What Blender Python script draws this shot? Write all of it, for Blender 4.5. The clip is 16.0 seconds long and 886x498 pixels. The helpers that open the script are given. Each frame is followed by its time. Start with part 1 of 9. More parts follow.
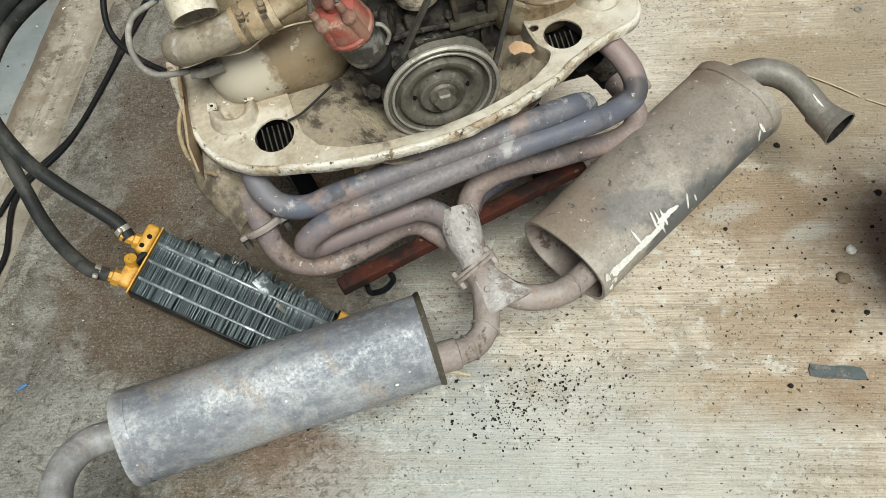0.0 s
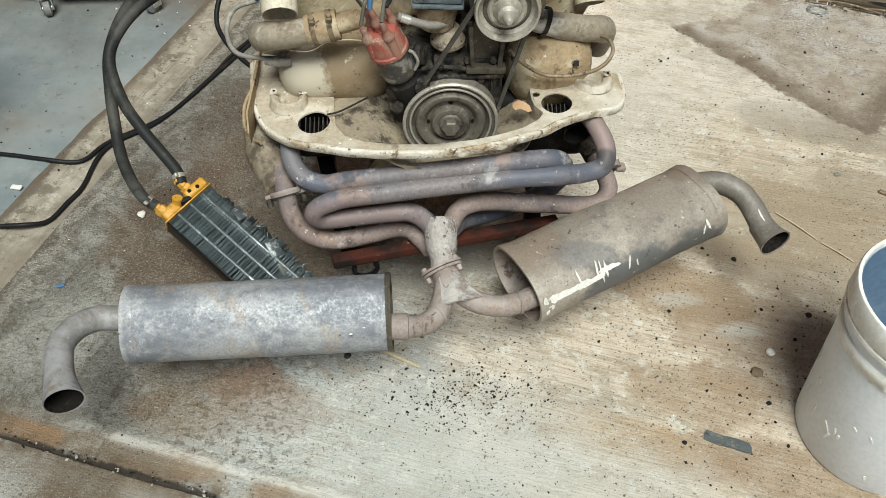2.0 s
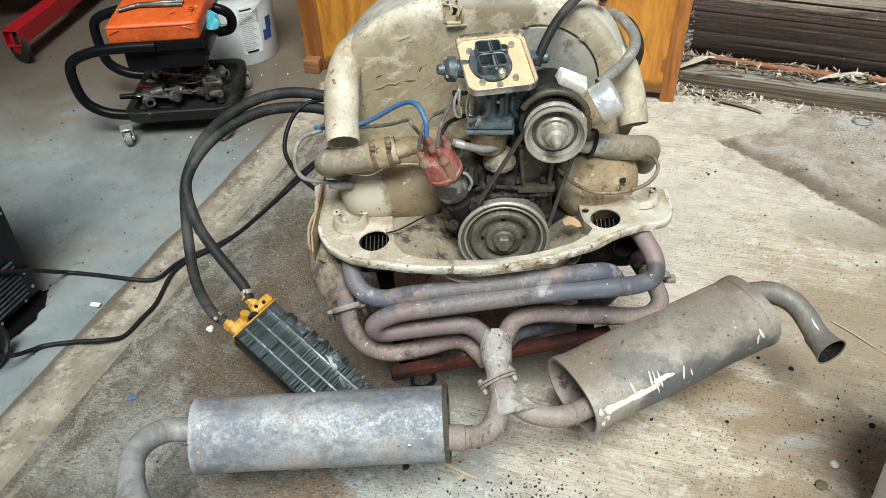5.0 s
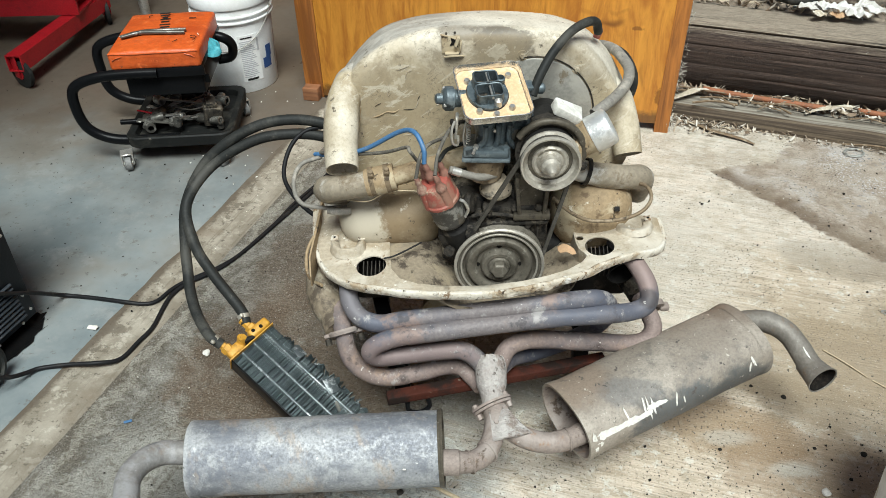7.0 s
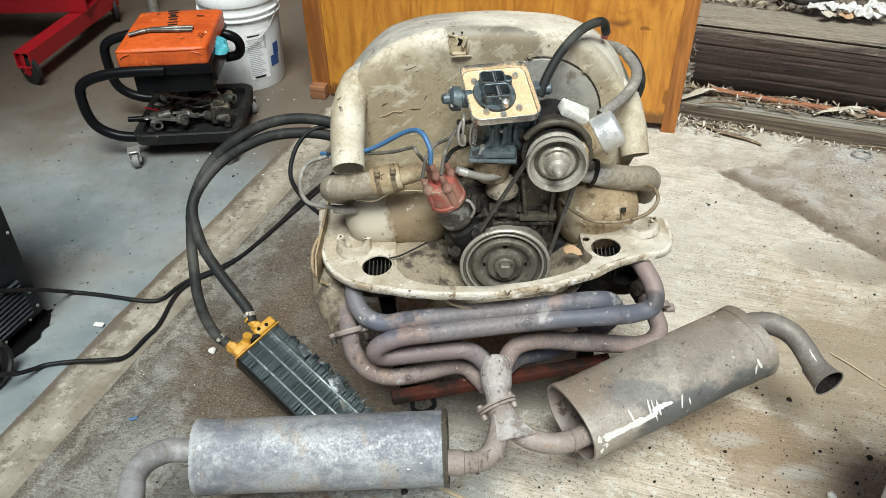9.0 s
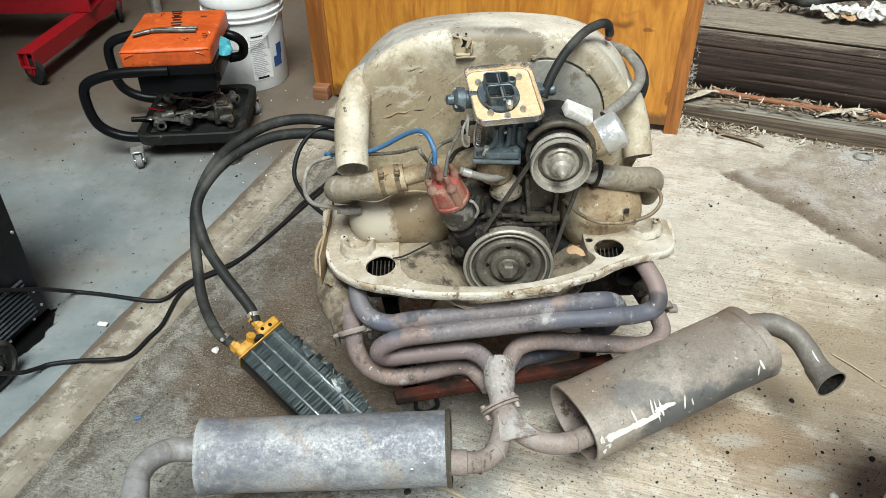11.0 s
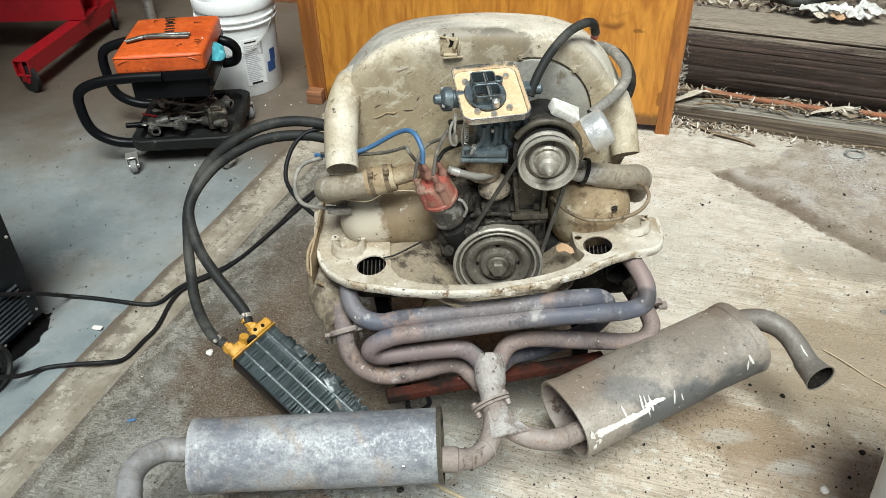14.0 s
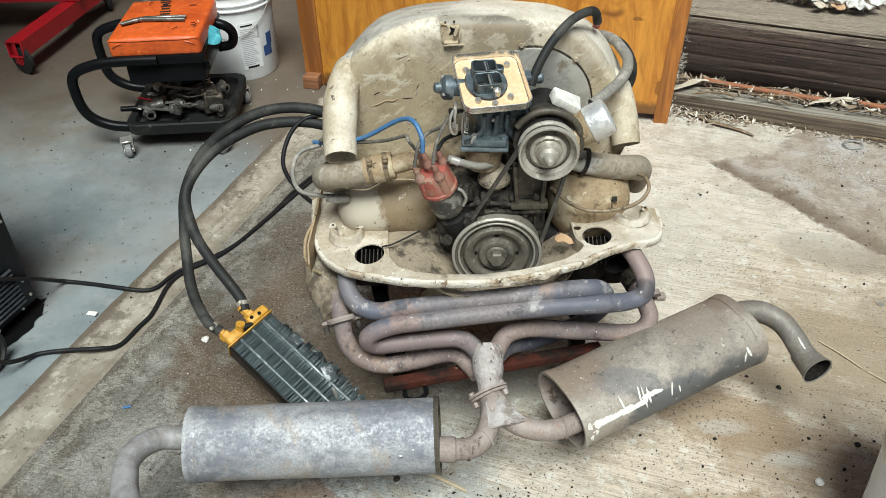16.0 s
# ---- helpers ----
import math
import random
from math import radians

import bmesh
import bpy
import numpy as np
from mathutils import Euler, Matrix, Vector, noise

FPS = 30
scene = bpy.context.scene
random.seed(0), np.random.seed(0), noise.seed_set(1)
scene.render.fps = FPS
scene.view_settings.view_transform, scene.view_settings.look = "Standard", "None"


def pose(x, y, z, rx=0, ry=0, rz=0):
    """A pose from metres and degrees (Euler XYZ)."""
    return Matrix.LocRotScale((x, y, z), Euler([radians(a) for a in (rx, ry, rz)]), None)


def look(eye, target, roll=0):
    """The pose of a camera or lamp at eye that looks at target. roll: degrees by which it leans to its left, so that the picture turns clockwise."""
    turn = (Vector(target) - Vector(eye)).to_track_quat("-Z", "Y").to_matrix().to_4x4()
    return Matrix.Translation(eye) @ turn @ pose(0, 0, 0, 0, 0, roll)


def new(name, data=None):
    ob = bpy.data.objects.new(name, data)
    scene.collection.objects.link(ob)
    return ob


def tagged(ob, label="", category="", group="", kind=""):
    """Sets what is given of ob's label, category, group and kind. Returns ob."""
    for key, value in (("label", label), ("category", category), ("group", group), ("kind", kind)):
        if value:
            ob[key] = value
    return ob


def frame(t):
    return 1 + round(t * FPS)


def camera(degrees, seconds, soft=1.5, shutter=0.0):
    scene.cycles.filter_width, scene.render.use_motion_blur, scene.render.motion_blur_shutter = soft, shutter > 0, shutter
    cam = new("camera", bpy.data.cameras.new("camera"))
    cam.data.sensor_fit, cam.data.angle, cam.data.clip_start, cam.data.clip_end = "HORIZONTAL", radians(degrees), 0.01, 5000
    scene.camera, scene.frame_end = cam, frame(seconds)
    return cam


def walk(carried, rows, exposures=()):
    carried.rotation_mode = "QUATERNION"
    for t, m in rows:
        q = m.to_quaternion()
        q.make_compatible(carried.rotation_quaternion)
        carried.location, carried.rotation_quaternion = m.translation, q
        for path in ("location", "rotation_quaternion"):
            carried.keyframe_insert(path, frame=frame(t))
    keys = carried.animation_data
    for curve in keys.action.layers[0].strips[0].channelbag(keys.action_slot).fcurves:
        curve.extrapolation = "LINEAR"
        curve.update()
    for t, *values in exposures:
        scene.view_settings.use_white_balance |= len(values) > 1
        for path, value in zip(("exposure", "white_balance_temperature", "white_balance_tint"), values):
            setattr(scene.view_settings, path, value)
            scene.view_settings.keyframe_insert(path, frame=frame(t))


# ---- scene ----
cam = camera(56.3, 16.0, 0.65)

PATH = [
    (0, (-0.146, -0.844, 1.272), (-0.004, 0.268, -0.385), -10.1),
    (0.5, (-0.172, -0.996, 1.322), (-0.008, 0.2, -0.272), -5.0),
    (1, (-0.109, -1.08, 1.343), (0.068, 0.272, -0.12), -0.8),
    (1.5, (-0.048, -1.184, 1.319), (0.086, 0.184, -0.134), 1.3),
    (2, (-0.062, -1.21, 1.328), (-0.001, 0.177, -0.111), 1.0),
    (2.5, (-0.064, -1.233, 1.336), (-0.06, 0.207, -0.052), 1.8),
    (3, (-0.082, -1.234, 1.319), (-0.105, 0.189, -0.087), 4.8),
    (3.5, (-0.083, -1.241, 1.32), (-0.113, 0.112, -0.152), 2.8),
    (4, (-0.09, -1.241, 1.345), (-0.14, 0.168, -0.074), 0.2),
    (4.5, (-0.088, -1.24, 1.367), (-0.152, 0.267, 0.053), -1.5),
    (5, (-0.062, -1.25, 1.371), (-0.129, 0.318, 0.131), -3.0),
    (7.5, (-0.064, -1.268, 1.383), (-0.12, 0.341, 0.196), -1.9),
    (8, (-0.065, -1.268, 1.384), (-0.125, 0.341, 0.197), -1.7),
    (8.5, (-0.063, -1.266, 1.383), (-0.131, 0.341, 0.193), -2.0),
    (9, (-0.063, -1.265, 1.384), (-0.132, 0.34, 0.193), -2.1),
    (11.5, (-0.069, -1.273, 1.387), (-0.141, 0.334, 0.198), -2.0),
    (12, (-0.07, -1.278, 1.389), (-0.145, 0.329, 0.2), -2.1),
    (12.5, (-0.071, -1.281, 1.389), (-0.146, 0.328, 0.203), -2.0),
    (13, (-0.062, -1.286, 1.39), (-0.137, 0.327, 0.21), -2.5),
    (13.5, (-0.047, -1.286, 1.381), (-0.123, 0.326, 0.2), -2.8),
    (14, (-0.048, -1.287, 1.381), (-0.119, 0.328, 0.204), -2.6),
    (14.5, (-0.044, -1.297, 1.385), (-0.102, 0.319, 0.208), -3.1),
    (15, (-0.045, -1.297, 1.378), (-0.109, 0.314, 0.194), -2.5),
    (15.5, (-0.053, -1.283, 1.378), (-0.112, 0.312, 0.172), -1.7),
    (16, (-0.058, -1.275, 1.383), (-0.114, 0.319, 0.176), -1.8),
]
walk(cam, [(t, look(eye, target, roll)) for t, eye, target, roll in PATH], [(0, 0.27, 6080, 5), (0.5, 0.15, 6080, 5), (1, 0.22, 6080, 5), (2, 0.30, 6080, 5), (3, 0.34, 6080, 5), (4, 0.37, 6000, 5), (5, 0.42, 5900, 5), (16, 0.43, 5900, 5)])


# ---- world, sun and exposure ----
world = bpy.data.worlds.new("overcast_sky")
scene.world = world
world.use_nodes = True
wn = world.node_tree
sky = wn.nodes.new("ShaderNodeTexSky")
sky.sky_type = "NISHITA"
sky.sun_disc = False
sky.sun_elevation, sky.sun_rotation = radians(60), radians(175)
sky.air_density, sky.dust_density = 1.0, 4.0
wn.links.new(sky.outputs[0], wn.nodes["Background"].inputs[0])
wn.nodes["Background"].inputs[1].default_value = 0.030
sun = new("sun", bpy.data.lights.new("sun", "SUN"))
sun.data.energy, sun.data.angle, sun.data.color = 4.05, radians(28), (1.0, 0.985, 0.90)
sun.matrix_world = look((0.2, -2.2, 3.9), (0, 0, 0))


# ---- materials ----
class Nodes:
    """Short calls for shader nodes of one material."""

    def __init__(self, name):
        self.mat = bpy.data.materials.new(name)
        self.mat.use_nodes = True
        self.tree = self.mat.node_tree
        self.bsdf = self.tree.nodes["Principled BSDF"]

    def put(self, value, socket):
        if isinstance(value, bpy.types.NodeSocket):
            self.tree.links.new(value, socket)
        elif isinstance(value, (tuple, list)) and len(value) == 3 and socket.type == "RGBA":
            socket.default_value = (*value, 1)
        else:
            socket.default_value = value

    def node(self, kind, **settings):
        n = self.tree.nodes.new(kind)
        for key, value in settings.items():
            setattr(n, key, value)
        return n

    def coords(self, scale=(1, 1, 1), turn=0.0):
        spot = self.node("ShaderNodeTexCoord").outputs["Object"]
        if turn:
            n = self.node("ShaderNodeMapping")
            self.tree.links.new(spot, n.inputs[0])
            n.inputs[2].default_value = (0, 0, radians(turn))
            spot = n.outputs[0]
        n = self.node("ShaderNodeMapping")
        self.tree.links.new(spot, n.inputs[0])
        n.inputs[3].default_value = scale
        return n.outputs[0]

    def axes(self, turn=0.0):
        n = self.node("ShaderNodeSeparateXYZ")
        self.tree.links.new(self.coords((1, 1, 1), turn), n.inputs[0])
        return n.outputs[0], n.outputs[1], n.outputs[2]

    def ball(self, at, size, rag=0.5, scale=20.0):
        """A ragged spot: 1 in its middle, 0 outside."""
        far = 0.0
        for a, c, s in zip(self.axes(), at, size):
            d = self.math("DIVIDE", self.math("SUBTRACT", a, c), s)
            far = self.math("ADD", self.math("MULTIPLY", d, d), far)
        far = self.math("ADD", self.math("SQRT", far), self.math("MULTIPLY", self.math("SUBTRACT", self.noise(scale, 6, 0.7), 0.5), rag * 3))
        return self.step(far, 1.25, 0.75)

    def noise(self, scale, detail=4.0, rough=0.55, vec=None, warp=0.0):
        n = self.node("ShaderNodeTexNoise")
        self.put(vec or self.coords(), n.inputs["Vector"])
        for key, value in (("Scale", scale), ("Detail", detail), ("Roughness", rough), ("Distortion", warp)):
            n.inputs[key].default_value = value
        return n.outputs["Fac"]

    def cells(self, scale, vec=None, feature="F1"):
        n = self.node("ShaderNodeTexVoronoi", feature=feature)
        self.put(vec or self.coords(), n.inputs["Vector"])
        n.inputs["Scale"].default_value = scale
        return n.outputs["Distance"]

    def math(self, op, a, b=0.0, clamp=False):
        n = self.node("ShaderNodeMath", operation=op, use_clamp=clamp)
        self.put(a, n.inputs[0])
        self.put(b, n.inputs[1])
        return n.outputs[0]

    def step(self, value, lo, hi):
        n = self.node("ShaderNodeMapRange", interpolation_type="SMOOTHSTEP")
        self.put(value, n.inputs[0])
        n.inputs[1].default_value, n.inputs[2].default_value = lo, hi
        if lo > hi:
            n.inputs[1].default_value, n.inputs[2].default_value = hi, lo
            n.inputs[3].default_value, n.inputs[4].default_value = 1, 0
        return n.outputs[0]

    def mix(self, fac, a, b):
        n = self.node("ShaderNodeMix", data_type="RGBA")
        self.put(fac, n.inputs[0])
        self.put(a, n.inputs[6])
        self.put(b, n.inputs[7])
        return n.outputs[2]

    def finish(self, colour, rough=0.6, metal=0.0, bump=None, strength=0.4, distance=0.002):
        self.put(colour, self.bsdf.inputs["Base Color"])
        self.put(rough, self.bsdf.inputs["Roughness"])
        self.put(metal, self.bsdf.inputs["Metallic"])
        if bump is not None:
            n = self.node("ShaderNodeBump")
            n.inputs["Strength"].default_value, n.inputs["Distance"].default_value = strength, distance
            self.put(bump, n.inputs["Height"])
            self.tree.links.new(n.outputs[0], self.bsdf.inputs["Normal"])
        return self.mat


def surface(name, base, layers=(), rough=0.6, metal=0.0, grain=120.0, strength=0.3, distance=0.0015, spread=0.12, spec=0.5):
    """A worn surface: a base colour, layers of (scale, colour, from, to) laid over it by noise, and a fine grain."""
    k = Nodes(name)
    fine = k.noise(grain, 3)
    colour = k.mix(k.step(fine, 0.3, 0.7), tuple(c * (1 - spread) for c in base), tuple(min(1, c * (1 + spread)) for c in base))
    height = fine
    for n, (scale, over, lo, hi) in enumerate(layers):
        mask = k.step(k.noise(scale, 7, 0.7, k.coords((1, 1, 1), 37.0 * n), 0.25), lo, hi)
        colour = k.mix(mask, colour, over)
        height = k.math("ADD", height, k.math("MULTIPLY", mask, 0.4))
    k.bsdf.inputs["Specular IOR Level"].default_value = spec
    roughness = k.math("ADD", rough - 0.08, k.math("MULTIPLY", k.noise(grain / 6), 0.16))
    return k.finish(colour, roughness, metal, height, strength, distance)


rim_tin = surface("chipped_cream_paint", (0.40, 0.342, 0.258), [(6, (0.55, 0.50, 0.415), 0.48, 0.62), (8, (0.29, 0.23, 0.152), 0.50, 0.66), (34, (0.24, 0.175, 0.11), 0.60, 0.67), (60, (0.70, 0.665, 0.58), 0.64, 0.67), (90, (0.09, 0.065, 0.045), 0.66, 0.70)], 0.62, 0, 150, 0.45)
lip_tin = surface("chipped_lip_paint", (0.52, 0.46, 0.365), [(9, (0.66, 0.615, 0.53), 0.46, 0.60), (14, (0.36, 0.28, 0.185), 0.54, 0.64), (38, (0.23, 0.155, 0.088), 0.56, 0.61), (75, (0.075, 0.052, 0.034), 0.60, 0.65), (30, (0.78, 0.75, 0.68), 0.62, 0.65)], 0.6, 0, 140, 0.7, 0.003)
brown_tin = surface("oily_dusty_tin", (0.30, 0.22, 0.128), [(7, (0.46, 0.38, 0.255), 0.50, 0.58), (14, (0.155, 0.105, 0.060), 0.55, 0.63), (32, (0.60, 0.54, 0.43), 0.63, 0.65), (40, (0.07, 0.05, 0.032), 0.60, 0.66)], 0.66, 0, 130, 0.5, spec=0.3)
# Palest layer is the elbows' white sheen painted over the dusty casting.
cast_dusty = surface("dusty_casting_with_sheen", (0.27, 0.230, 0.172), [(6, (0.56, 0.54, 0.49), 0.48, 0.60), (11, (0.16, 0.12, 0.076), 0.54, 0.64), (30, (0.11, 0.085, 0.06), 0.60, 0.66)], 0.55, 0.1, 130, 0.5, spec=0.3)
grimy = surface("grimy_casting", (0.040, 0.035, 0.029), [(16, (0.165, 0.140, 0.105), 0.51, 0.64), (50, (0.016, 0.015, 0.014), 0.5, 0.62)], 0.62, 0.1, 140, 0.7, 0.002, spec=0.16)
clamp_brown = surface("rusty_brown_clamp", (0.20, 0.15, 0.095), [(20, (0.33, 0.265, 0.185), 0.5, 0.62), (40, (0.07, 0.052, 0.036), 0.56, 0.66)], 0.6, 0.2, 150, 0.5, spec=0.25)
dark_iron = surface("dark_oily_iron", (0.018, 0.017, 0.016), [(20, (0.06, 0.05, 0.038), 0.56, 0.7)], 0.58, 0.1, 140, 0.5, spec=0.12)
pulley_dark = surface("grimy_pulley_web", (0.085, 0.073, 0.055), [(24, (0.032, 0.028, 0.022), 0.48, 0.62), (60, (0.23, 0.205, 0.165), 0.6, 0.68)], 0.5, 0.25, 160, 0.3, spec=0.25)
pulley_web = surface("dusty_shaded_pulley_web", (0.145, 0.130, 0.104), [(22, (0.07, 0.062, 0.048), 0.50, 0.64), (50, (0.27, 0.25, 0.21), 0.56, 0.68), (90, (0.045, 0.04, 0.033), 0.64, 0.70)], 0.5, 0.3, 170, 0.35, spec=0.3)
pulley_steel = surface("dusty_pulley_steel", (0.40, 0.37, 0.315), [(22, (0.23, 0.20, 0.155), 0.52, 0.66), (60, (0.56, 0.53, 0.46), 0.58, 0.68)], 0.48, 0.4, 160, 0.25)
bare_steel = surface("bare_worn_steel", (0.56, 0.54, 0.50), [(30, (0.36, 0.33, 0.28), 0.52, 0.66)], 0.38, 0.75, 200, 0.15)
bright_tin = surface("wrinkled_bright_tin", (0.66, 0.66, 0.64), [(16, (0.82, 0.82, 0.80), 0.5, 0.6), (30, (0.33, 0.30, 0.25), 0.60, 0.68)], 0.32, 0.6, 40, 0.5, 0.003)
carb_metal = surface("blue_grey_carburettor_alloy", (0.098, 0.122, 0.134), [(18, (0.185, 0.212, 0.222), 0.5, 0.64), (30, (0.035, 0.041, 0.044), 0.52, 0.64), (70, (0.34, 0.355, 0.35), 0.64, 0.70)], 0.45, 0.4, 180, 0.35)
belt_rubber = surface("dusty_worn_belt", (0.062, 0.057, 0.048), [(30, (0.11, 0.10, 0.085), 0.5, 0.66)], 0.65, 0, 200, 0.2, spec=0.15)
gasket = surface("tan_gasket_paper", (0.62, 0.44, 0.25), [(18, (0.72, 0.58, 0.40), 0.5, 0.66), (60, (0.34, 0.22, 0.12), 0.64, 0.72)], 0.75, 0, 200, 0.1)

header_brown = surface("dusty_mauve_brown_header_steel", (0.235, 0.182, 0.162), [(5, (0.155, 0.132, 0.132), 0.48, 0.60), (8, (0.335, 0.240, 0.180), 0.53, 0.64), (14, (0.10, 0.078, 0.072), 0.57, 0.66), (22, (0.38, 0.345, 0.32), 0.58, 0.68), (26, (0.125, 0.10, 0.09), 0.61, 0.70), (75, (0.62, 0.58, 0.54), 0.65, 0.675)], 0.66, 0.08, 170, 0.5, 0.0015, spec=0.3)
weld_grey = surface("pitted_pale_weld_steel", (0.36, 0.325, 0.30), [(14, (0.47, 0.44, 0.41), 0.46, 0.62), (20, (0.25, 0.20, 0.17), 0.53, 0.66), (60, (0.15, 0.12, 0.10), 0.60, 0.66), (90, (0.62, 0.59, 0.55), 0.64, 0.68)], 0.72, 0.05, 120, 1.0, 0.004)
warm_pipe = surface("rusty_brown_pipe_steel", (0.265, 0.218, 0.190), [(7, (0.34, 0.295, 0.265), 0.48, 0.62), (14, (0.28, 0.18, 0.115), 0.57, 0.66), (24, (0.12, 0.088, 0.065), 0.58, 0.66), (90, (0.56, 0.52, 0.46), 0.66, 0.70)], 0.65, 0.12, 180, 0.6, spec=0.3)
rail_red = surface("rust_red_primed_steel", (0.055, 0.017, 0.011), [(8, (0.018, 0.012, 0.010), 0.44, 0.55), (38, (0.17, 0.135, 0.10), 0.61, 0.70)], 0.65, 0.05, 150, 0.4, spec=0.12)
rubber = surface("dusty_black_rubber", (0.020, 0.021, 0.020), [(9, (0.062, 0.060, 0.053), 0.48, 0.66), (40, (0.11, 0.10, 0.085), 0.62, 0.73)], 0.58, 0, 220, 0.25, spec=0.18)
cord_rubber = surface("black_cord_rubber", (0.010, 0.010, 0.011), [(25, (0.035, 0.033, 0.03), 0.55, 0.72)], 0.5, 0, 220, 0.2, spec=0.2)
black_steel = surface("black_painted_steel", (0.0045, 0.0048, 0.0055), [(18, (0.016, 0.015, 0.014), 0.66, 0.80)], 0.32, 0.0, 160, 0.08, spec=0.12)
red_plastic = surface("faded_red_plastic", (0.29, 0.072, 0.052), [(13, (0.28, 0.15, 0.105), 0.48, 0.60), (26, (0.35, 0.25, 0.18), 0.55, 0.63), (50, (0.10, 0.06, 0.042), 0.60, 0.68)], 0.55, 0, 180, 0.25)
boot_rubber = surface("dusty_red_rubber_boot", (0.25, 0.125, 0.09), [(30, (0.38, 0.29, 0.22), 0.5, 0.68)], 0.7, 0, 180, 0.3)
blue_wire = surface("blue_wire_insulation", (0.06, 0.15, 0.30), [(40, (0.15, 0.22, 0.32), 0.58, 0.72)], 0.45, 0, 200, 0.15)
grey_hose = surface("dusty_grey_hose", (0.20, 0.185, 0.16), [(26, (0.36, 0.33, 0.28), 0.5, 0.68), (50, (0.09, 0.08, 0.07), 0.6, 0.72)], 0.7, 0, 180, 0.35)
yellow_paint = surface("yellow_painted_fitting", (0.50, 0.26, 0.028), [(14, (0.60, 0.38, 0.07), 0.52, 0.64), (30, (0.30, 0.14, 0.02), 0.54, 0.66), (50, (0.05, 0.038, 0.025), 0.61, 0.67)], 0.5, 0.1, 180, 0.35)
fin_metal = surface("dull_blue_black_fin", (0.105, 0.130, 0.134), [(14, (0.034, 0.044, 0.047), 0.47, 0.58), (22, (0.20, 0.235, 0.24), 0.55, 0.63), (40, (0.46, 0.50, 0.51), 0.57, 0.63)], 0.45, 0.35, 220, 0.2, spec=0.25)
tube_metal = surface("scratched_cooler_tube", (0.10, 0.115, 0.12), [(70, (0.38, 0.40, 0.40), 0.5, 0.62)], 0.4, 0.6, 220, 0.2)
orange_vinyl = surface("orange_vinyl", (0.52, 0.090, 0.014), [(7, (0.40, 0.060, 0.010), 0.50, 0.66), (18, (0.66, 0.15, 0.035), 0.58, 0.68), (40, (0.16, 0.05, 0.025), 0.63, 0.68), (75, (0.78, 0.42, 0.22), 0.69, 0.72)], 0.42, 0, 60, 0.45, 0.003)
red_enamel = surface("red_enamel_steel", (0.36, 0.010, 0.016), [(20, (0.26, 0.009, 0.014), 0.5, 0.7), (50, (0.12, 0.02, 0.02), 0.66, 0.73)], 0.35, 0.0, 160, 0.1)
white_plastic = surface("scuffed_white_plastic", (0.86, 0.87, 0.86), [(6, (0.76, 0.76, 0.73), 0.5, 0.72), (55, (0.50, 0.47, 0.42), 0.72, 0.77)], 0.4, 0, 120, 0.05, spread=0.03)
grey_plastic = surface("dusty_grey_plastic_pail", (0.76, 0.80, 0.85), [(9, (0.82, 0.85, 0.89), 0.5, 0.7), (46, (0.76, 0.76, 0.74), 0.69, 0.73), (30, (0.44, 0.42, 0.38), 0.69, 0.74)], 0.42, 0, 120, 0.08, spread=0.05)
pail_rim = surface("mud_streaked_pail_rim", (0.70, 0.68, 0.62), [(10, (0.82, 0.81, 0.77), 0.46, 0.58), (14, (0.56, 0.49, 0.38), 0.55, 0.66), (34, (0.86, 0.86, 0.84), 0.60, 0.64), (60, (0.30, 0.25, 0.18), 0.66, 0.70)], 0.5, 0, 140, 0.15, spread=0.05)
dark_blue = surface("blue_pail_inside", (0.13, 0.20, 0.29), [(9, (0.19, 0.26, 0.345), 0.5, 0.7)], 0.35, 0, 120, 0.05)
label_white = surface("printed_label_paper", (0.74, 0.74, 0.72), [], 0.6, 0, 150, 0.05, spread=0.03)
print_grey = surface("grey_print", (0.42, 0.42, 0.43), [], 0.6, 0, 150, 0.05, spread=0.05)
print_blue = surface("blue_print", (0.03, 0.07, 0.20), [], 0.55, 0, 150, 0.05, spread=0.05)
print_black = surface("black_print", (0.02, 0.018, 0.017), [], 0.55, 0, 150, 0.05, spread=0.05, spec=0.15)
teal_cloth = surface("teal_rag", (0.06, 0.30, 0.36), [(30, (0.12, 0.42, 0.48), 0.5, 0.65)], 0.85, 0, 200, 0.5)
white_paint = surface("white_paint_splash", (0.70, 0.68, 0.62), [(90, (0.50, 0.47, 0.42), 0.6, 0.7)], 0.6, 0, 200, 0.4)
leaf_dry = surface("dry_leaf", (0.42, 0.36, 0.27), [(30, (0.58, 0.54, 0.46), 0.48, 0.6)], 0.8, 0, 150, 0.3)
twig_bark = surface("dry_twig", (0.17, 0.12, 0.075), [(60, (0.30, 0.24, 0.17), 0.5, 0.65)], 0.85, 0, 200, 0.4, spec=0.15)
red_rod = surface("rust_red_rod", (0.26, 0.098, 0.042), [(24, (0.15, 0.075, 0.045), 0.5, 0.66), (40, (0.34, 0.24, 0.17), 0.6, 0.7)], 0.75, 0, 160, 0.3)
crumb = surface("black_grit", (0.022, 0.02, 0.017), [], 0.9, 0, 200, 0.3, spec=0.1)
oil_black = surface("black_oil_spill", (0.006, 0.006, 0.006), [], 0.22, 0, 60, 0.05)
straw = surface("dry_straw", (0.50, 0.41, 0.27), [], 0.8, 0, 200, 0.2)
brown_chip = surface("torn_cardboard", (0.42, 0.265, 0.145), [(14, (0.52, 0.37, 0.23), 0.5, 0.62), (25, (0.28, 0.165, 0.085), 0.54, 0.65)], 0.8, 0, 160, 0.3)


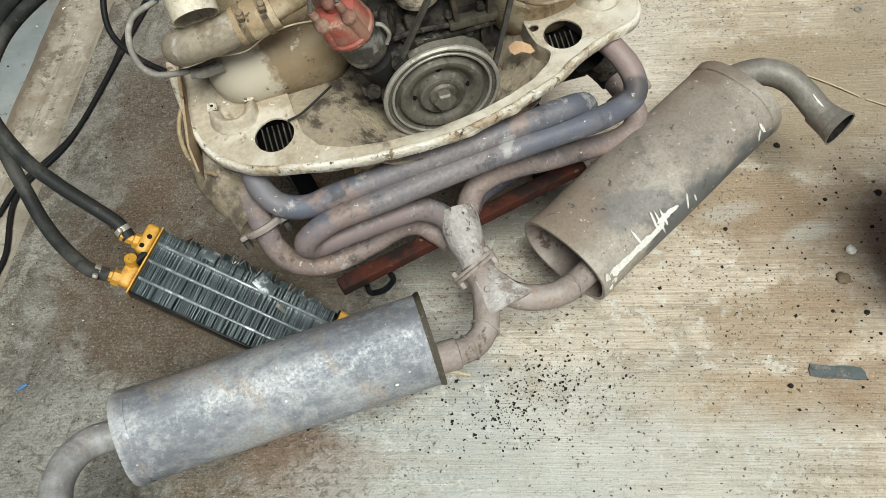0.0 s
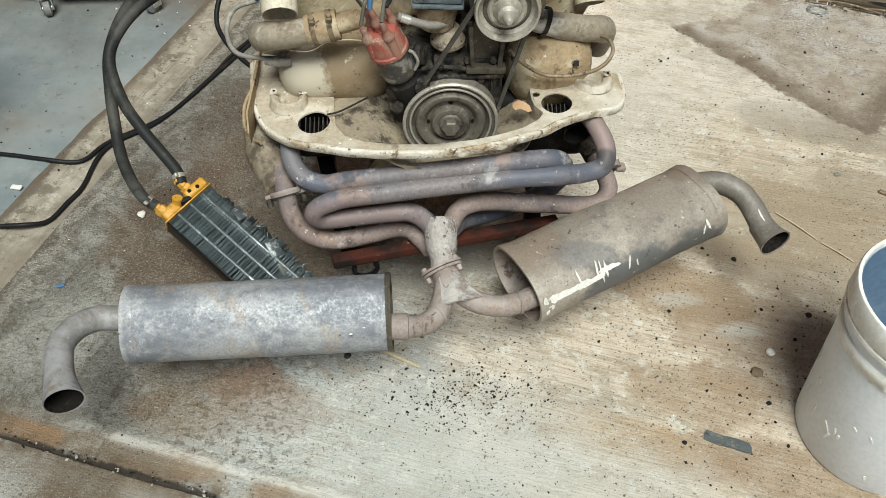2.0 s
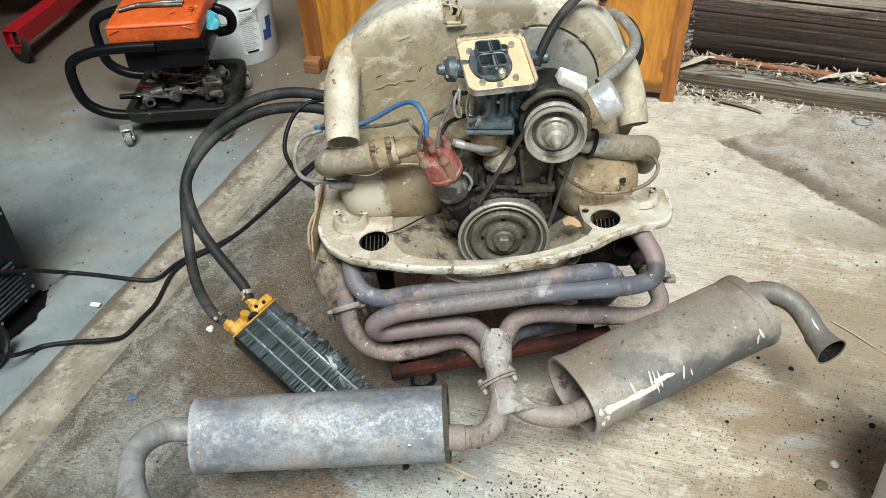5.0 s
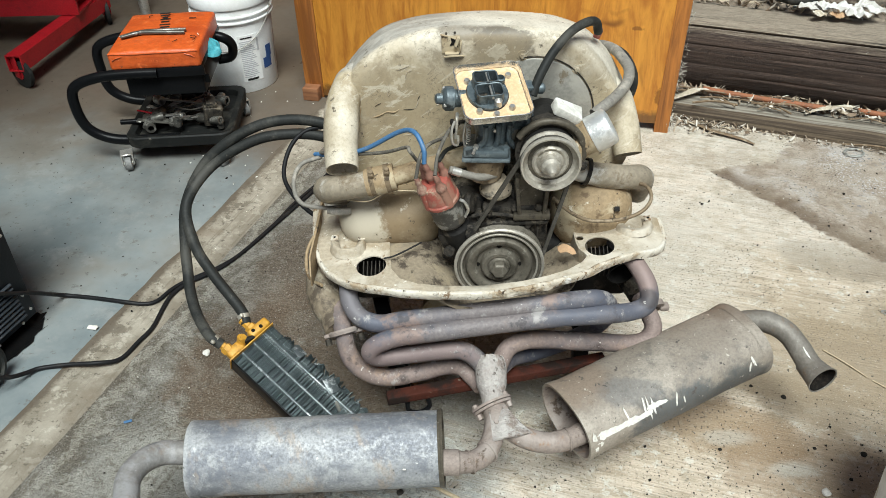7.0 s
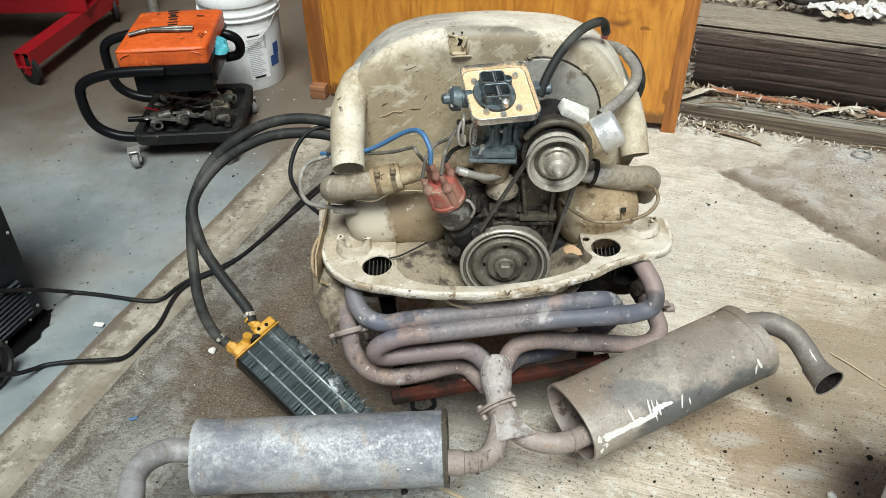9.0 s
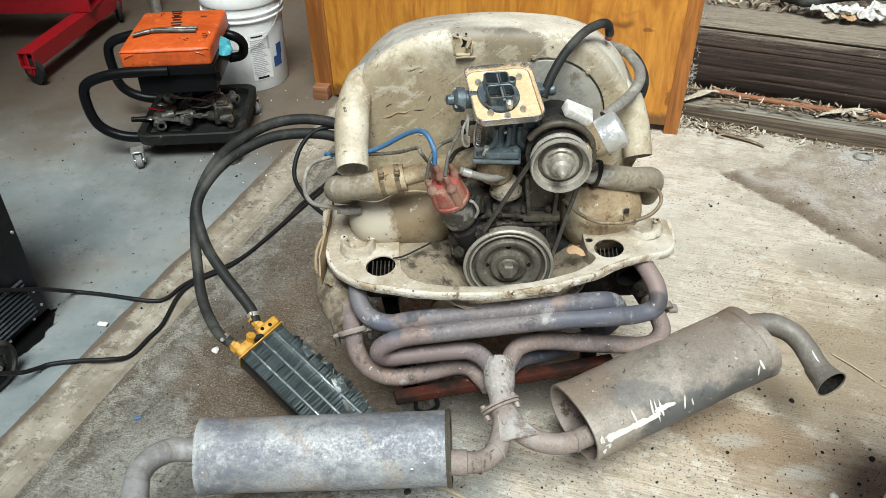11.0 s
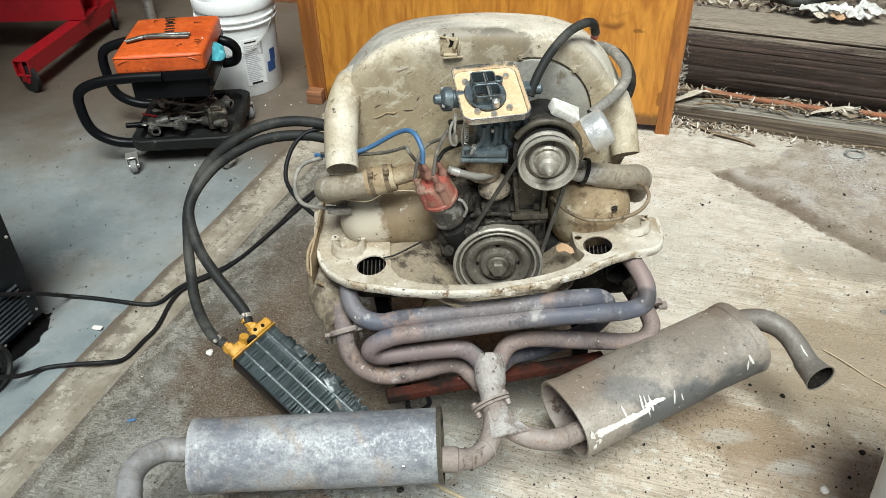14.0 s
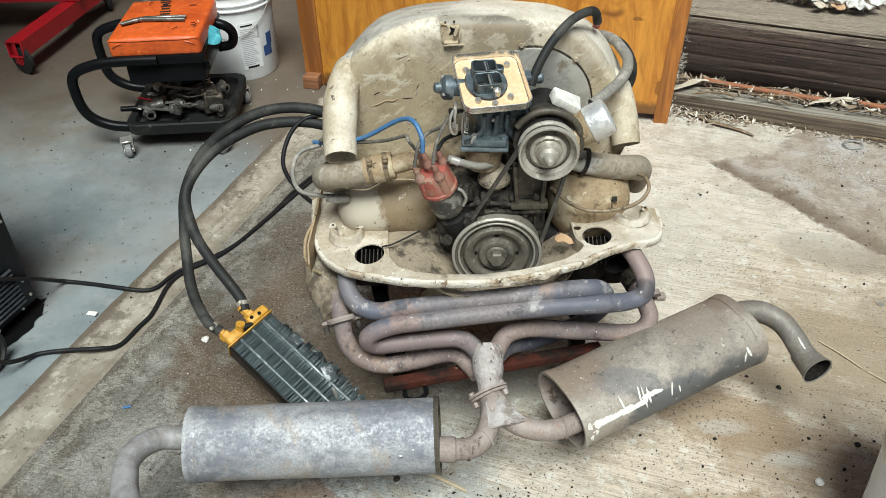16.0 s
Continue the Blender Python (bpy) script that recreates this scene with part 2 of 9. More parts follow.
def header_steel():
    """Blue-grey heat-stained steel, mauve-brown at the far bends and pink by the port."""
    k = Nodes("heat_stained_header_steel")
    fine = k.noise(170, 3)
    colour = k.mix(k.step(fine, 0.3, 0.7), (0.165, 0.146, 0.146), (0.212, 0.188, 0.186))
    layers = [(3.6, (0.108, 0.113, 0.140), 0.38, 0.58), (6, (0.25, 0.188, 0.165), 0.54, 0.64), (13, (0.085, 0.080, 0.088), 0.56, 0.66)]
    for n, (scale, over, lo, hi) in enumerate(layers):
        colour = k.mix(k.step(k.noise(scale, 7, 0.7, k.coords((1, 1, 1), 37.0 * n), 0.25), lo, hi), colour, over)
    for at, size, amount, tint in (((-0.20, -0.09, 0.262), (0.14, 0.08, 0.045), 0.85, (0.215, 0.162, 0.152)), ((0.285, 0.0, 0.385), (0.05, 0.05, 0.035), 0.65, (0.33, 0.235, 0.20)), ((0.285, -0.045, 0.352), (0.018, 0.02, 0.018), 0.8, (0.075, 0.066, 0.066)), ((-0.285, -0.03, 0.345), (0.03, 0.06, 0.04), 0.6, (0.20, 0.18, 0.18))):
        colour = k.mix(k.math("MULTIPLY", k.ball(at, size, 0.6, 24), amount), colour, tint)
    for scale, over, lo, hi in ((24, (0.33, 0.315, 0.305), 0.57, 0.68), (26, (0.105, 0.096, 0.10), 0.60, 0.70), (75, (0.58, 0.55, 0.52), 0.655, 0.68)):
        colour = k.mix(k.step(k.noise(scale, 7, 0.7, k.coords((1, 1, 1), 3.0 * scale), 0.25), lo, hi), colour, over)
    k.bsdf.inputs["Specular IOR Level"].default_value = 0.3
    return k.finish(colour, k.math("ADD", 0.52, k.math("MULTIPLY", k.noise(28), 0.16)), 0.15, fine, 0.5, 0.0015)


header_pipe = header_steel()


def muffler_steel():
    """Aluminised steel gone blotchy: pale bloom, blue-grey patches and dark scuffs."""
    k = Nodes("blotchy_aluminised_steel")
    colour = k.mix(k.step(k.noise(5, 7, 0.68, k.coords((0.7, 1.6, 1.6))), 0.42, 0.58), (0.160, 0.168, 0.192), (0.345, 0.350, 0.358))
    colour = k.mix(k.math("MULTIPLY", k.step(k.noise(16, 8, 0.78, k.coords((1, 1, 1), 25)), 0.51, 0.60), 0.5), colour, (0.44, 0.445, 0.44))
    colour = k.mix(k.math("MULTIPLY", k.step(k.noise(11, 7, 0.7, k.coords((1, 1, 1), 40), 0.15), 0.54, 0.64), 0.7), colour, (0.14, 0.148, 0.165))
    colour = k.mix(k.math("MULTIPLY", k.step(k.noise(6, 7, 0.7, k.coords((1, 2, 1), 70)), 0.50, 0.61), 0.8), colour, (0.34, 0.285, 0.235))
    colour = k.mix(k.math("MULTIPLY", k.step(k.noise(40, 6, 0.8), 0.52, 0.62), 0.25), colour, (0.50, 0.505, 0.51))
    colour = k.mix(k.math("MULTIPLY", k.step(k.noise(40, 6, 0.8, k.coords((1, 1, 1), 63)), 0.54, 0.64), 0.3), colour, (0.125, 0.13, 0.145))
    x, y, z = k.axes()
    colour = k.mix(k.math("MULTIPLY", k.step(k.math("ADD", x, k.math("MULTIPLY", k.noise(30, 5, 0.7), 0.03)), -0.545, -0.562), 0.55), colour, (0.56, 0.56, 0.55))
    colour = k.mix(k.step(k.noise(70, 3, 0.6), 0.69, 0.72), colour, (0.10, 0.095, 0.09))
    colour = k.mix(k.step(k.noise(90, 3, 0.6, k.coords((1, 1, 1), 12)), 0.71, 0.74), colour, (0.60, 0.60, 0.58))
    fine = k.noise(210, 4, 0.7)
    return k.finish(k.mix(k.math("MULTIPLY", k.step(fine, 0.42, 0.68), 0.4), colour, (0.15, 0.15, 0.15)), k.step(fine, -0.4, 1.2), 0.3, fine, 0.35, 0.0012)


def muffler_rusty():
    """The dull twin: beige dust over brown steel with a blue-black scuffed flank and rust at one end."""
    k = Nodes("dusty_brown_muffler_steel")
    colour = k.mix(k.step(k.noise(6, 7, 0.7), 0.40, 0.62), (0.270, 0.233, 0.192), (0.385, 0.342, 0.288))
    colour = k.mix(k.math("MULTIPLY", k.step(k.noise(13, 7, 0.74), 0.52, 0.66), 0.38), colour, (0.22, 0.18, 0.145))
    for at, size, amount, tint in (((0.36, -0.165, 0.17), (0.17, 0.065, 0.055), 0.9, (0.095, 0.104, 0.110)), ((0.46, -0.09, 0.16), (0.10, 0.075, 0.06), 0.85, (0.080, 0.086, 0.088)), ((0.24, -0.17, 0.23), (0.07, 0.03, 0.04), 0.6, (0.15, 0.15, 0.15)), ((0.49, 0.04, 0.23), (0.06, 0.06, 0.06), 0.6, (0.16, 0.12, 0.09)), ((0.14, -0.13, 0.22), (0.06, 0.08, 0.06), 0.5, (0.24, 0.165, 0.11))):
        colour = k.mix(k.math("MULTIPLY", k.ball(at, size), amount), colour, tint)
    scuffed = k.math("MULTIPLY", k.ball((0.38, -0.13, 0.18), (0.22, 0.13, 0.075), 0.5), k.step(k.noise(26, 8, 0.8), 0.47, 0.62))
    colour = k.mix(k.math("MULTIPLY", scuffed, 0.6), colour, (0.085, 0.088, 0.086))
    colour = k.mix(k.step(k.noise(55, 4, 0.7), 0.63, 0.68), colour, (0.085, 0.075, 0.066))
    colour = k.mix(k.step(k.noise(80, 4, 0.7, k.coords((1, 1, 1), 33)), 0.65, 0.70), colour, (0.54, 0.50, 0.43))
    fine = k.noise(200, 4, 0.7)
    return k.finish(k.mix(k.math("MULTIPLY", k.step(fine, 0.42, 0.68), 0.4), colour, (0.14, 0.115, 0.09)), 0.6, 0.15, fine, 0.4, 0.0012)


def shroud_paint():
    """Old cream paint under brown dust: paler along the crown, browner on the front face, with sooty smudges."""
    k = Nodes("dusty_scratched_cream_shroud")
    x, y, z = k.axes()
    wide = k.noise(4.5, 7, 0.68)
    colour = k.mix(k.step(wide, 0.40, 0.60), (0.40, 0.325, 0.205), (0.55, 0.475, 0.335))
    # Paler with height, towards the crown.
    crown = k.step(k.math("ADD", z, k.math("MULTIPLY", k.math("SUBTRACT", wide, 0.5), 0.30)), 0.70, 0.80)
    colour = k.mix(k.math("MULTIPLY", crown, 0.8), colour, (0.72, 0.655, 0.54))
    colour = k.mix(k.math("MULTIPLY", k.step(k.noise(9, 7, 0.74, k.coords((1, 1, 1), 15)), 0.53, 0.64), 0.75), colour, (0.275, 0.225, 0.145))
    # The pale left-duct spot makes up for weak light in the colour.
    for at, size, amount, tint in (((0.015, 0.19, 0.775), (0.06, 0.06, 0.045), 0.8, (0.10, 0.085, 0.065)), ((-0.05, 0.19, 0.80), (0.055, 0.05, 0.022), 0.7, (0.13, 0.11, 0.085)), ((0.17, 0.19, 0.73), (0.07, 0.06, 0.05), 0.5, (0.20, 0.17, 0.12)), ((-0.24, 0.19, 0.68), (0.05, 0.05, 0.07), 0.55, (0.27, 0.21, 0.13)), ((-0.05, 0.19, 0.70), (0.12, 0.05, 0.06), 0.4, (0.30, 0.25, 0.165)), ((-0.296, 0.11, 0.62), (0.07, 0.10, 0.08), 0.6, (0.70, 0.65, 0.55)), ((-0.296, 0.10, 0.535), (0.06, 0.07, 0.018), 0.7, (0.28, 0.215, 0.135)), ((0.25, 0.2, 0.60), (0.05, 0.08, 0.09), 0.5, (0.66, 0.60, 0.48))):
        colour = k.mix(k.math("MULTIPLY", k.ball(at, size, 0.95, 24), amount), colour, tint)
    # Front face a darker brown than the band round it, in ragged patches.
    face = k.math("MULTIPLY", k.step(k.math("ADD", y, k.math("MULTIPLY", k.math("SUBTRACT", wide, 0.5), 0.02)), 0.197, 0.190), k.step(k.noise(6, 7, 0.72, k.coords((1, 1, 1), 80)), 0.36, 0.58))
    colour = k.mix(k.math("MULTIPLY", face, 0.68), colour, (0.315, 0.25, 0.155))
    colour = k.mix(k.math("MULTIPLY", k.step(k.noise(22, 7, 0.75), 0.56, 0.64), 0.55), colour, (0.22, 0.175, 0.11))
    # scratches and flakes
    n = k.node("ShaderNodeMapping")
    k.put(k.coords(), n.inputs[0])
    n.inputs[2].default_value = (0, radians(38), 0)
    n2 = k.node("ShaderNodeMapping")
    k.put(n.outputs[0], n2.inputs[0])
    n2.inputs[3].default_value = (16, 30, 120)
    colour = k.mix(k.math("MULTIPLY", k.step(k.noise(1.0, 4, 0.6, n2.outputs[0]), 0.60, 0.66), 0.45), colour, (0.60, 0.54, 0.43))
    wipe = k.noise(1.0, 6, 0.7, k.coords((9, 9, 34), 0))
    colour = k.mix(k.math("MULTIPLY", k.step(wipe, 0.57, 0.62), 0.6), colour, (0.61, 0.555, 0.44))
    flake = k.step(k.noise(15, 6, 0.62, k.coords((1, 1, 1), 205)), 0.640, 0.652)
    colour = k.mix(k.math("MULTIPLY", flake, 0.4), colour, (0.60, 0.54, 0.425))
    # Shoulder streaky grey on the left half, cream on the right.
    shoulder = k.step(k.math("ADD", y, k.math("MULTIPLY", k.math("SUBTRACT", k.noise(14, 6, 0.7), 0.5), 0.02)), 0.206, 0.222)
    grey = k.mix(k.step(k.noise(1.0, 6, 0.72, k.coords((9, 40, 40), 0)), 0.42, 0.62), (0.27, 0.26, 0.235), (0.44, 0.425, 0.385))
    near = k.step(k.math("ADD", x, k.math("MULTIPLY", k.math("SUBTRACT", wide, 0.5), 0.2)), 0.02, -0.10)
    grey = k.mix(near, k.mix(k.step(wide, 0.4, 0.6), (0.50, 0.46, 0.38), (0.68, 0.635, 0.54)), grey)
    colour = k.mix(k.math("MULTIPLY", shoulder, 0.85), colour, grey)
    scrawl = k.math("MULTIPLY", k.step(k.math("ABSOLUTE", k.math("SUBTRACT", k.noise(26, 4, 0.6, None, 1.2), 0.5)), 0.010, 0.004), k.step(k.noise(5, 4, 0.6), 0.50, 0.60))
    colour = k.mix(k.math("MULTIPLY", scrawl, 0.65), colour, (0.12, 0.095, 0.065))
    colour = k.mix(k.step(k.noise(45, 5, 0.7), 0.64, 0.69), colour, (0.11, 0.088, 0.062))
    fine = k.noise(170, 4, 0.7)
    colour = k.mix(k.math("MULTIPLY", k.step(fine, 0.45, 0.7), 0.3), colour, (0.19, 0.15, 0.10))
    return k.finish(colour, 0.6, 0, k.math("ADD", fine, flake), 0.25, 0.0012)


def wood(name, light, dark, along="z", turn=0.0, stretch=14.0, knots=True, rough=0.55, contrast=(0.35, 0.66), bump=0.2, swirl=1.2, cracks=False):
    k = Nodes(name)
    axes = {"x": (1, stretch, stretch), "z": (stretch, stretch, 1)}[along]
    grain = k.noise(2.2, 7, 0.66, k.coords(axes, turn), swirl)
    colour = k.mix(k.step(grain, *contrast), light, dark)
    fine = k.noise(9, 4, 0.7, k.coords(tuple(a * 1.6 for a in axes), turn))
    colour = k.mix(k.math("MULTIPLY", k.step(fine, 0.5, 0.75), 0.45), colour, dark)
    if cracks:
        colour = k.mix(k.step(k.math("ABSOLUTE", k.math("SUBTRACT", k.noise(1.0, 3, 0.5, k.coords((0.35, 9, 9), turn), 0.05), 0.56)), 0.010, 0.004), colour, (0.008, 0.006, 0.005))
    if knots:
        colour = k.mix(k.step(k.noise(5, 3, 0.5, k.coords((1.3, 1.3, 0.8), turn), 0.5), 0.69, 0.78), colour, tuple(c * 0.5 for c in dark))
        x, y, z = k.axes()
        whorl = k.noise(3.2, 2, 0.4, k.coords((1, 1, 0.45), turn), 0.6)
        rings = k.step(k.math("ABSOLUTE", k.math("SUBTRACT", k.math("FRACT", k.math("MULTIPLY", whorl, 9.0)), 0.5)), 0.10, 0.02)
        colour = k.mix(k.math("MULTIPLY", k.math("MULTIPLY", rings, k.step(whorl, 0.54, 0.66)), 0.55), colour, dark)
        for at, size in (((0.50, 1.28, 0.36), (0.017, 0.1, 0.007)), ((0.590, 1.26, 0.13), (0.014, 0.1, 0.030)), ((0.52, 1.28, 0.57), (0.016, 0.1, 0.008)), ((0.42, 1.29, 0.50), (0.010, 0.1, 0.006)), ((-0.52, 1.52, 0.42), (0.012, 0.1, 0.008))):
            colour = k.mix(k.math("MULTIPLY", k.ball(at, size, 0.8, 60), 0.7), colour, tuple(c * 0.45 for c in dark))
        foot = k.step(k.math("ADD", z, k.math("MULTIPLY", k.math("SUBTRACT", k.noise(9, 6, 0.7), 0.5), 0.16)), 0.085, 0.045)
        colour = k.mix(k.math("MULTIPLY", foot, 0.8), colour, (0.10, 0.05, 0.022))
    return k.finish(colour, rough, 0, k.math("ADD", grain, fine), bump, 0.002)


plywood = wood("varnished_orange_plywood", (0.70, 0.315, 0.042), (0.40, 0.135, 0.016), "z", 13, 6, True, 0.42, (0.34, 0.74), 0.2, 1.8)
post_wood = wood("varnished_pine_edge", (0.50, 0.19, 0.036), (0.22, 0.078, 0.017), "z", 13, 14, False, 0.45)
board_brown = wood("dark_stained_board", (0.26, 0.115, 0.05), (0.14, 0.058, 0.026), "x", 18, 14, False, 0.6)
def sleeper():
    """An old sleeper: nearly black flanks with pale raised fibres, top silver-grey from weathering and painted-in
    light.
    """
    k = Nodes("weathered_lit_top_sleeper")
    x, y, z = k.axes()
    fibre = k.noise(2.2, 8, 0.74, k.coords((1.6, 34, 34), 22.5), 0.9)
    fine = k.noise(9, 6, 0.8, k.coords((3.0, 50, 50), 22.5), 0.5)
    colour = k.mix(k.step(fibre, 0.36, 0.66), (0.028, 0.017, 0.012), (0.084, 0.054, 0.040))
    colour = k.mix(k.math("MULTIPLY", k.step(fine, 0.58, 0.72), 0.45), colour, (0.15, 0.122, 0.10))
    # Pale top by height: weathering plus the light it catches, in the colour.
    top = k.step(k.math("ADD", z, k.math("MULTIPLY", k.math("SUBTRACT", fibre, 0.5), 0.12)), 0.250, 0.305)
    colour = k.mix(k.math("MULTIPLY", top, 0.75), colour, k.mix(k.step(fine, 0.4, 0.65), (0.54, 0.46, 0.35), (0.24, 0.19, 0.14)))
    colour = k.mix(k.step(k.noise(1.0, 3, 0.5, k.coords((0.7, 55, 55), 22.5)), 0.66, 0.70), colour, (0.010, 0.008, 0.007))
    colour = k.mix(k.step(k.noise(60, 4, 0.7), 0.70, 0.74), colour, (0.36, 0.33, 0.28))
    return k.finish(colour, 0.85, 0, k.math("ADD", fibre, fine), 1.0, 0.006)


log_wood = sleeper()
# Darker brown copy of the plank wood, with the front's shade and dirt.
plank_face = wood("shaded_brown_split_plank", (0.17, 0.13, 0.088), (0.065, 0.047, 0.032), "x", 22.5, 40, False, 0.85, (0.40, 0.60), 1.0, 0.3, True)
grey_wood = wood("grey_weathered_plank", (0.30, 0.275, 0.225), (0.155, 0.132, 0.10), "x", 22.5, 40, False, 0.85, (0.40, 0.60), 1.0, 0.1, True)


def concrete_drive():
    """Broom-finished concrete: grey to beige, with damp brown stains, rust, a dried mud patch and grit."""
    k = Nodes("broomed_driveway_concrete")
    split = k.node("ShaderNodeSeparateXYZ")
    k.tree.links.new(k.coords((1, 1, 1), 18), split.inputs[0])
    u, v = split.outputs[0], split.outputs[1]
    plain = k.node("ShaderNodeSeparateXYZ")
    k.tree.links.new(k.coords(), plain.inputs[0])
    x, y = plain.outputs[0], plain.outputs[1]
    broom = k.noise(1.0, 4, 0.65, k.coords((5, 175, 1), 18), 0.3)
    streak = k.noise(1.0, 5, 0.7, k.coords((1.6, 34, 1), 20), 0.8)
    fine = k.noise(260, 5, 0.75)
    grain = k.noise(190, 5, 0.78)
    rut = k.noise(1.0, 6, 0.7, k.coords((34, 2.4, 1), 18), 0.3)
    mid = k.noise(13, 7, 0.72)
    wide = k.noise(2.4, 6, 0.66)

    def stain(colour, mask, amount, tint):
        return k.mix(k.math("MULTIPLY", mask, amount), colour, tint)

    def blot(cx, cy, rx, ry, soft=0.38, rag=0.9, turn=0.0):
        c, s = math.cos(radians(turn)), math.sin(radians(turn))
        px, py = k.math("SUBTRACT", x, cx), k.math("SUBTRACT", y, cy)
        dx = k.math("DIVIDE", k.math("ADD", k.math("MULTIPLY", px, c), k.math("MULTIPLY", py, s)), rx)
        dy = k.math("DIVIDE", k.math("SUBTRACT", k.math("MULTIPLY", py, c), k.math("MULTIPLY", px, s)), ry)
        far = k.math("SQRT", k.math("ADD", k.math("MULTIPLY", dx, dx), k.math("MULTIPLY", dy, dy)))
        far = k.math("ADD", far, k.math("MULTIPLY", k.math("SUBTRACT", mid, 0.5), rag * 2.0))
        far = k.math("ADD", far, k.math("MULTIPLY", k.math("SUBTRACT", grain, 0.5), 0.45))
        return k.step(far, 1.0 + soft / 2, 1.0 - soft / 2)

    sandy = k.mix(k.step(wide, 0.36, 0.66), (0.485, 0.398, 0.292), (0.62, 0.525, 0.415))
    grey = k.mix(k.step(wide, 0.36, 0.66), (0.280, 0.297, 0.287), (0.420, 0.440, 0.428))
    drift = k.math("ADD", x, k.math("MULTIPLY", k.math("SUBTRACT", wide, 0.5), 1.6))
    colour = k.mix(k.step(drift, -0.25, 0.45), grey, sandy)
    colour = stain(colour, k.step(broom, 0.46, 0.66), 0.55, (0.29, 0.255, 0.19))
    colour = stain(colour, k.step(streak, 0.52, 0.64), 0.65, (0.29, 0.235, 0.16))
    smudge = k.noise(1.0, 6, 0.7, k.coords((9, 26, 1), 18), 0.6)
    colour = stain(colour, k.step(smudge, 0.53, 0.62), 0.5, (0.29, 0.225, 0.145))
    colour = stain(colour, k.step(smudge, 0.44, 0.36), 0.4, (0.64, 0.60, 0.52))
    colour = stain(colour, k.step(mid, 0.52, 0.64), 0.6, (0.32, 0.27, 0.19))
    colour = stain(colour, k.step(k.noise(30, 6, 0.75), 0.54, 0.62), 0.6, (0.66, 0.655, 0.59))
    # The rough grey apron beside the garage, its aggregate showing.
    apron = k.step(k.math("ADD", u, k.math("MULTIPLY", k.math("SUBTRACT", wide, 0.5), 0.8)), -0.28, -0.46)
    stone = k.mix(k.step(grain, 0.40, 0.60), (0.080, 0.071, 0.055), (0.265, 0.257, 0.225))
    stone = stain(stone, k.step(rut, 0.50, 0.64), 0.5, (0.115, 0.098, 0.070))
    stone = stain(stone, k.step(mid, 0.50, 0.62), 0.6, (0.37, 0.355, 0.305))
    stone = stain(stone, k.step(wide, 0.52, 0.62), 0.5, (0.13, 0.10, 0.066))
    colour = stain(colour, apron, 0.92, stone)
    colour = stain(colour, k.step(k.math("ADD", u, k.math("MULTIPLY", k.math("SUBTRACT", mid, 0.5), 0.12)), -0.785, -0.86), 0.7, (0.095, 0.074, 0.05))
    ledge = k.math("ADD", u, k.math("MULTIPLY", k.math("SUBTRACT", k.noise(8, 6, 0.7), 0.5), 0.16))
    colour = stain(colour, k.math("MULTIPLY", k.step(ledge, -0.838, -0.846), k.step(ledge, -0.872, -0.862)), 0.8, (0.30, 0.285, 0.235))
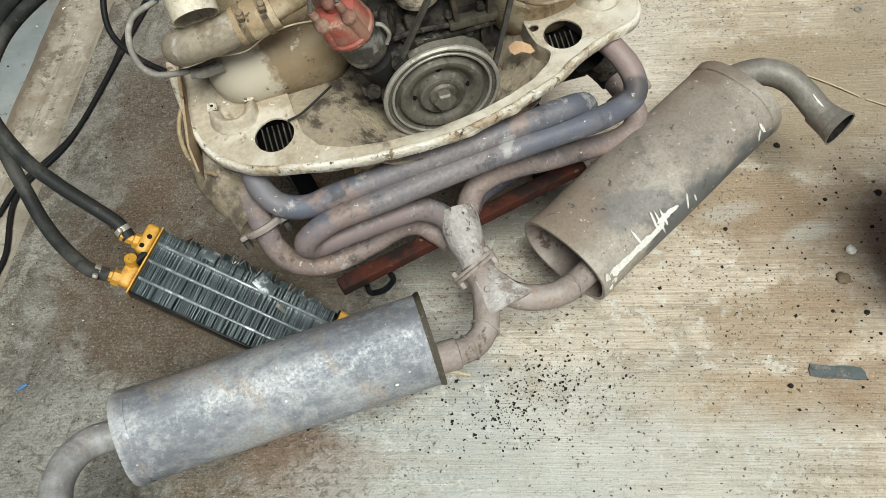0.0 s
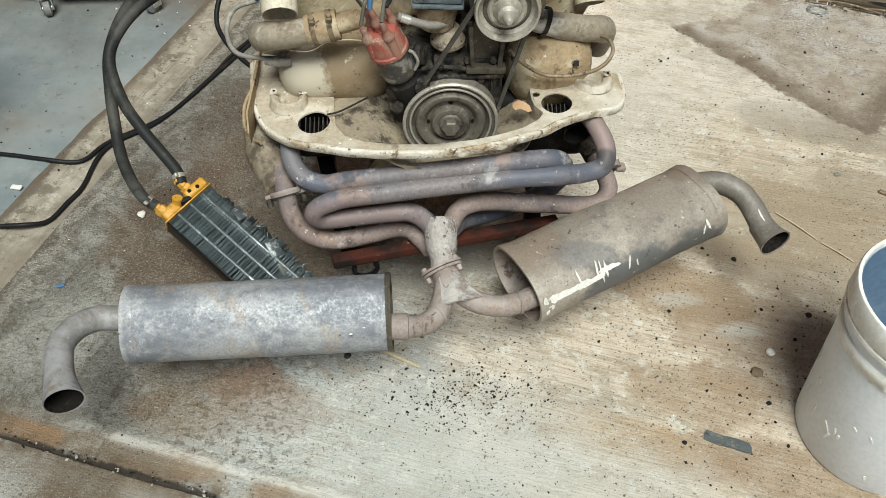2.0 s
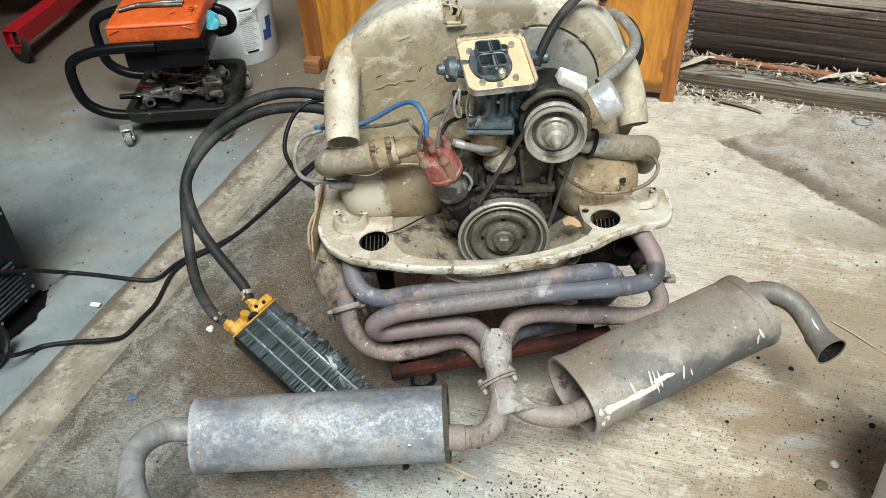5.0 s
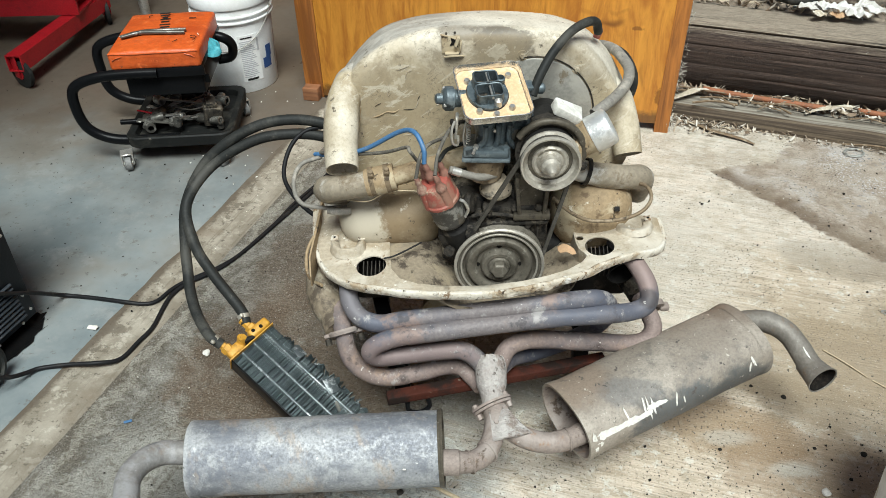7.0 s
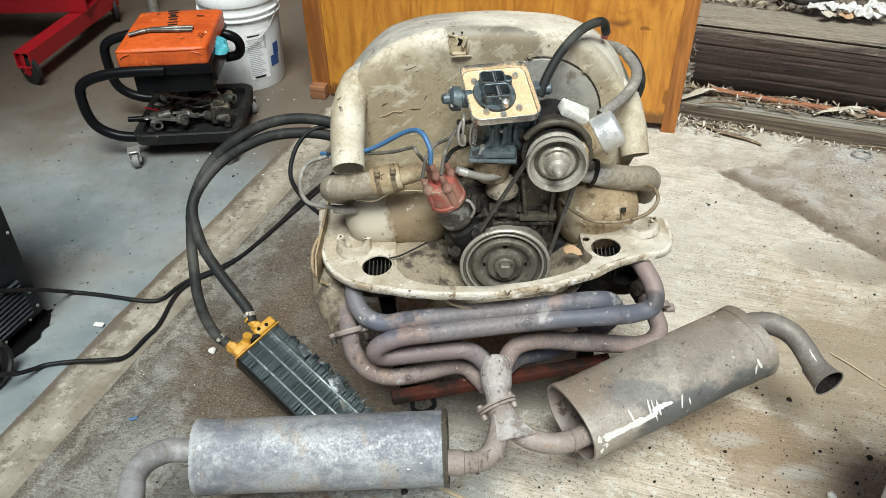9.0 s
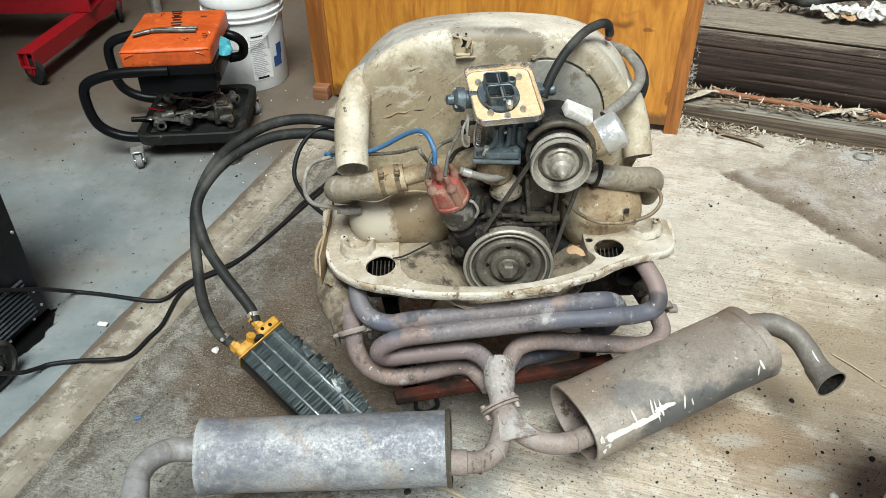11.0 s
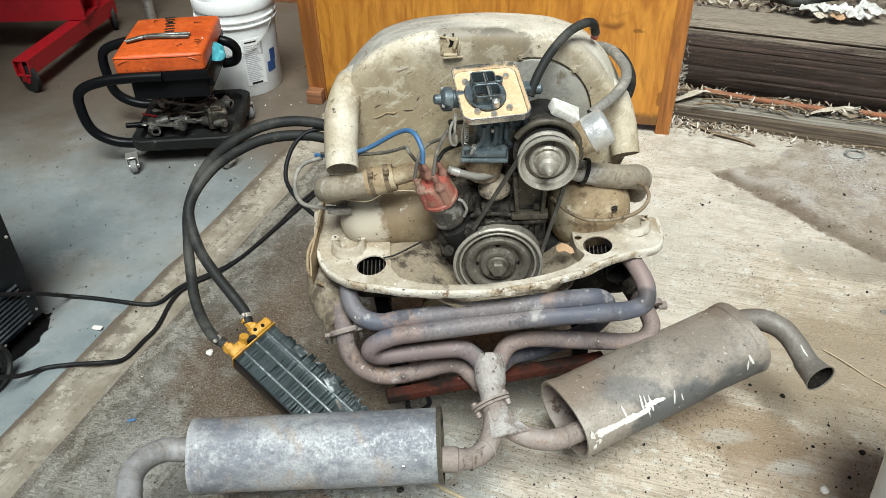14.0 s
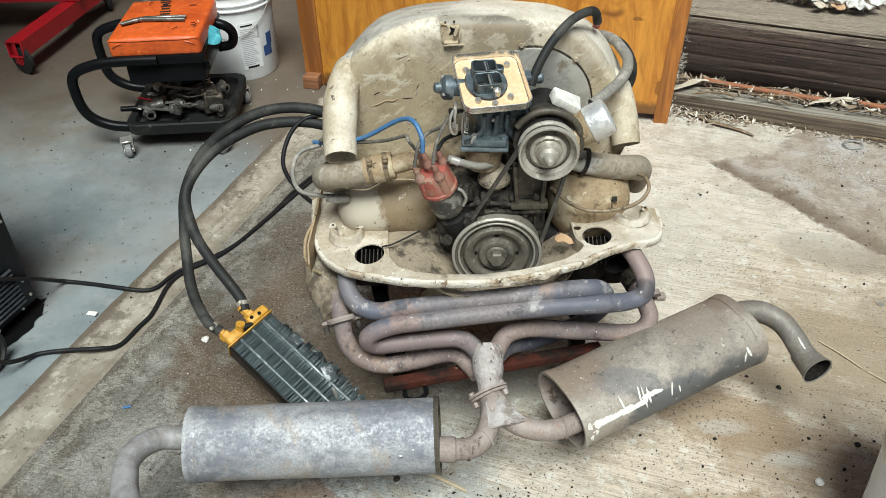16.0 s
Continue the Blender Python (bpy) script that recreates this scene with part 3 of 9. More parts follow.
    for cx, cy, rx, ry, turn, amount, tint in (
        (-0.62, 0.16, 0.14, 0.24, 0, 0.8, (0.118, 0.082, 0.050)),
        (-0.40, 0.02, 0.24, 0.22, 0, 0.75, (0.135, 0.108, 0.080)),
        (-0.52, 0.52, 0.13, 0.26, -20, 0.75, (0.125, 0.088, 0.056)),
        (-0.584, -0.430, 0.150, 0.034, -18, 0.85, (0.195, 0.135, 0.078)),
        (-0.47, -0.455, 0.070, 0.030, -18, 0.65, (0.27, 0.175, 0.09)),
        (-0.625, -0.585, 0.200, 0.085, -18, 0.85, (0.165, 0.115, 0.066)),
        (-0.385, -0.285, 0.075, 0.055, -18, 0.8, (0.20, 0.118, 0.072)),
        (-0.50, -0.352, 0.12, 0.035, -18, 0.7, (0.17, 0.118, 0.075)),
        (-0.35, -0.33, 0.12, 0.055, -18, 0.9, (0.19, 0.125, 0.080)),
        (-0.52, -0.345, 0.10, 0.05, -18, 0.8, (0.20, 0.145, 0.09)),
        (-0.30, -0.52, 0.07, 0.03, -18, 0.8, (0.27, 0.18, 0.10)),
        (-0.75, -0.72, 0.3, 0.10, -18, 0.8, (0.22, 0.165, 0.10)),
        (-0.528, -0.261, 0.080, 0.045, 0, 0.55, (0.20, 0.145, 0.095)),
        (0.500, -0.070, 0.150, 0.080, -18, 0.75, (0.27, 0.19, 0.11)),
        (0.640, -0.170, 0.200, 0.110, -18, 0.6, (0.26, 0.18, 0.105)),
        (0.600, -0.50, 0.160, 0.060, -18, 0.65, (0.25, 0.165, 0.09)),
        (0.44, -0.46, 0.10, 0.05, -18, 0.6, (0.27, 0.18, 0.10)),
        (0.56, -0.30, 0.10, 0.035, -18, 0.6, (0.25, 0.17, 0.10)),
        (0.30, -0.41, 0.16, 0.045, -18, 0.5, (0.37, 0.265, 0.15)),
        (0.480, -0.330, 0.130, 0.070, -18, 0.6, (0.30, 0.21, 0.12)),
        (0.810, 0.221, 0.260, 0.060, -18, 0.7, (0.27, 0.20, 0.12)),
        (0.62, 0.06, 0.22, 0.035, -18, 0.55, (0.31, 0.23, 0.145)),
        (1.0, 0.05, 0.30, 0.10, -18, 0.6, (0.26, 0.19, 0.115)),
        (-0.10, 0.18, 0.30, 0.26, 0, 0.55, (0.17, 0.142, 0.105)),
        (0.92, 0.10, 0.36, 0.26, -18, 0.3, (0.30, 0.245, 0.165)),
        (0.68, 0.02, 0.10, 0.09, -18, 0.55, (0.25, 0.195, 0.125)),
        (0.86, -0.02, 0.34, 0.10, -18, 0.4, (0.275, 0.215, 0.14)),
        (0.74, 0.16, 0.20, 0.07, -18, 0.5, (0.29, 0.23, 0.155)),
        (1.10, 0.22, 0.22, 0.08, -18, 0.6, (0.265, 0.21, 0.14)),
        (0.50, 0.12, 0.20, 0.06, -18, 0.45, (0.31, 0.245, 0.16)),
        (0.930, 0.520, 0.150, 0.075, -25, 0.75, (0.275, 0.23, 0.165)),
        (1.08, 0.45, 0.14, 0.06, -25, 0.7, (0.26, 0.21, 0.15)),
        (0.800, 0.82, 0.10, 0.030, -12, 0.55, (0.33, 0.285, 0.22)),
    ):
        colour = stain(colour, blot(cx, cy, rx, ry, turn=turn), amount, tint)
    for cx, cy, rx, ry, amount in (
        (-0.454, -0.585, 0.120, 0.055, 0.75), (-0.82, -0.50, 0.08, 0.14, 0.6), (-0.114, -0.40, 0.34, 0.11, 0.55), (0.08, -0.52, 0.36, 0.10, 0.5),
        (0.596, -0.175, 0.045, 0.020, 0.5), (0.479, -0.087, 0.055, 0.022, 0.4), (-0.608, 0.41, 0.07, 0.09, 0.12), (-0.72, -0.14, 0.12, 0.09, 0.4), (0.42, 0.55, 0.25, 0.35, 0.35),
    ):
        colour = stain(colour, blot(cx, cy, rx, ry, 0.9), amount, (0.52, 0.515, 0.465))
    # The dried mud patch with its damp border.
    warp = k.math("ADD", k.math("MULTIPLY", k.math("SUBTRACT", k.noise(7, 6, 0.7), 0.5), 0.12), k.math("MULTIPLY", k.math("SUBTRACT", k.noise(45, 4, 0.7), 0.5), 0.03))
    def edge(a, b, c):
        return k.math("ADD", k.math("ADD", k.math("MULTIPLY", x, a), k.math("MULTIPLY", y, b)), c)

    front = edge(0.817, 0.576, -1.152)
    behind = k.math("MAXIMUM", edge(0.747, -0.664, 0.003), edge(0.224, -0.975, 0.808))
    border = k.math("MINIMUM", front, edge(-0.769, 0.639, 0.572))
    inner = k.math("ADD", k.math("MINIMUM", k.math("MINIMUM", border, k.math("SUBTRACT", 1.62, v)), behind), warp)
    mud = k.step(inner, -0.008, 0.010)
    clay = k.mix(k.step(k.noise(18, 7, 0.75), 0.40, 0.60), (0.225, 0.175, 0.128), (0.40, 0.345, 0.285))
    clay = k.mix(k.math("MULTIPLY", k.step(k.noise(6, 6, 0.7, None, 0.6), 0.50, 0.62), 0.6), clay, (0.47, 0.44, 0.41))
    clay = k.mix(k.math("MULTIPLY", k.step(k.noise(10, 6, 0.7, k.coords((1, 1, 1), 44), 0.6), 0.53, 0.62), 0.6), clay, (0.19, 0.135, 0.088))
    worn = k.math("MULTIPLY", k.step(k.math("ADD", y, k.math("MULTIPLY", k.math("SUBTRACT", wide, 0.5), 0.5)), 0.35, 0.80), k.step(x, 0.0, 0.35))
    colour = stain(colour, worn, 0.5, k.mix(k.step(mid, 0.42, 0.60), (0.61, 0.575, 0.51), (0.47, 0.43, 0.36)))
    colour = stain(colour, mud, 0.88, clay)
    damp = k.math("ADD", border, warp)
    colour = stain(colour, k.math("MULTIPLY", mud, k.step(damp, 0.10, 0.02)), 0.85, (0.115, 0.078, 0.048))
    colour = stain(colour, k.math("MULTIPLY", k.step(damp, -0.10, 0.0), k.step(k.noise(9, 5, 0.7), 0.46, 0.56)), 0.35, (0.25, 0.20, 0.14))
    dots = k.math("MULTIPLY", k.step(k.noise(75, 4, 0.65), 0.55, 0.62), k.math("MULTIPLY", k.step(inner, 0.06, 0.16), k.step(k.noise(6, 4), 0.48, 0.58)))
    colour = stain(colour, dots, 0.8, (0.16, 0.165, 0.185))
    colour = stain(colour, k.math("MULTIPLY", k.step(k.noise(150, 4, 0.7, k.coords((1, 1, 1), 9)), 0.53, 0.60), k.math("MULTIPLY", k.step(inner, 0.05, 0.16), k.step(k.noise(5, 4), 0.46, 0.58))), 0.75, (0.56, 0.575, 0.60))
    # Dirt along the slab joint.
    jag = k.math("MULTIPLY", k.math("SUBTRACT", k.noise(26, 6, 0.75), 0.5), 0.024)
    near = k.math("ABSOLUTE", k.math("ADD", k.math("ADD", v, 0.620), jag))
    ridge = k.math("ABSOLUTE", k.math("ADD", k.math("ADD", v, 0.562), jag))
    ridge = k.math("MULTIPLY", k.step(ridge, 0.016, 0.003), k.math("MULTIPLY", k.step(u, -0.60, -0.50), k.step(k.noise(9, 5, 0.7), 0.36, 0.56)))
    dim = k.math("MULTIPLY", k.step(near, 0.034, 0.010), k.step(k.noise(20, 6, 0.75), 0.40, 0.60))
    # Grit and pits, thick in some places and thin in others.
    thick = k.step(k.noise(3.4, 5, 0.6), 0.40, 0.62)
    colour = stain(colour, k.math("MULTIPLY", k.step(k.noise(150, 2, 0.5), 0.61, 0.66), thick), 0.9, (0.09, 0.072, 0.052))
    colour = stain(colour, k.step(k.noise(88, 2, 0.45), 0.685, 0.725), 0.85, (0.06, 0.048, 0.035))
    colour = stain(colour, k.step(k.noise(120, 2, 0.45, k.coords((1, 1, 1), 51)), 0.72, 0.75), 0.6, (0.66, 0.65, 0.60))
    colour = stain(colour, k.step(fine, 0.53, 0.64), 0.28, (0.22, 0.19, 0.145))
    colour = stain(colour, k.step(fine, 0.46, 0.36), 0.22, (0.66, 0.645, 0.585))
    lump = k.noise(75, 5, 0.62, None, 0.6)
    rough_zone = k.math("MULTIPLY", k.step(k.math("ADD", u, k.math("MULTIPLY", k.math("SUBTRACT", wide, 0.5), 0.6)), 0.02, -0.22), k.step(v, -0.575, -0.555))
    colour = stain(colour, k.math("MULTIPLY", k.step(lump, 0.48, 0.38), rough_zone), 0.62, (0.095, 0.078, 0.055))
    colour = stain(colour, k.math("MULTIPLY", k.step(lump, 0.56, 0.66), rough_zone), 0.28, (0.46, 0.45, 0.41))
    wash = k.math("MULTIPLY", apron, k.step(k.noise(6, 7, 0.72, None, 0.8), 0.50, 0.62))
    colour = stain(colour, wash, 0.45, (0.40, 0.39, 0.35))
    for cx, cy, rx, ry, turn, amount in ((-0.40, 0.06, 0.18, 0.16, 0, 0.55), (-0.60, 0.02, 0.12, 0.10, -30, 0.5), (-0.47, 0.38, 0.10, 0.22, -25, 0.55), (-0.66, 0.22, 0.05, 0.20, -35, 0.5), (-0.38, 0.62, 0.10, 0.14, 0, 0.5)):
        colour = stain(colour, blot(cx, cy, rx, ry, 0.5, 1.1, turn), amount, (0.125, 0.084, 0.050))
    rough_here = k.math("ADD", k.math("MULTIPLY", apron, 0.65), 0.10)
    colour = stain(colour, k.math("MULTIPLY", k.step(grain, 0.50, 0.60), rough_here), 0.6, (0.055, 0.046, 0.034))
    colour = stain(colour, k.math("MULTIPLY", k.step(grain, 0.46, 0.38), rough_here), 0.4, (0.44, 0.425, 0.375))
    colour = stain(colour, k.math("MULTIPLY", k.step(rut, 0.54, 0.66), apron), 0.5, (0.08, 0.066, 0.046))
    pits = k.noise(1.0, 4, 0.62, k.coords((95, 160, 1), 18))
    patchy = k.step(k.noise(4.5, 5, 0.65), 0.30, 0.58)
    colour = stain(colour, k.math("MULTIPLY", k.step(pits, 0.60, 0.66), patchy), 0.45, (0.095, 0.078, 0.055))
    colour = stain(colour, k.step(k.noise(1.0, 4, 0.62, k.coords((100, 170, 1), 14)), 0.63, 0.68), 0.35, (0.66, 0.645, 0.58))
    colour = stain(colour, k.math("MULTIPLY", k.step(k.noise(1.0, 5, 0.7, k.coords((7, 60, 1), 18), 0.2), 0.55, 0.66), k.step(x, 0.25, 0.75)), 0.45, (0.215, 0.175, 0.12))
    colour = stain(colour, k.math("MULTIPLY", k.step(near, 0.10, 0.01), k.step(k.noise(5, 6, 0.7), 0.40, 0.56)), 0.7, (0.165, 0.118, 0.072))
    band = k.math("MULTIPLY", k.step(k.math("ADD", v, jag), -0.574, -0.582), k.step(k.math("ADD", v, jag), -0.625, -0.612))
    along = k.math("ADD", u, k.math("MULTIPLY", k.math("SUBTRACT", mid, 0.5), 0.18))
    colour = stain(colour, k.math("MULTIPLY", band, k.math("MULTIPLY", k.step(along, -0.77, -0.73), k.step(along, -0.545, -0.58))), 0.8, k.mix(k.step(along, -0.74, -0.60), (0.12, 0.088, 0.055), (0.27, 0.165, 0.082)))
    colour = stain(colour, ridge, 0.6, (0.62, 0.60, 0.54))
    specks = k.step(k.cells(150), 0.30, 0.16)
    colour = stain(colour, k.math("MULTIPLY", specks, k.math("ADD", k.math("MULTIPLY", apron, 0.7), 0.15)), 0.26, (0.52, 0.51, 0.47))
    holes = k.math("MULTIPLY", k.step(k.cells(95, k.coords((1, 1, 1), 30)), 0.22, 0.12), k.step(k.noise(9, 5, 0.7), 0.46, 0.60))
    colour = stain(colour, k.math("MULTIPLY", holes, k.math("ADD", k.math("MULTIPLY", apron, 0.8), 0.15)), 0.85, (0.06, 0.05, 0.038))
    colour = stain(colour, dim, 0.75, (0.115, 0.082, 0.052))
    colour = stain(colour, k.step(near, 0.0085, 0.003), 0.92, (0.030, 0.023, 0.016))
    height = k.math("ADD", k.math("MULTIPLY", broom, 0.8), k.math("ADD", k.math("MULTIPLY", fine, 0.5), k.math("MULTIPLY", grain, k.math("ADD", k.math("MULTIPLY", apron, 1.4), 0.4))))
    height = k.math("ADD", height, k.math("MULTIPLY", lump, k.math("ADD", k.math("MULTIPLY", rough_zone, 3.4), 0.2)))
    return k.finish(colour, k.step(mid, -0.6, 0.75), 0, height, 0.8, 0.004)


def concrete_garage():
    """Trowelled garage slab with a worn blue-grey sheen."""
    k = Nodes("blue_grey_garage_concrete")
    colour = k.mix(k.step(k.noise(3, 6, 0.65), 0.36, 0.64), (0.150, 0.177, 0.184), (0.226, 0.250, 0.250))
    bx, by, _ = k.axes(18)
    # Mask that turns the slab browner and darker towards the back.
    dirt = k.step(k.math("ADD", by, k.math("MULTIPLY", k.math("SUBTRACT", k.noise(2.2, 6, 0.66), 0.5), 1.0)), 0.40, 1.05)
    colour = k.mix(k.math("MULTIPLY", k.step(k.noise(1.4, 5, 0.6), 0.5, 0.66), 0.7), colour, (0.185, 0.165, 0.135))
    colour = k.mix(k.math("MULTIPLY", k.step(k.noise(11, 7, 0.75), 0.52, 0.64), 0.5), colour, (0.265, 0.275, 0.268))
    colour = k.mix(k.step(k.noise(40, 4, 0.7), 0.60, 0.70), colour, (0.13, 0.13, 0.12))
    colour = k.mix(k.step(k.cells(24), 0.05, 0.03), colour, (0.06, 0.055, 0.05))
    colour = k.mix(k.math("MULTIPLY", dirt, 0.85), colour, (0.098, 0.070, 0.044))
    fine = k.noise(160, 3)
    return k.finish(colour, k.step(k.noise(5), -0.2, 1.2), 0, fine, 0.15, 0.0015)


def concrete_edge():
    """The sloped, dusty edge of the garage slab, with dirt along both sides."""
    k = Nodes("dusty_sloped_slab_edge")
    split = k.node("ShaderNodeSeparateXYZ")
    k.tree.links.new(k.coords((1, 1, 1), 18), split.inputs[0])
    u = k.math("ADD", split.outputs[0], k.math("MULTIPLY", k.math("SUBTRACT", k.noise(5, 6, 0.7), 0.5), 0.13))
    mid = k.noise(12, 6, 0.66)
    colour = k.mix(k.step(mid, 0.36, 0.64), (0.205, 0.180, 0.138), (0.315, 0.285, 0.23))
    colour = k.mix(k.math("MULTIPLY", k.step(k.noise(1.0, 6, 0.7, k.coords((60, 3, 1), 18), 0.4), 0.5, 0.64), 0.6), colour, (0.15, 0.128, 0.095))
    colour = k.mix(k.step(k.noise(60, 4, 0.7), 0.58, 0.66), colour, (0.10, 0.085, 0.065))
    colour = k.mix(k.math("MULTIPLY", k.step(k.noise(28, 6, 0.75), 0.54, 0.62), 0.5), colour, (0.46, 0.43, 0.36))
    brink = k.math("ADD", split.outputs[0], k.math("MULTIPLY", k.math("SUBTRACT", k.noise(22, 7, 0.75), 0.5), 0.05))
    colour = k.mix(k.math("MULTIPLY", k.step(k.math("ABSOLUTE", k.math("ADD", brink, 1.010)), 0.026, 0.008), 0.85), colour, (0.075, 0.056, 0.038))
    colour = k.mix(k.math("MULTIPLY", k.step(u, -0.935, -0.885), 0.55), colour, (0.15, 0.125, 0.092))
    chip = k.math("MULTIPLY", k.step(k.noise(17, 7, 0.75), 0.55, 0.60), k.step(k.math("ABSOLUTE", k.math("ADD", brink, 0.985)), 0.06, 0.02))
    colour = k.mix(k.math("MULTIPLY", chip, 0.8), colour, (0.11, 0.092, 0.068))
    colour = k.mix(k.math("MULTIPLY", k.step(k.noise(5, 4), 0.55, 0.68), 0.6), colour, (0.17, 0.135, 0.095))
    fine = k.noise(180, 3)
    return k.finish(colour, 0.85, 0, k.math("ADD", fine, mid), 0.35, 0.0025)


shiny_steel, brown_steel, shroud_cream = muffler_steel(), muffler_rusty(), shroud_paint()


# ---- mesh helpers ----
def ob_from(name, bm, mat, angle=38):
    me = bpy.data.meshes.new(name)
    bmesh.ops.recalc_face_normals(bm, faces=bm.faces)
    for f in bm.faces:
        f.smooth = True
    bm.to_mesh(me)
    bm.free()
    me.set_sharp_from_angle(angle=radians(angle))
    for m in mat if isinstance(mat, (list, tuple)) else [mat]:
        me.materials.append(m)
    return new(name, me)


def empty(name, at, label, category, group=""):
    ob = new(name)
    ob.empty_display_size = 0.05
    ob.location = at
    ob["base"] = tuple(at)
    return tagged(ob, label, category, group)


def part(name, bm, mat, parent, label="", angle=38):
    """Links a bmesh, given in world places, as one mesh under a thing or a part."""
    ob = ob_from(name, bm, mat, angle)
    ob.parent = parent
    base = parent["base"] if "base" in parent.keys() else (0, 0, 0)
    ob.matrix_parent_inverse = Matrix.Translation(base).inverted()
    return tagged(ob, label)


def solo(name, bm, mat, label, category, group="", kind="", angle=38):
    return tagged(ob_from(name, bm, mat, angle), label, category, group, kind)


def aim(at, z, x=(1, 0, 0)):
    """A frame at a place whose z axis points along z and whose x axis lies near x."""
    z = Vector(z).normalized()
    y = z.cross(Vector(x))
    y = y.normalized() if y.length > 1e-5 else z.orthogonal().normalized()
    m = Matrix((y.cross(z), y, z)).transposed().to_4x4()
    m.translation = at
    return m


def loft(rings, cap0=True, cap1=True, closed=True, bm=None):
    bm = bm or bmesh.new()
    rows = [[bm.verts.new(p) for p in ring] for ring in rings]
    n = len(rows[0])
    for a, b in zip(rows, rows[1:]):
        for i in range(n if closed else n - 1):
            j = (i + 1) % n
            bm.faces.new((a[i], a[j], b[j], b[i]))
    if cap0:
        bm.faces.new(rows[0][::-1])
    if cap1:
        bm.faces.new(rows[-1])
    return bm


def spline(points, sub=6):
    pts = [Vector(p) for p in points]
    pts = [2 * pts[0] - pts[1], *pts, 2 * pts[-1] - pts[-2]]
    out = []
    for a, b, c, d in zip(pts, pts[1:], pts[2:], pts[3:]):
        for s in range(sub):
            t = s / sub
            out.append(0.5 * (2 * b + (c - a) * t + (2 * a - 5 * b + 4 * c - d) * t * t + (3 * b - a - 3 * c + d) * t**3))
    return out + [pts[-2]]


def tube(points, r, n=14, sub=6, mouth=0.0, wall=0.003, flat=1.0, bm=None, wobble=0.0):
    """A round bar or pipe through points; r: one radius or one a point; mouth: how deep its far end is hollow."""
    line = spline(points, sub)
    radii = r if isinstance(r, (list, tuple)) else [r] * len(points)
    side, rings = None, []
    for i, p in enumerate(line):
        way = (line[min(i + 1, len(line) - 1)] - line[max(i - 1, 0)]).normalized()
        side = way.orthogonal().normalized() if side is None else (side - way * side.dot(way)).normalized()
        up = way.cross(side)
        s = i / sub
        k = min(int(s), len(radii) - 2)
        rad = radii[k] + (radii[k + 1] - radii[k]) * (s - k)
        rad *= 1 + wobble * noise.noise(p * 40)
        rings.append([p + rad * (side * math.cos(a) + up * flat * math.sin(a)) for a in (2 * math.pi * q / n for q in range(n))])
    if mouth:
        end, before = line[-1], line[-2]
        way = (end - before).normalized()
        last = rings[-1]
        f = 1 - wall / radii[-1]
        rings.append([end + (p - end) * f for p in last])
        small = min(radii[-1], radii[-2]) - wall
        rings.append([end + (p - end) * (small / radii[-1]) - way * mouth for p in last])
    return loft(rings, bm=bm)


def lathe(profile, m, n=32, bm=None):
    rings = [[m @ Vector((r * math.cos(a), r * math.sin(a), h)) for a in (2 * math.pi * q / n for q in range(n))] for r, h in ((max(r, 0.0002), h) for r, h in profile)]
    if profile[0][0] > 0.001 and profile[-1][0] > 0.001:
        return loft([*rings, rings[0]], False, False, bm=bm)
    return loft(rings, profile[0][0] < 0.001, profile[-1][0] < 0.001, bm=bm)


def block(size, m, bevel=0.003, seg=2, bm=None):
    """A box with rounded edges, centred on the frame m."""
    b = bmesh.new()
    bmesh.ops.create_cube(b, size=1)
    bmesh.ops.scale(b, vec=size, verts=b.verts)
    if bevel:
        bmesh.ops.bevel(b, geom=b.edges[:], offset=bevel, segments=seg, profile=0.5, affect="EDGES")
    bmesh.ops.transform(b, matrix=m if isinstance(m, Matrix) else pose(*m), verts=b.verts)
    if bm is None:
        return b
    return join(bm, b)


def join(bm, other):
    table = {v: bm.verts.new(v.co) for v in other.verts}
    for f in other.faces:
        bm.faces.new([table[v] for v in f.verts])
    other.free()
    return bm


def inside(p, poly):
    hit, j = False, len(poly) - 1
    for i in range(len(poly)):
        (xi, yi), (xj, yj) = poly[i], poly[j]
        if (yi > p[1]) != (yj > p[1]) and p[0] < (xj - xi) * (p[1] - yi) / (yj - yi) + xi:
            hit = not hit
        j = i
    return hit


def circle(cx, cy, rx, ry=None, n=24, turn=0.0):
    ry = ry or rx
    c, s = math.cos(turn), math.sin(turn)
    return [(cx + rx * math.cos(a) * c - ry * math.sin(a) * s, cy + rx * math.cos(a) * s + ry * math.sin(a) * c) for a in (2 * math.pi * q / n for q in range(n))]


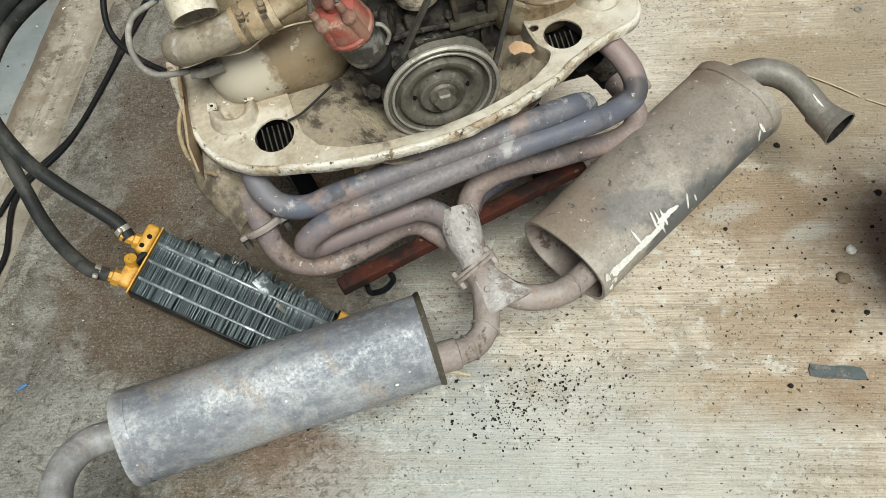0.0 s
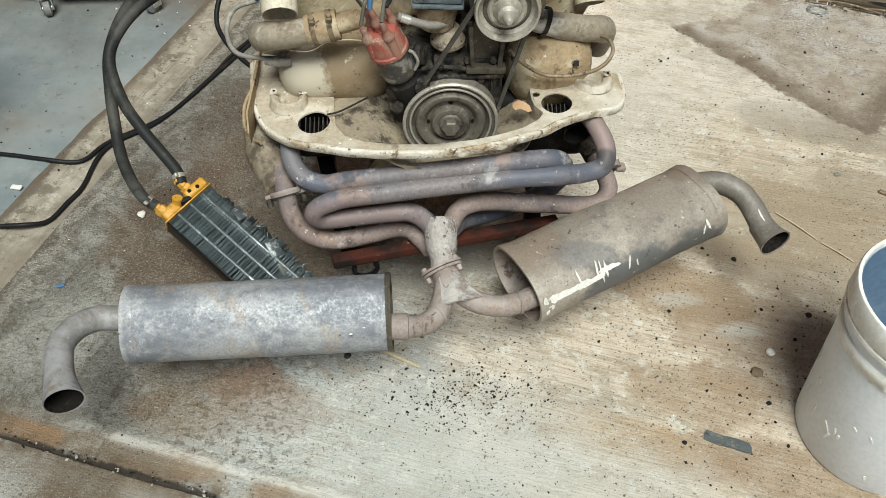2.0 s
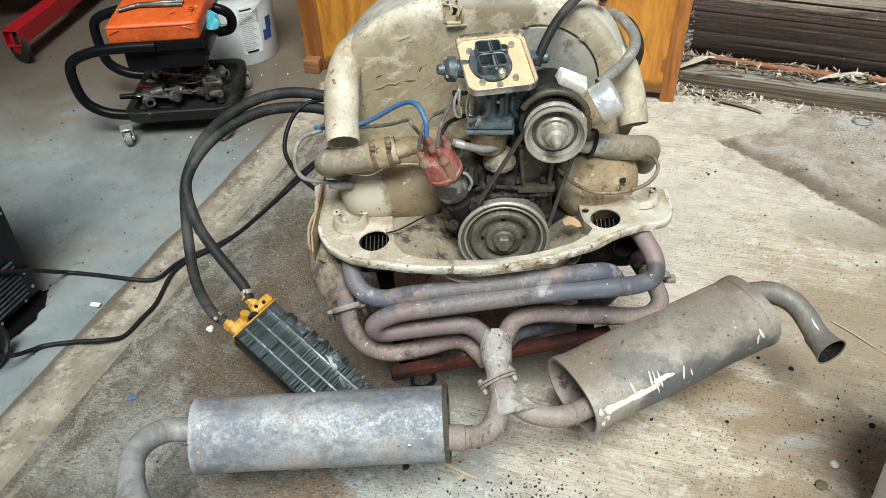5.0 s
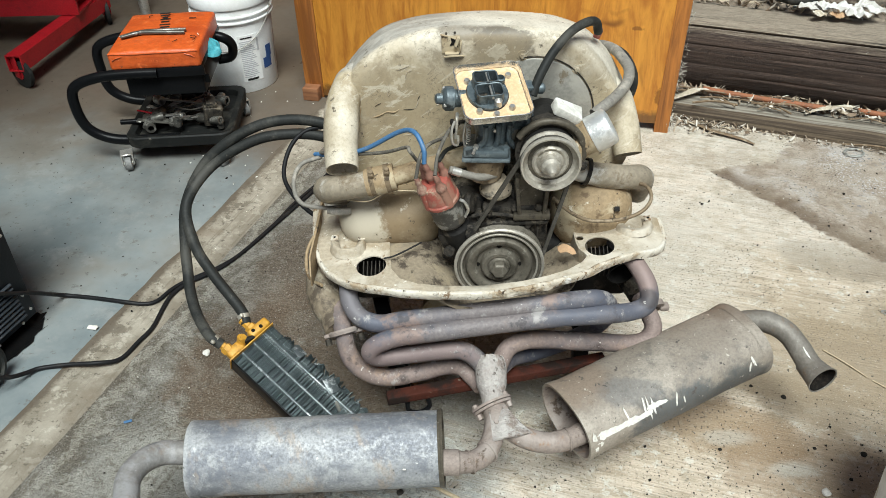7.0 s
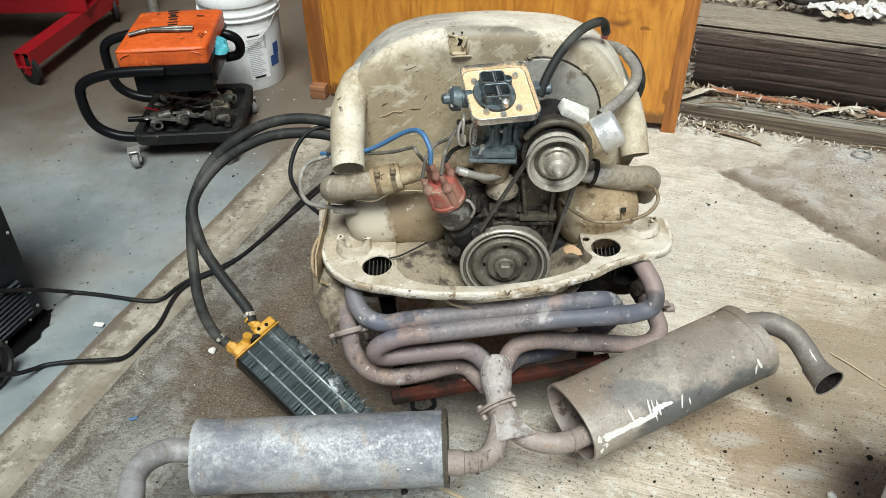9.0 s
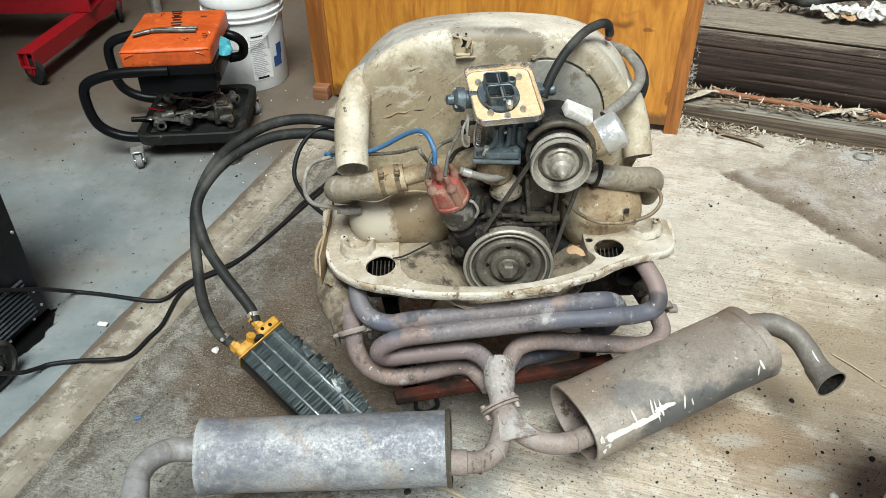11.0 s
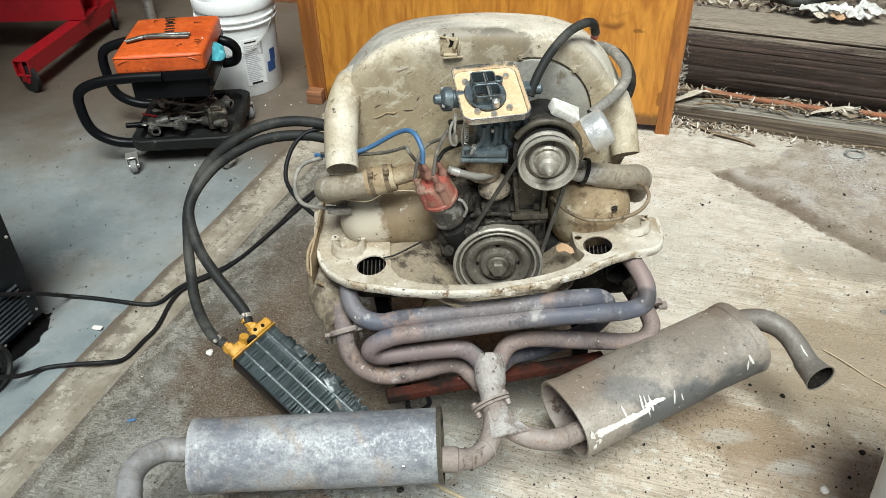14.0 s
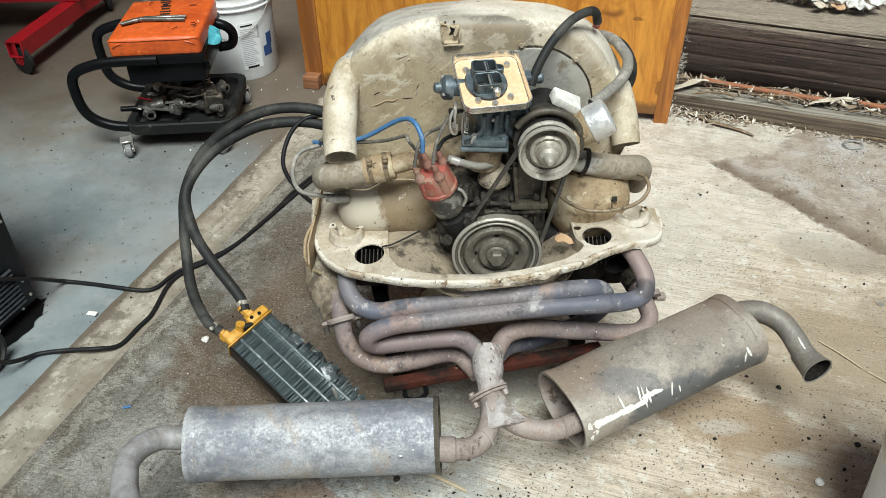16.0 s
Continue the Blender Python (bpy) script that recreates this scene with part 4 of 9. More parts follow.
def sheet(outer, holes, high, thick, gap=0.02, m=None):
    """A plate of the plan outer with holes, its top at high(x, y)."""
    from mathutils.geometry import delaunay_2d_cdt
    verts, edges = [], []
    for loop in (outer, *holes):
        n0 = len(verts)
        verts += [Vector(p) for p in loop]
        edges += [(n0 + i, n0 + (i + 1) % len(loop)) for i in range(len(loop))]
    xs, ys = [p[0] for p in outer], [p[1] for p in outer]
    for i in range(int((max(xs) - min(xs)) / gap) + 1):
        for j in range(int((max(ys) - min(ys)) / gap) + 1):
            p = (min(xs) + gap * (i + 0.37), min(ys) + gap * (j + 0.41))
            if inside(p, outer) and not any(inside(p, h) for h in holes):
                verts.append(Vector(p))
    vs, _, faces, *_ = delaunay_2d_cdt(verts, edges, [], 0, 1e-5)
    bm = bmesh.new()
    top = [bm.verts.new((p.x, p.y, high(p.x, p.y))) for p in vs]
    low = [bm.verts.new((p.x, p.y, high(p.x, p.y) - thick)) for p in vs]
    used = {}
    for f in faces:
        c = sum((vs[i] for i in f), Vector((0, 0))) / len(f)
        if not inside(c, outer) or any(inside(c, h) for h in holes):
            continue
        bm.faces.new([top[i] for i in f])
        bm.faces.new([low[i] for i in reversed(f)])
        for a, b in zip(f, (*f[1:], f[0])):
            used[(a, b)] = True
    for a, b in used:
        if (b, a) not in used:
            bm.faces.new((top[b], top[a], low[a], low[b]))
    loose = [v for v in bm.verts if not v.link_faces]
    bmesh.ops.delete(bm, geom=loose, context="VERTS")
    if m is not None:
        bmesh.ops.transform(bm, matrix=m, verts=bm.verts)
    return bm


def hexbolt(at, way, r=0.006, h=0.006, n=6, bm=None):
    return lathe([(0, 0), (r, 0), (r, h * 0.8), (r * 0.85, h), (0, h)], aim(at, way), n, bm)


BUILD = pose(0, 0, 0, 0, 0, -18)


def uv(u, v, z=0.0):
    """A place in the building's own axes."""
    return BUILD @ Vector((u, v, z))


# ---- ground ----
def ground():
    us = [-60, -12, -4, -2.5, -1.6, -1.03, -1.015, -1.0, -0.95, -0.885, *(-0.8 + 0.05 * i for i in range(45)), 3, 8, 60]
    vs = [-60, -10, -3, -1.2, -0.9, -0.7, -0.6265, -0.6225, -0.620, -0.6175, -0.6135, *(-0.56 + 0.05 * i for i in range(50)), 3, 10, 60]
    bm = bmesh.new()
    grid = []
    for u in us:
        z = 0.02 if u < -1.02 else (0.016 if u < -1.01 else max(0.0, 0.02 * (-0.885 - u) / 0.13))
        row = []
        for v in vs:
            du = 0.010 * noise.noise(Vector((v * 5, u * 2, 1))) + 0.006 * noise.noise(Vector((v * 23, u * 8, 4))) if -1.04 < u < -0.9 and abs(v) < 2.2 else 0
            dv = 0.006 * noise.noise(Vector((u * 7, 2, 0))) + 0.003 * noise.noise(Vector((u * 26, 5, 0))) if abs(v + 0.62) < 0.01 and -0.9 < u < 2 else 0
            row.append(bm.verts.new(uv(u + du, v + dv, z - (0.008 if abs(v + 0.62) < 0.003 and u > -1.0 else 0))))
        grid.append(row)
    for i, u in enumerate(us[:-1]):
        for j in range(len(vs) - 1):
            f = bm.faces.new((grid[i][j], grid[i + 1][j], grid[i + 1][j + 1], grid[i][j + 1]))
            f.material_index = 1 if u < -1.02 else 2 if u < -0.89 else 0
    return solo("ground", bm, [concrete_drive(), concrete_garage(), concrete_edge()], "stained broom-finished concrete driveway meeting a blue-grey garage slab", "ground", kind="structure", angle=20)


ground()


# ---- exhaust ----
def back(points, r, tip=(0, 0.64, -0.77)):
    """Moves points of a pipe's upper skin to its middle."""
    return [Vector(p) + r * Vector(tip) for p in points]


PIPE = 0.0182
# Black for sooty pipe mouths and for the painted dark of holes.
soot_and_shade = surface("black_soot_and_hole_shade", (0.012, 0.011, 0.010), [(40, (0.035, 0.028, 0.022), 0.5, 0.7)], 0.9, 0, 160, 0.3, spec=0.03)
header = empty("exhaust_header", (0.0, -0.09, 0.2), "heat-stained four-into-one steel exhaust header bolted under the engine", "exhaust header")
runs = (
    ("pipe", [(-0.295, 0.06, 0.395), (-0.297, 0.0, 0.372), (-0.292, -0.035, 0.352), (-0.272, -0.06, 0.334), (-0.235, -0.07, 0.324), (-0.185, -0.07, 0.332), (-0.04, -0.07, 0.351), (0.10, -0.07, 0.369), (0.165, -0.068, 0.376), (0.20, -0.055, 0.362), (0.218, -0.03, 0.32), (0.215, -0.01, 0.275), (0.17, -0.005, 0.225), (0.085, -0.012, 0.19), (0.03, -0.045, 0.205), (0.005, -0.08, 0.215)]),
    ("pipe", [(0.235, 0.09, 0.405), (0.256, 0.04, 0.405), (0.274, -0.002, 0.395), (0.288, -0.032, 0.374), (0.285, -0.055, 0.352), (0.255, -0.068, 0.344), (0.20, -0.085, 0.352), (0.10, -0.09, 0.349), (0.0, -0.09, 0.336), (-0.141, -0.10, 0.324), (-0.20, -0.10, 0.314), (-0.238, -0.106, 0.302), (-0.252, -0.108, 0.284), (-0.237, -0.10, 0.262), (-0.19, -0.092, 0.260), (-0.10, -0.09, 0.270), (-0.062, -0.092, 0.264), (-0.036, -0.10, 0.240), (-0.022, -0.11, 0.215)]),
    ("pipe", [(-0.325, 0.0, 0.31), (-0.312, -0.045, 0.303), (-0.306, -0.066, 0.293), (-0.300, -0.082, 0.262), (-0.285, -0.09, 0.232), (-0.255, -0.092, 0.207), (-0.216, -0.09, 0.197), (-0.16, -0.076, 0.196), (-0.105, -0.062, 0.200), (-0.075, -0.072, 0.204), (-0.054, -0.092, 0.198), (-0.036, -0.115, 0.193)]),
    ("pipe", [(0.275, 0.08, 0.315), (0.297, 0.035, 0.285), (0.311, 0.005, 0.267), (0.316, -0.013, 0.25), (0.302, -0.025, 0.231), (0.270, -0.035, 0.229), (0.22, -0.043, 0.240), (0.15, -0.055, 0.256), (0.087, -0.06, 0.267), (0.045, -0.068, 0.270), (0.018, -0.078, 0.262), (0.002, -0.092, 0.240), (-0.008, -0.105, 0.215)]),
)
for n, (name, pts) in enumerate(runs):
    part(name, tube(back(pts, PIPE), PIPE, 16, 5, wobble=0.04), header_brown if n > 1 else header_pipe, header)
bm = tube([(-0.018, -0.082, 0.232), (-0.018, -0.105, 0.222), (-0.017, -0.130, 0.211), (-0.015, -0.152, 0.203), (-0.014, -0.172, 0.197)], [0.029, 0.0325, 0.030, 0.025, 0.0225], 20, 5, wobble=0.09)
part("collector", bm, weld_grey, header, "pitted pale grey collector where four pipes meet")
way = Vector((0.40, -0.82, -0.47)).normalized()
oval = [(0.040 * math.copysign(abs(math.cos(a)) ** 1.25, math.cos(a)), 0.0285 * math.sin(a)) for a in (2 * math.pi * q / 36 for q in range(36))]
MF = aim((-0.018, -0.172, 0.199), way, (0.906, 0.29, 0.30))
clamp = part("flange", sheet(oval, [], lambda x, y: 0.0, 0.005, 0.012, MF), warm_pipe, header, "rusty oval two-bolt pipe flange")
part("flange", sheet([(x * 0.96, y * 0.97) for x, y in oval], [], lambda x, y: 0.0064, 0.005, 0.012, MF), warm_pipe, header)
for s in (-1, 1):
    part("bolt", hexbolt(MF @ Vector((s * 0.031, 0, -0.013)), way, 0.0062, 0.030), warm_pipe, clamp)

wye = empty("exhaust_wye", (0.0, -0.23, 0.19), "brown welded Y-pipe splitting to two mufflers", "exhaust pipe")
bm = tube([(-0.014, -0.176, 0.195), (-0.010, -0.200, 0.190), (-0.018, -0.235, 0.184), (-0.033, -0.272, 0.180), (-0.058, -0.292, 0.182), (-0.090, -0.300, 0.190), (-0.135, -0.300, 0.190)], [0.023, 0.023, 0.021, 0.020, 0.020, 0.0205, 0.0205], 16, 5, wobble=0.05)
part("pipe", bm, warm_pipe, wye)
bm = tube([(-0.010, -0.182, 0.193), (0.006, -0.208, 0.188), (0.034, -0.233, 0.181), (0.075, -0.245, 0.176), (0.11, -0.242, 0.177), (0.15, -0.222, 0.175), (0.19, -0.20, 0.178)], [0.022, 0.022, 0.021, 0.020, 0.020, 0.020, 0.020], 16, 5, wobble=0.05)
part("pipe", bm, warm_pipe, wye)
plate = [(-0.026, -0.186), (0.008, -0.186), (0.016, -0.200), (0.030, -0.220), (0.054, -0.242), (0.030, -0.250), (0.006, -0.256), (-0.020, -0.262), (-0.022, -0.225)]
part("gusset", sheet(plate, [], lambda x, y: 0.2125 + 0.10 * (y + 0.20) - 0.14 * abs(x - 0.002) + 0.0012 * noise.noise(Vector((x * 90, y * 90, 0))), 0.004, 0.008), weld_grey, wye, "rough triangular gusset plate")
SEAM = random.Random(6)
for at, w in (((-0.062, -0.293, 0.1825), (-0.85, -0.4, 0.05)), ((-0.030, -0.268, 0.180), (-0.6, -0.75, 0)), ((0.120, -0.239, 0.1765), (0.9, 0.25, 0))):
    part("weld_bead", tube([aim(at, w) @ Vector((0.0212 * math.cos(q), 0.0212 * math.sin(q), SEAM.uniform(-0.0008, 0.0008))) for q in (2 * math.pi * i / 22 for i in range(23))], 0.0019, 6, 2, wobble=0.5), warm_pipe, wye, "lumpy weld bead")
part("coupling", lathe([(0.0205, 0), (0.0235, 0.002), (0.0235, 0.03), (0.0205, 0.032)], aim((-0.112, -0.300, 0.190), (1, 0.03, -0.05)), 20), warm_pipe, wye)
part("bolt", hexbolt((-0.012, -0.222, 0.2065), (0, -0.3, 1), 0.005, 0.006), warm_pipe, wye)


def muffler(c0, c1, wide, a, b, steel, sharp, recess0, recess1, lip0, lip1, name, label):
    """An oval can from c0 to c1; wide: the way of the longer half axis a; b: the shorter one."""
    c0, c1 = Vector(c0), Vector(c1)
    way = (c1 - c0).normalized()
    long = (Vector(wide) - way * way.dot(Vector(wide))).normalized()
    short = way.cross(long)
    size = (c1 - c0).length

    def ring(s, f, grow=0.0):
        out = []
        for q in range(48):
            t = 2 * math.pi * q / 48
            c, d = math.cos(t), math.sin(t)
            p = c0 + way * s + long * ((a * f + grow) * math.copysign(abs(c) ** sharp, c)) + short * ((b * f + grow) * math.copysign(abs(d) ** sharp, d))
            dent = 0.0015 * noise.noise(p * 22) if 0.02 < s < size - 0.02 else 0
            out.append(p + (p - c0 - way * s).normalized() * dent)
        return out

    can = empty(name, c0.lerp(c1, 0.5) - Vector((0, 0, b)), label, "muffler", "mufflers")
    steps = [0.004 + (size - 0.008) * i / 12 for i in range(13)]
    part("body", loft([ring(s, 1.0) for s in steps], False, False), steel, can)
    for at, sign, deep, lip in ((0.0, 1, recess0, lip0), (size, -1, recess1, lip1)):
        rings = [ring(at + sign * (0.022 if lip < 0.003 else 0.009), 1.0, 0.0012), ring(at + sign * (0.016 if lip < 0.003 else 0.006), 1.0, lip * 0.6), ring(at + sign * 0.003, 1.0, lip), ring(at, 1.0, lip * 0.6), ring(at, 1.0, -0.004), ring(at + sign * deep, 1.0, -0.006), ring(at + sign * (deep + 0.004), 0.80)]
        part("end_cap", loft(rings[:5], False, False), pulley_dark if lip > 0.003 else steel, can)
        part("end_wall", loft(rings[4:], False, True), warm_pipe if deep > 0.03 else pulley_dark if lip > 0.003 else steel, can)
    return can, ring


can_a, ring_a = muffler((-0.574, -0.268, 0.168), (-0.110, -0.258, 0.180), (0, 0.77, 0.64), 0.069, 0.060, shiny_steel, 0.82, 0.006, 0.006, 0.002, 0.0032, "muffler", "blotchy aluminised oval muffler with pale bloom and grey stains")
bm = tube([(-0.560, -0.262, 0.174), (-0.590, -0.262, 0.179), (-0.626, -0.270, 0.189), (-0.653, -0.296, 0.198), (-0.666, -0.335, 0.202), (-0.657, -0.375, 0.205), (-0.644, -0.415, 0.205), (-0.628, -0.452, 0.204)], [0.0225, 0.0225, 0.023, 0.0225, 0.0225, 0.0225, 0.0245, 0.0325], 20, 5, 0.052, 0.0025, wobble=0.03)
tail_steel = surface("dull_grey_tailpipe_steel", (0.175, 0.157, 0.134), [(8, (0.26, 0.238, 0.208), 0.5, 0.64), (14, (0.20, 0.14, 0.095), 0.55, 0.66), (70, (0.48, 0.46, 0.41), 0.66, 0.70)], 0.6, 0.2, 180, 0.5)
cool_steel = surface("pale_blue_grey_tailpipe_steel", (0.225, 0.215, 0.205), [(7, (0.33, 0.325, 0.325), 0.48, 0.60), (9, (0.20, 0.165, 0.135), 0.54, 0.66), (16, (0.14, 0.14, 0.145), 0.56, 0.66), (60, (0.52, 0.51, 0.49), 0.64, 0.68)], 0.55, 0.15, 170, 0.4)
part("tailpipe", bm, cool_steel, can_a, "bent blue-grey tailpipe with a flared open tip")
part("soot_lining", lathe([(0.0294, -0.0008), (0.0262, -0.012), (0.0205, -0.048), (0, -0.050), (0, -0.0492), (0.0196, -0.0472), (0.0252, -0.012), (0.0286, -0.0008)], aim((-0.628, -0.452, 0.204), (0.40, -0.92, -0.03)), 24), soot_and_shade, can_a, "sooty black pipe mouth")
part("seam_ring", lathe([(0.0225, -0.004), (0.027, -0.002), (0.027, 0.002), (0.0225, 0.004)], aim((-0.580, -0.262, 0.177), (1, 0, -0.1)), 20), warm_pipe, can_a)
part("paint_fleck", block((0.006, 0.003, 0.011), pose(-0.178, -0.3275, 0.206, 40, 0, 0), 0.001, 1), white_paint, can_a)

can_b, ring_b = muffler((0.122, -0.188, 0.168), (0.506, 0.008, 0.198), (-0.457, 0.889, 0.02), 0.084, 0.060, brown_steel, 0.86, 0.055, 0.008, 0.002, 0.0025, "muffler", "dusty brown oval muffler with white paint splashes and open end")
bm = tube([(0.495, 0.035, 0.212), (0.520, 0.032, 0.222), (0.552, 0.022, 0.228), (0.585, 0.0, 0.222), (0.604, -0.030, 0.208), (0.615, -0.058, 0.195), (0.624, -0.082, 0.188), (0.633, -0.106, 0.186)], [0.0225, 0.0225, 0.023, 0.0225, 0.0225, 0.023, 0.0255, 0.0325], 20, 5, 0.052, 0.0025, wobble=0.03)
part("tailpipe", bm, tail_steel, can_b, "bent grey-brown tailpipe with a flared open tip")


part("soot_lining", lathe([(0.0294, -0.0008), (0.0262, -0.012), (0.0205, -0.048), (0, -0.050), (0, -0.0492), (0.0196, -0.0472), (0.0252, -0.012), (0.0286, -0.0008)], aim((0.633, -0.106, 0.186), (0.38, -0.92, -0.08)), 24), soot_and_shade, can_b, "sooty black pipe mouth")


def splash(can, ring, length, spots):
    """Thin patches of dried paint that lie on the can's skin."""
    for s, q, long, tall, turn in spots:
        r = ring(s, 1.0)
        p, nxt = r[q], r[(q + 1) % 48]
        mid = sum(r, Vector()) / 48
        out = (p - mid).normalized()
        along = (ring(s + 0.01, 1.0)[q] - p).normalized()
        out = along.cross((nxt - p).normalized())
        out = out if out.dot(p - mid) > 0 else -out
        m = aim(p + out * 0.0008, out, along) @ pose(0, 0, 0, 0, 0, turn)
        rim = [((1 + 0.35 * noise.noise(Vector((i * 1.7, s * 90, q)))) * long / 2 * math.cos(2 * math.pi * i / 22), (1 + 0.6 * noise.noise(Vector((s * 70, i * 2.3, q)))) * tall / 2 * math.sin(2 * math.pi * i / 22)) for i in range(22)]
        part("paint_splash", sheet(rim, [], lambda x, y: 0.0, 0.0012, 0.03, m), white_paint, can, "white dried paint splash")


part("paint_fleck", tube([(0.6045, -0.050, 0.2245), (0.609, -0.062, 0.2175), (0.615, -0.074, 0.2125)], [0.0008, 0.0022, 0.0008], 6, 4), white_paint, can_b)
SPL = random.Random(4)
splash(can_b, ring_b, 0.43, [(0.030 + i * 0.0165, 21 - SPL.choice((0, 0, 1)), 0.026 + 0.010 * SPL.random(), 0.009 + 0.011 * SPL.random() * (1 - i / 10), SPL.uniform(-12, 12)) for i in range(9)] + [(0.088, 19, 0.0035, 0.030, 8), (0.128, 19, 0.004, 0.036, -6), (0.136, 20, 0.004, 0.040, 2), (0.146, 20, 0.005, 0.028, 4), (0.198, 21, 0.0035, 0.026, -12), (0.215, 22, 0.003, 0.016, 8), (0.385, 21, 0.006, 0.026, 20), (0.375, 22, 0.004, 0.020, -10), (0.012, 22, 0.010, 0.045, 5), (0.02, 23, 0.016, 0.012, 5)])

# ---- engine dolly under the engine ----
dolly = empty("engine_dolly", (0, 0.12, 0.0), "low rust-red steel frame carrying the engine", "dolly")
bm = block((0.46, 0.026, 0.020), look((-0.002, -0.062, 0.160), (-0.002 - 0.104, -0.062 + 0.45, 0.160)) @ pose(0, 0, 0, 90, 0, 0), 0.003)
part("rail", bm, rail_red, dolly, "rust-red front rail with worn paint")
bm = block((0.46, 0.034, 0.03), pose(-0.09, 0.33, 0.16, 0, 0, 13), 0.003)
part("rail", bm, rail_red, dolly)
for x, y in ((-0.20, -0.085), (0.20, 0.0)):
    bm = block((0.034, 0.44, 0.028), pose(x - 0.06, y + 0.26, 0.180, 0, 0, 13), 0.003)
    part("cross_member", bm, black_steel, dolly)
for x, y in ((-0.21, 0.05), (0.19, 0.10), (-0.27, 0.30), (0.10, 0.38)):
    part("leg", block((0.034, 0.034, 0.15), (x, y, 0.075), 0.003), black_steel, dolly)
part("hook", tube([(-0.185, -0.118, 0.150), (-0.182, -0.122, 0.132), (-0.160, -0.120, 0.126), (-0.142, -0.112, 0.134), (-0.144, -0.106, 0.150)], 0.005, 8, 5), black_steel, dolly, "small bent steel hook")

# ---- engine ----
engine = empty("engine", (0, 0.1, 0.2), "dirty air-cooled flat-four engine with cream fan shroud on a dolly", "engine")


def inset(poly, d):
    out, n = [], len(poly)
    for i in range(n):
        a, b, c = (Vector(poly[(i + k) % n]) for k in (-1, 0, 1))
        e1, e2 = (b - a).normalized(), (c - b).normalized()
        nrm = Vector((e1.y - -0.0, -e1.x)) + Vector((e2.y, -e2.x))
        out.append(b - nrm.normalized() * d)
    return out


def shroud():
    rim = [(-0.337, 0.545), (-0.335, 0.590), (-0.324, 0.640), (-0.304, 0.682), (-0.279, 0.713), (-0.250, 0.742), (-0.217, 0.765), (-0.17, 0.780), (-0.117, 0.788), (-0.05, 0.791), (0.01, 0.791), (0.06, 0.787), (0.111, 0.780), (0.150, 0.768), (0.182, 0.752), (0.226, 0.710), (0.262, 0.648), (0.284, 0.592), (0.296, 0.540), (0.287, 0.50)]
    crest = [(-0.318, 0.560), (-0.316, 0.612), (-0.307, 0.658), (-0.290, 0.697), (-0.268, 0.726), (-0.239, 0.751), (-0.205, 0.771), (-0.162, 0.788), (-0.109, 0.799), (-0.056, 0.802), (0.005, 0.800), (0.055, 0.797), (0.101, 0.790), (0.138, 0.779), (0.166, 0.764), (0.208, 0.718), (0.242, 0.655), (0.262, 0.598), (0.272, 0.545), (0.265, 0.51)]
    low = [(0.235, 0.475), (0.12, 0.46), (0.0, 0.455), (-0.14, 0.46), (-0.25, 0.47), (-0.315, 0.50)]
    outer, front = ([Vector((p.x, p.y)) for p in spline([Vector((x, z, 0)) for x, z in line + low + line[:1]], 3)][:-1] for line in (rim, crest))
    rings = []
    for y, f, d in ((0.335, 0, 0.014), (0.322, 0, 0.003), (0.305, 0, 0.0), (0.285, 0.25, -0.002), (0.258, 0.55, -0.003), (0.230, 0.82, -0.002), (0.212, 0.96, 0.0), (0.203, 1, 0.0018), (0.196, 1, 0.0052), (0.1915, 1, 0.0105), (0.189, 1, 0.018), (0.188, 1, 0.030)):
        mid = [a.lerp(b, f) for a, b in zip(outer, front)][::-1]
        rings.append([Vector((p.x, y + 0.0022 * noise.noise(Vector((p.x * 14, y * 6, p.y * 14))), p.y)) for p in inset(mid, d)])
    return loft(rings)


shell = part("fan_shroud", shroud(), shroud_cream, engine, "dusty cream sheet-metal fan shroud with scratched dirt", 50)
bm = tube([(-0.262, 0.250, 0.712), (-0.282, 0.222, 0.690), (-0.296, 0.176, 0.656), (-0.297, 0.118, 0.612), (-0.293, 0.074, 0.580)], [0.014, 0.030, 0.034, 0.0325, 0.0305], 26, 6, 0.035, 0.0018, wobble=0.05)
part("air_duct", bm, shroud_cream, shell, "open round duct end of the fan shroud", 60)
bm = tube([(0.215, 0.25, 0.68), (0.240, 0.228, 0.64), (0.255, 0.204, 0.592), (0.262, 0.168, 0.546)], [0.014, 0.030, 0.030, 0.0275], 22, 6, 0.03, 0.002)
part("air_duct", bm, shroud_cream, shell, "open round duct end of the fan shroud", 60)
bm = tube([(-0.262, 0.1885, 0.652), (-0.266, 0.1875, 0.625), (-0.273, 0.1875, 0.596), (-0.275, 0.1885, 0.570)], [0.0008, 0.0018, 0.0022, 0.0008], 6, 5)
tube([(-0.245, 0.1885, 0.628), (-0.228, 0.1872, 0.633), (-0.212, 0.1872, 0.641), (-0.198, 0.1872, 0.640), (-0.186, 0.1885, 0.646)], [0.0006, 0.0016, 0.0012, 0.0018, 0.0006], 6, 4, bm=bm)
part("crease", bm, brown_tin, shell, "brown torn crease in the shroud face")
SCR = random.Random(61)
for i in range(16):
    x, z, a = SCR.uniform(-0.24, -0.06), SCR.uniform(0.58, 0.73), SCR.uniform(-0.2, 1.4)
    l = SCR.uniform(0.006, 0.026)
    part("scratch", tube([(x, 0.1876, z), (x + 0.5 * l * math.cos(a) + SCR.uniform(-0.002, 0.002), 0.1872, z + 0.5 * l * math.sin(a)), (x + l * math.cos(a), 0.1876, z + l * math.sin(a))], [0.0003, 0.0008, 0.0003], 5, 3), grimy if i % 3 == 0 else rim_tin, shell)
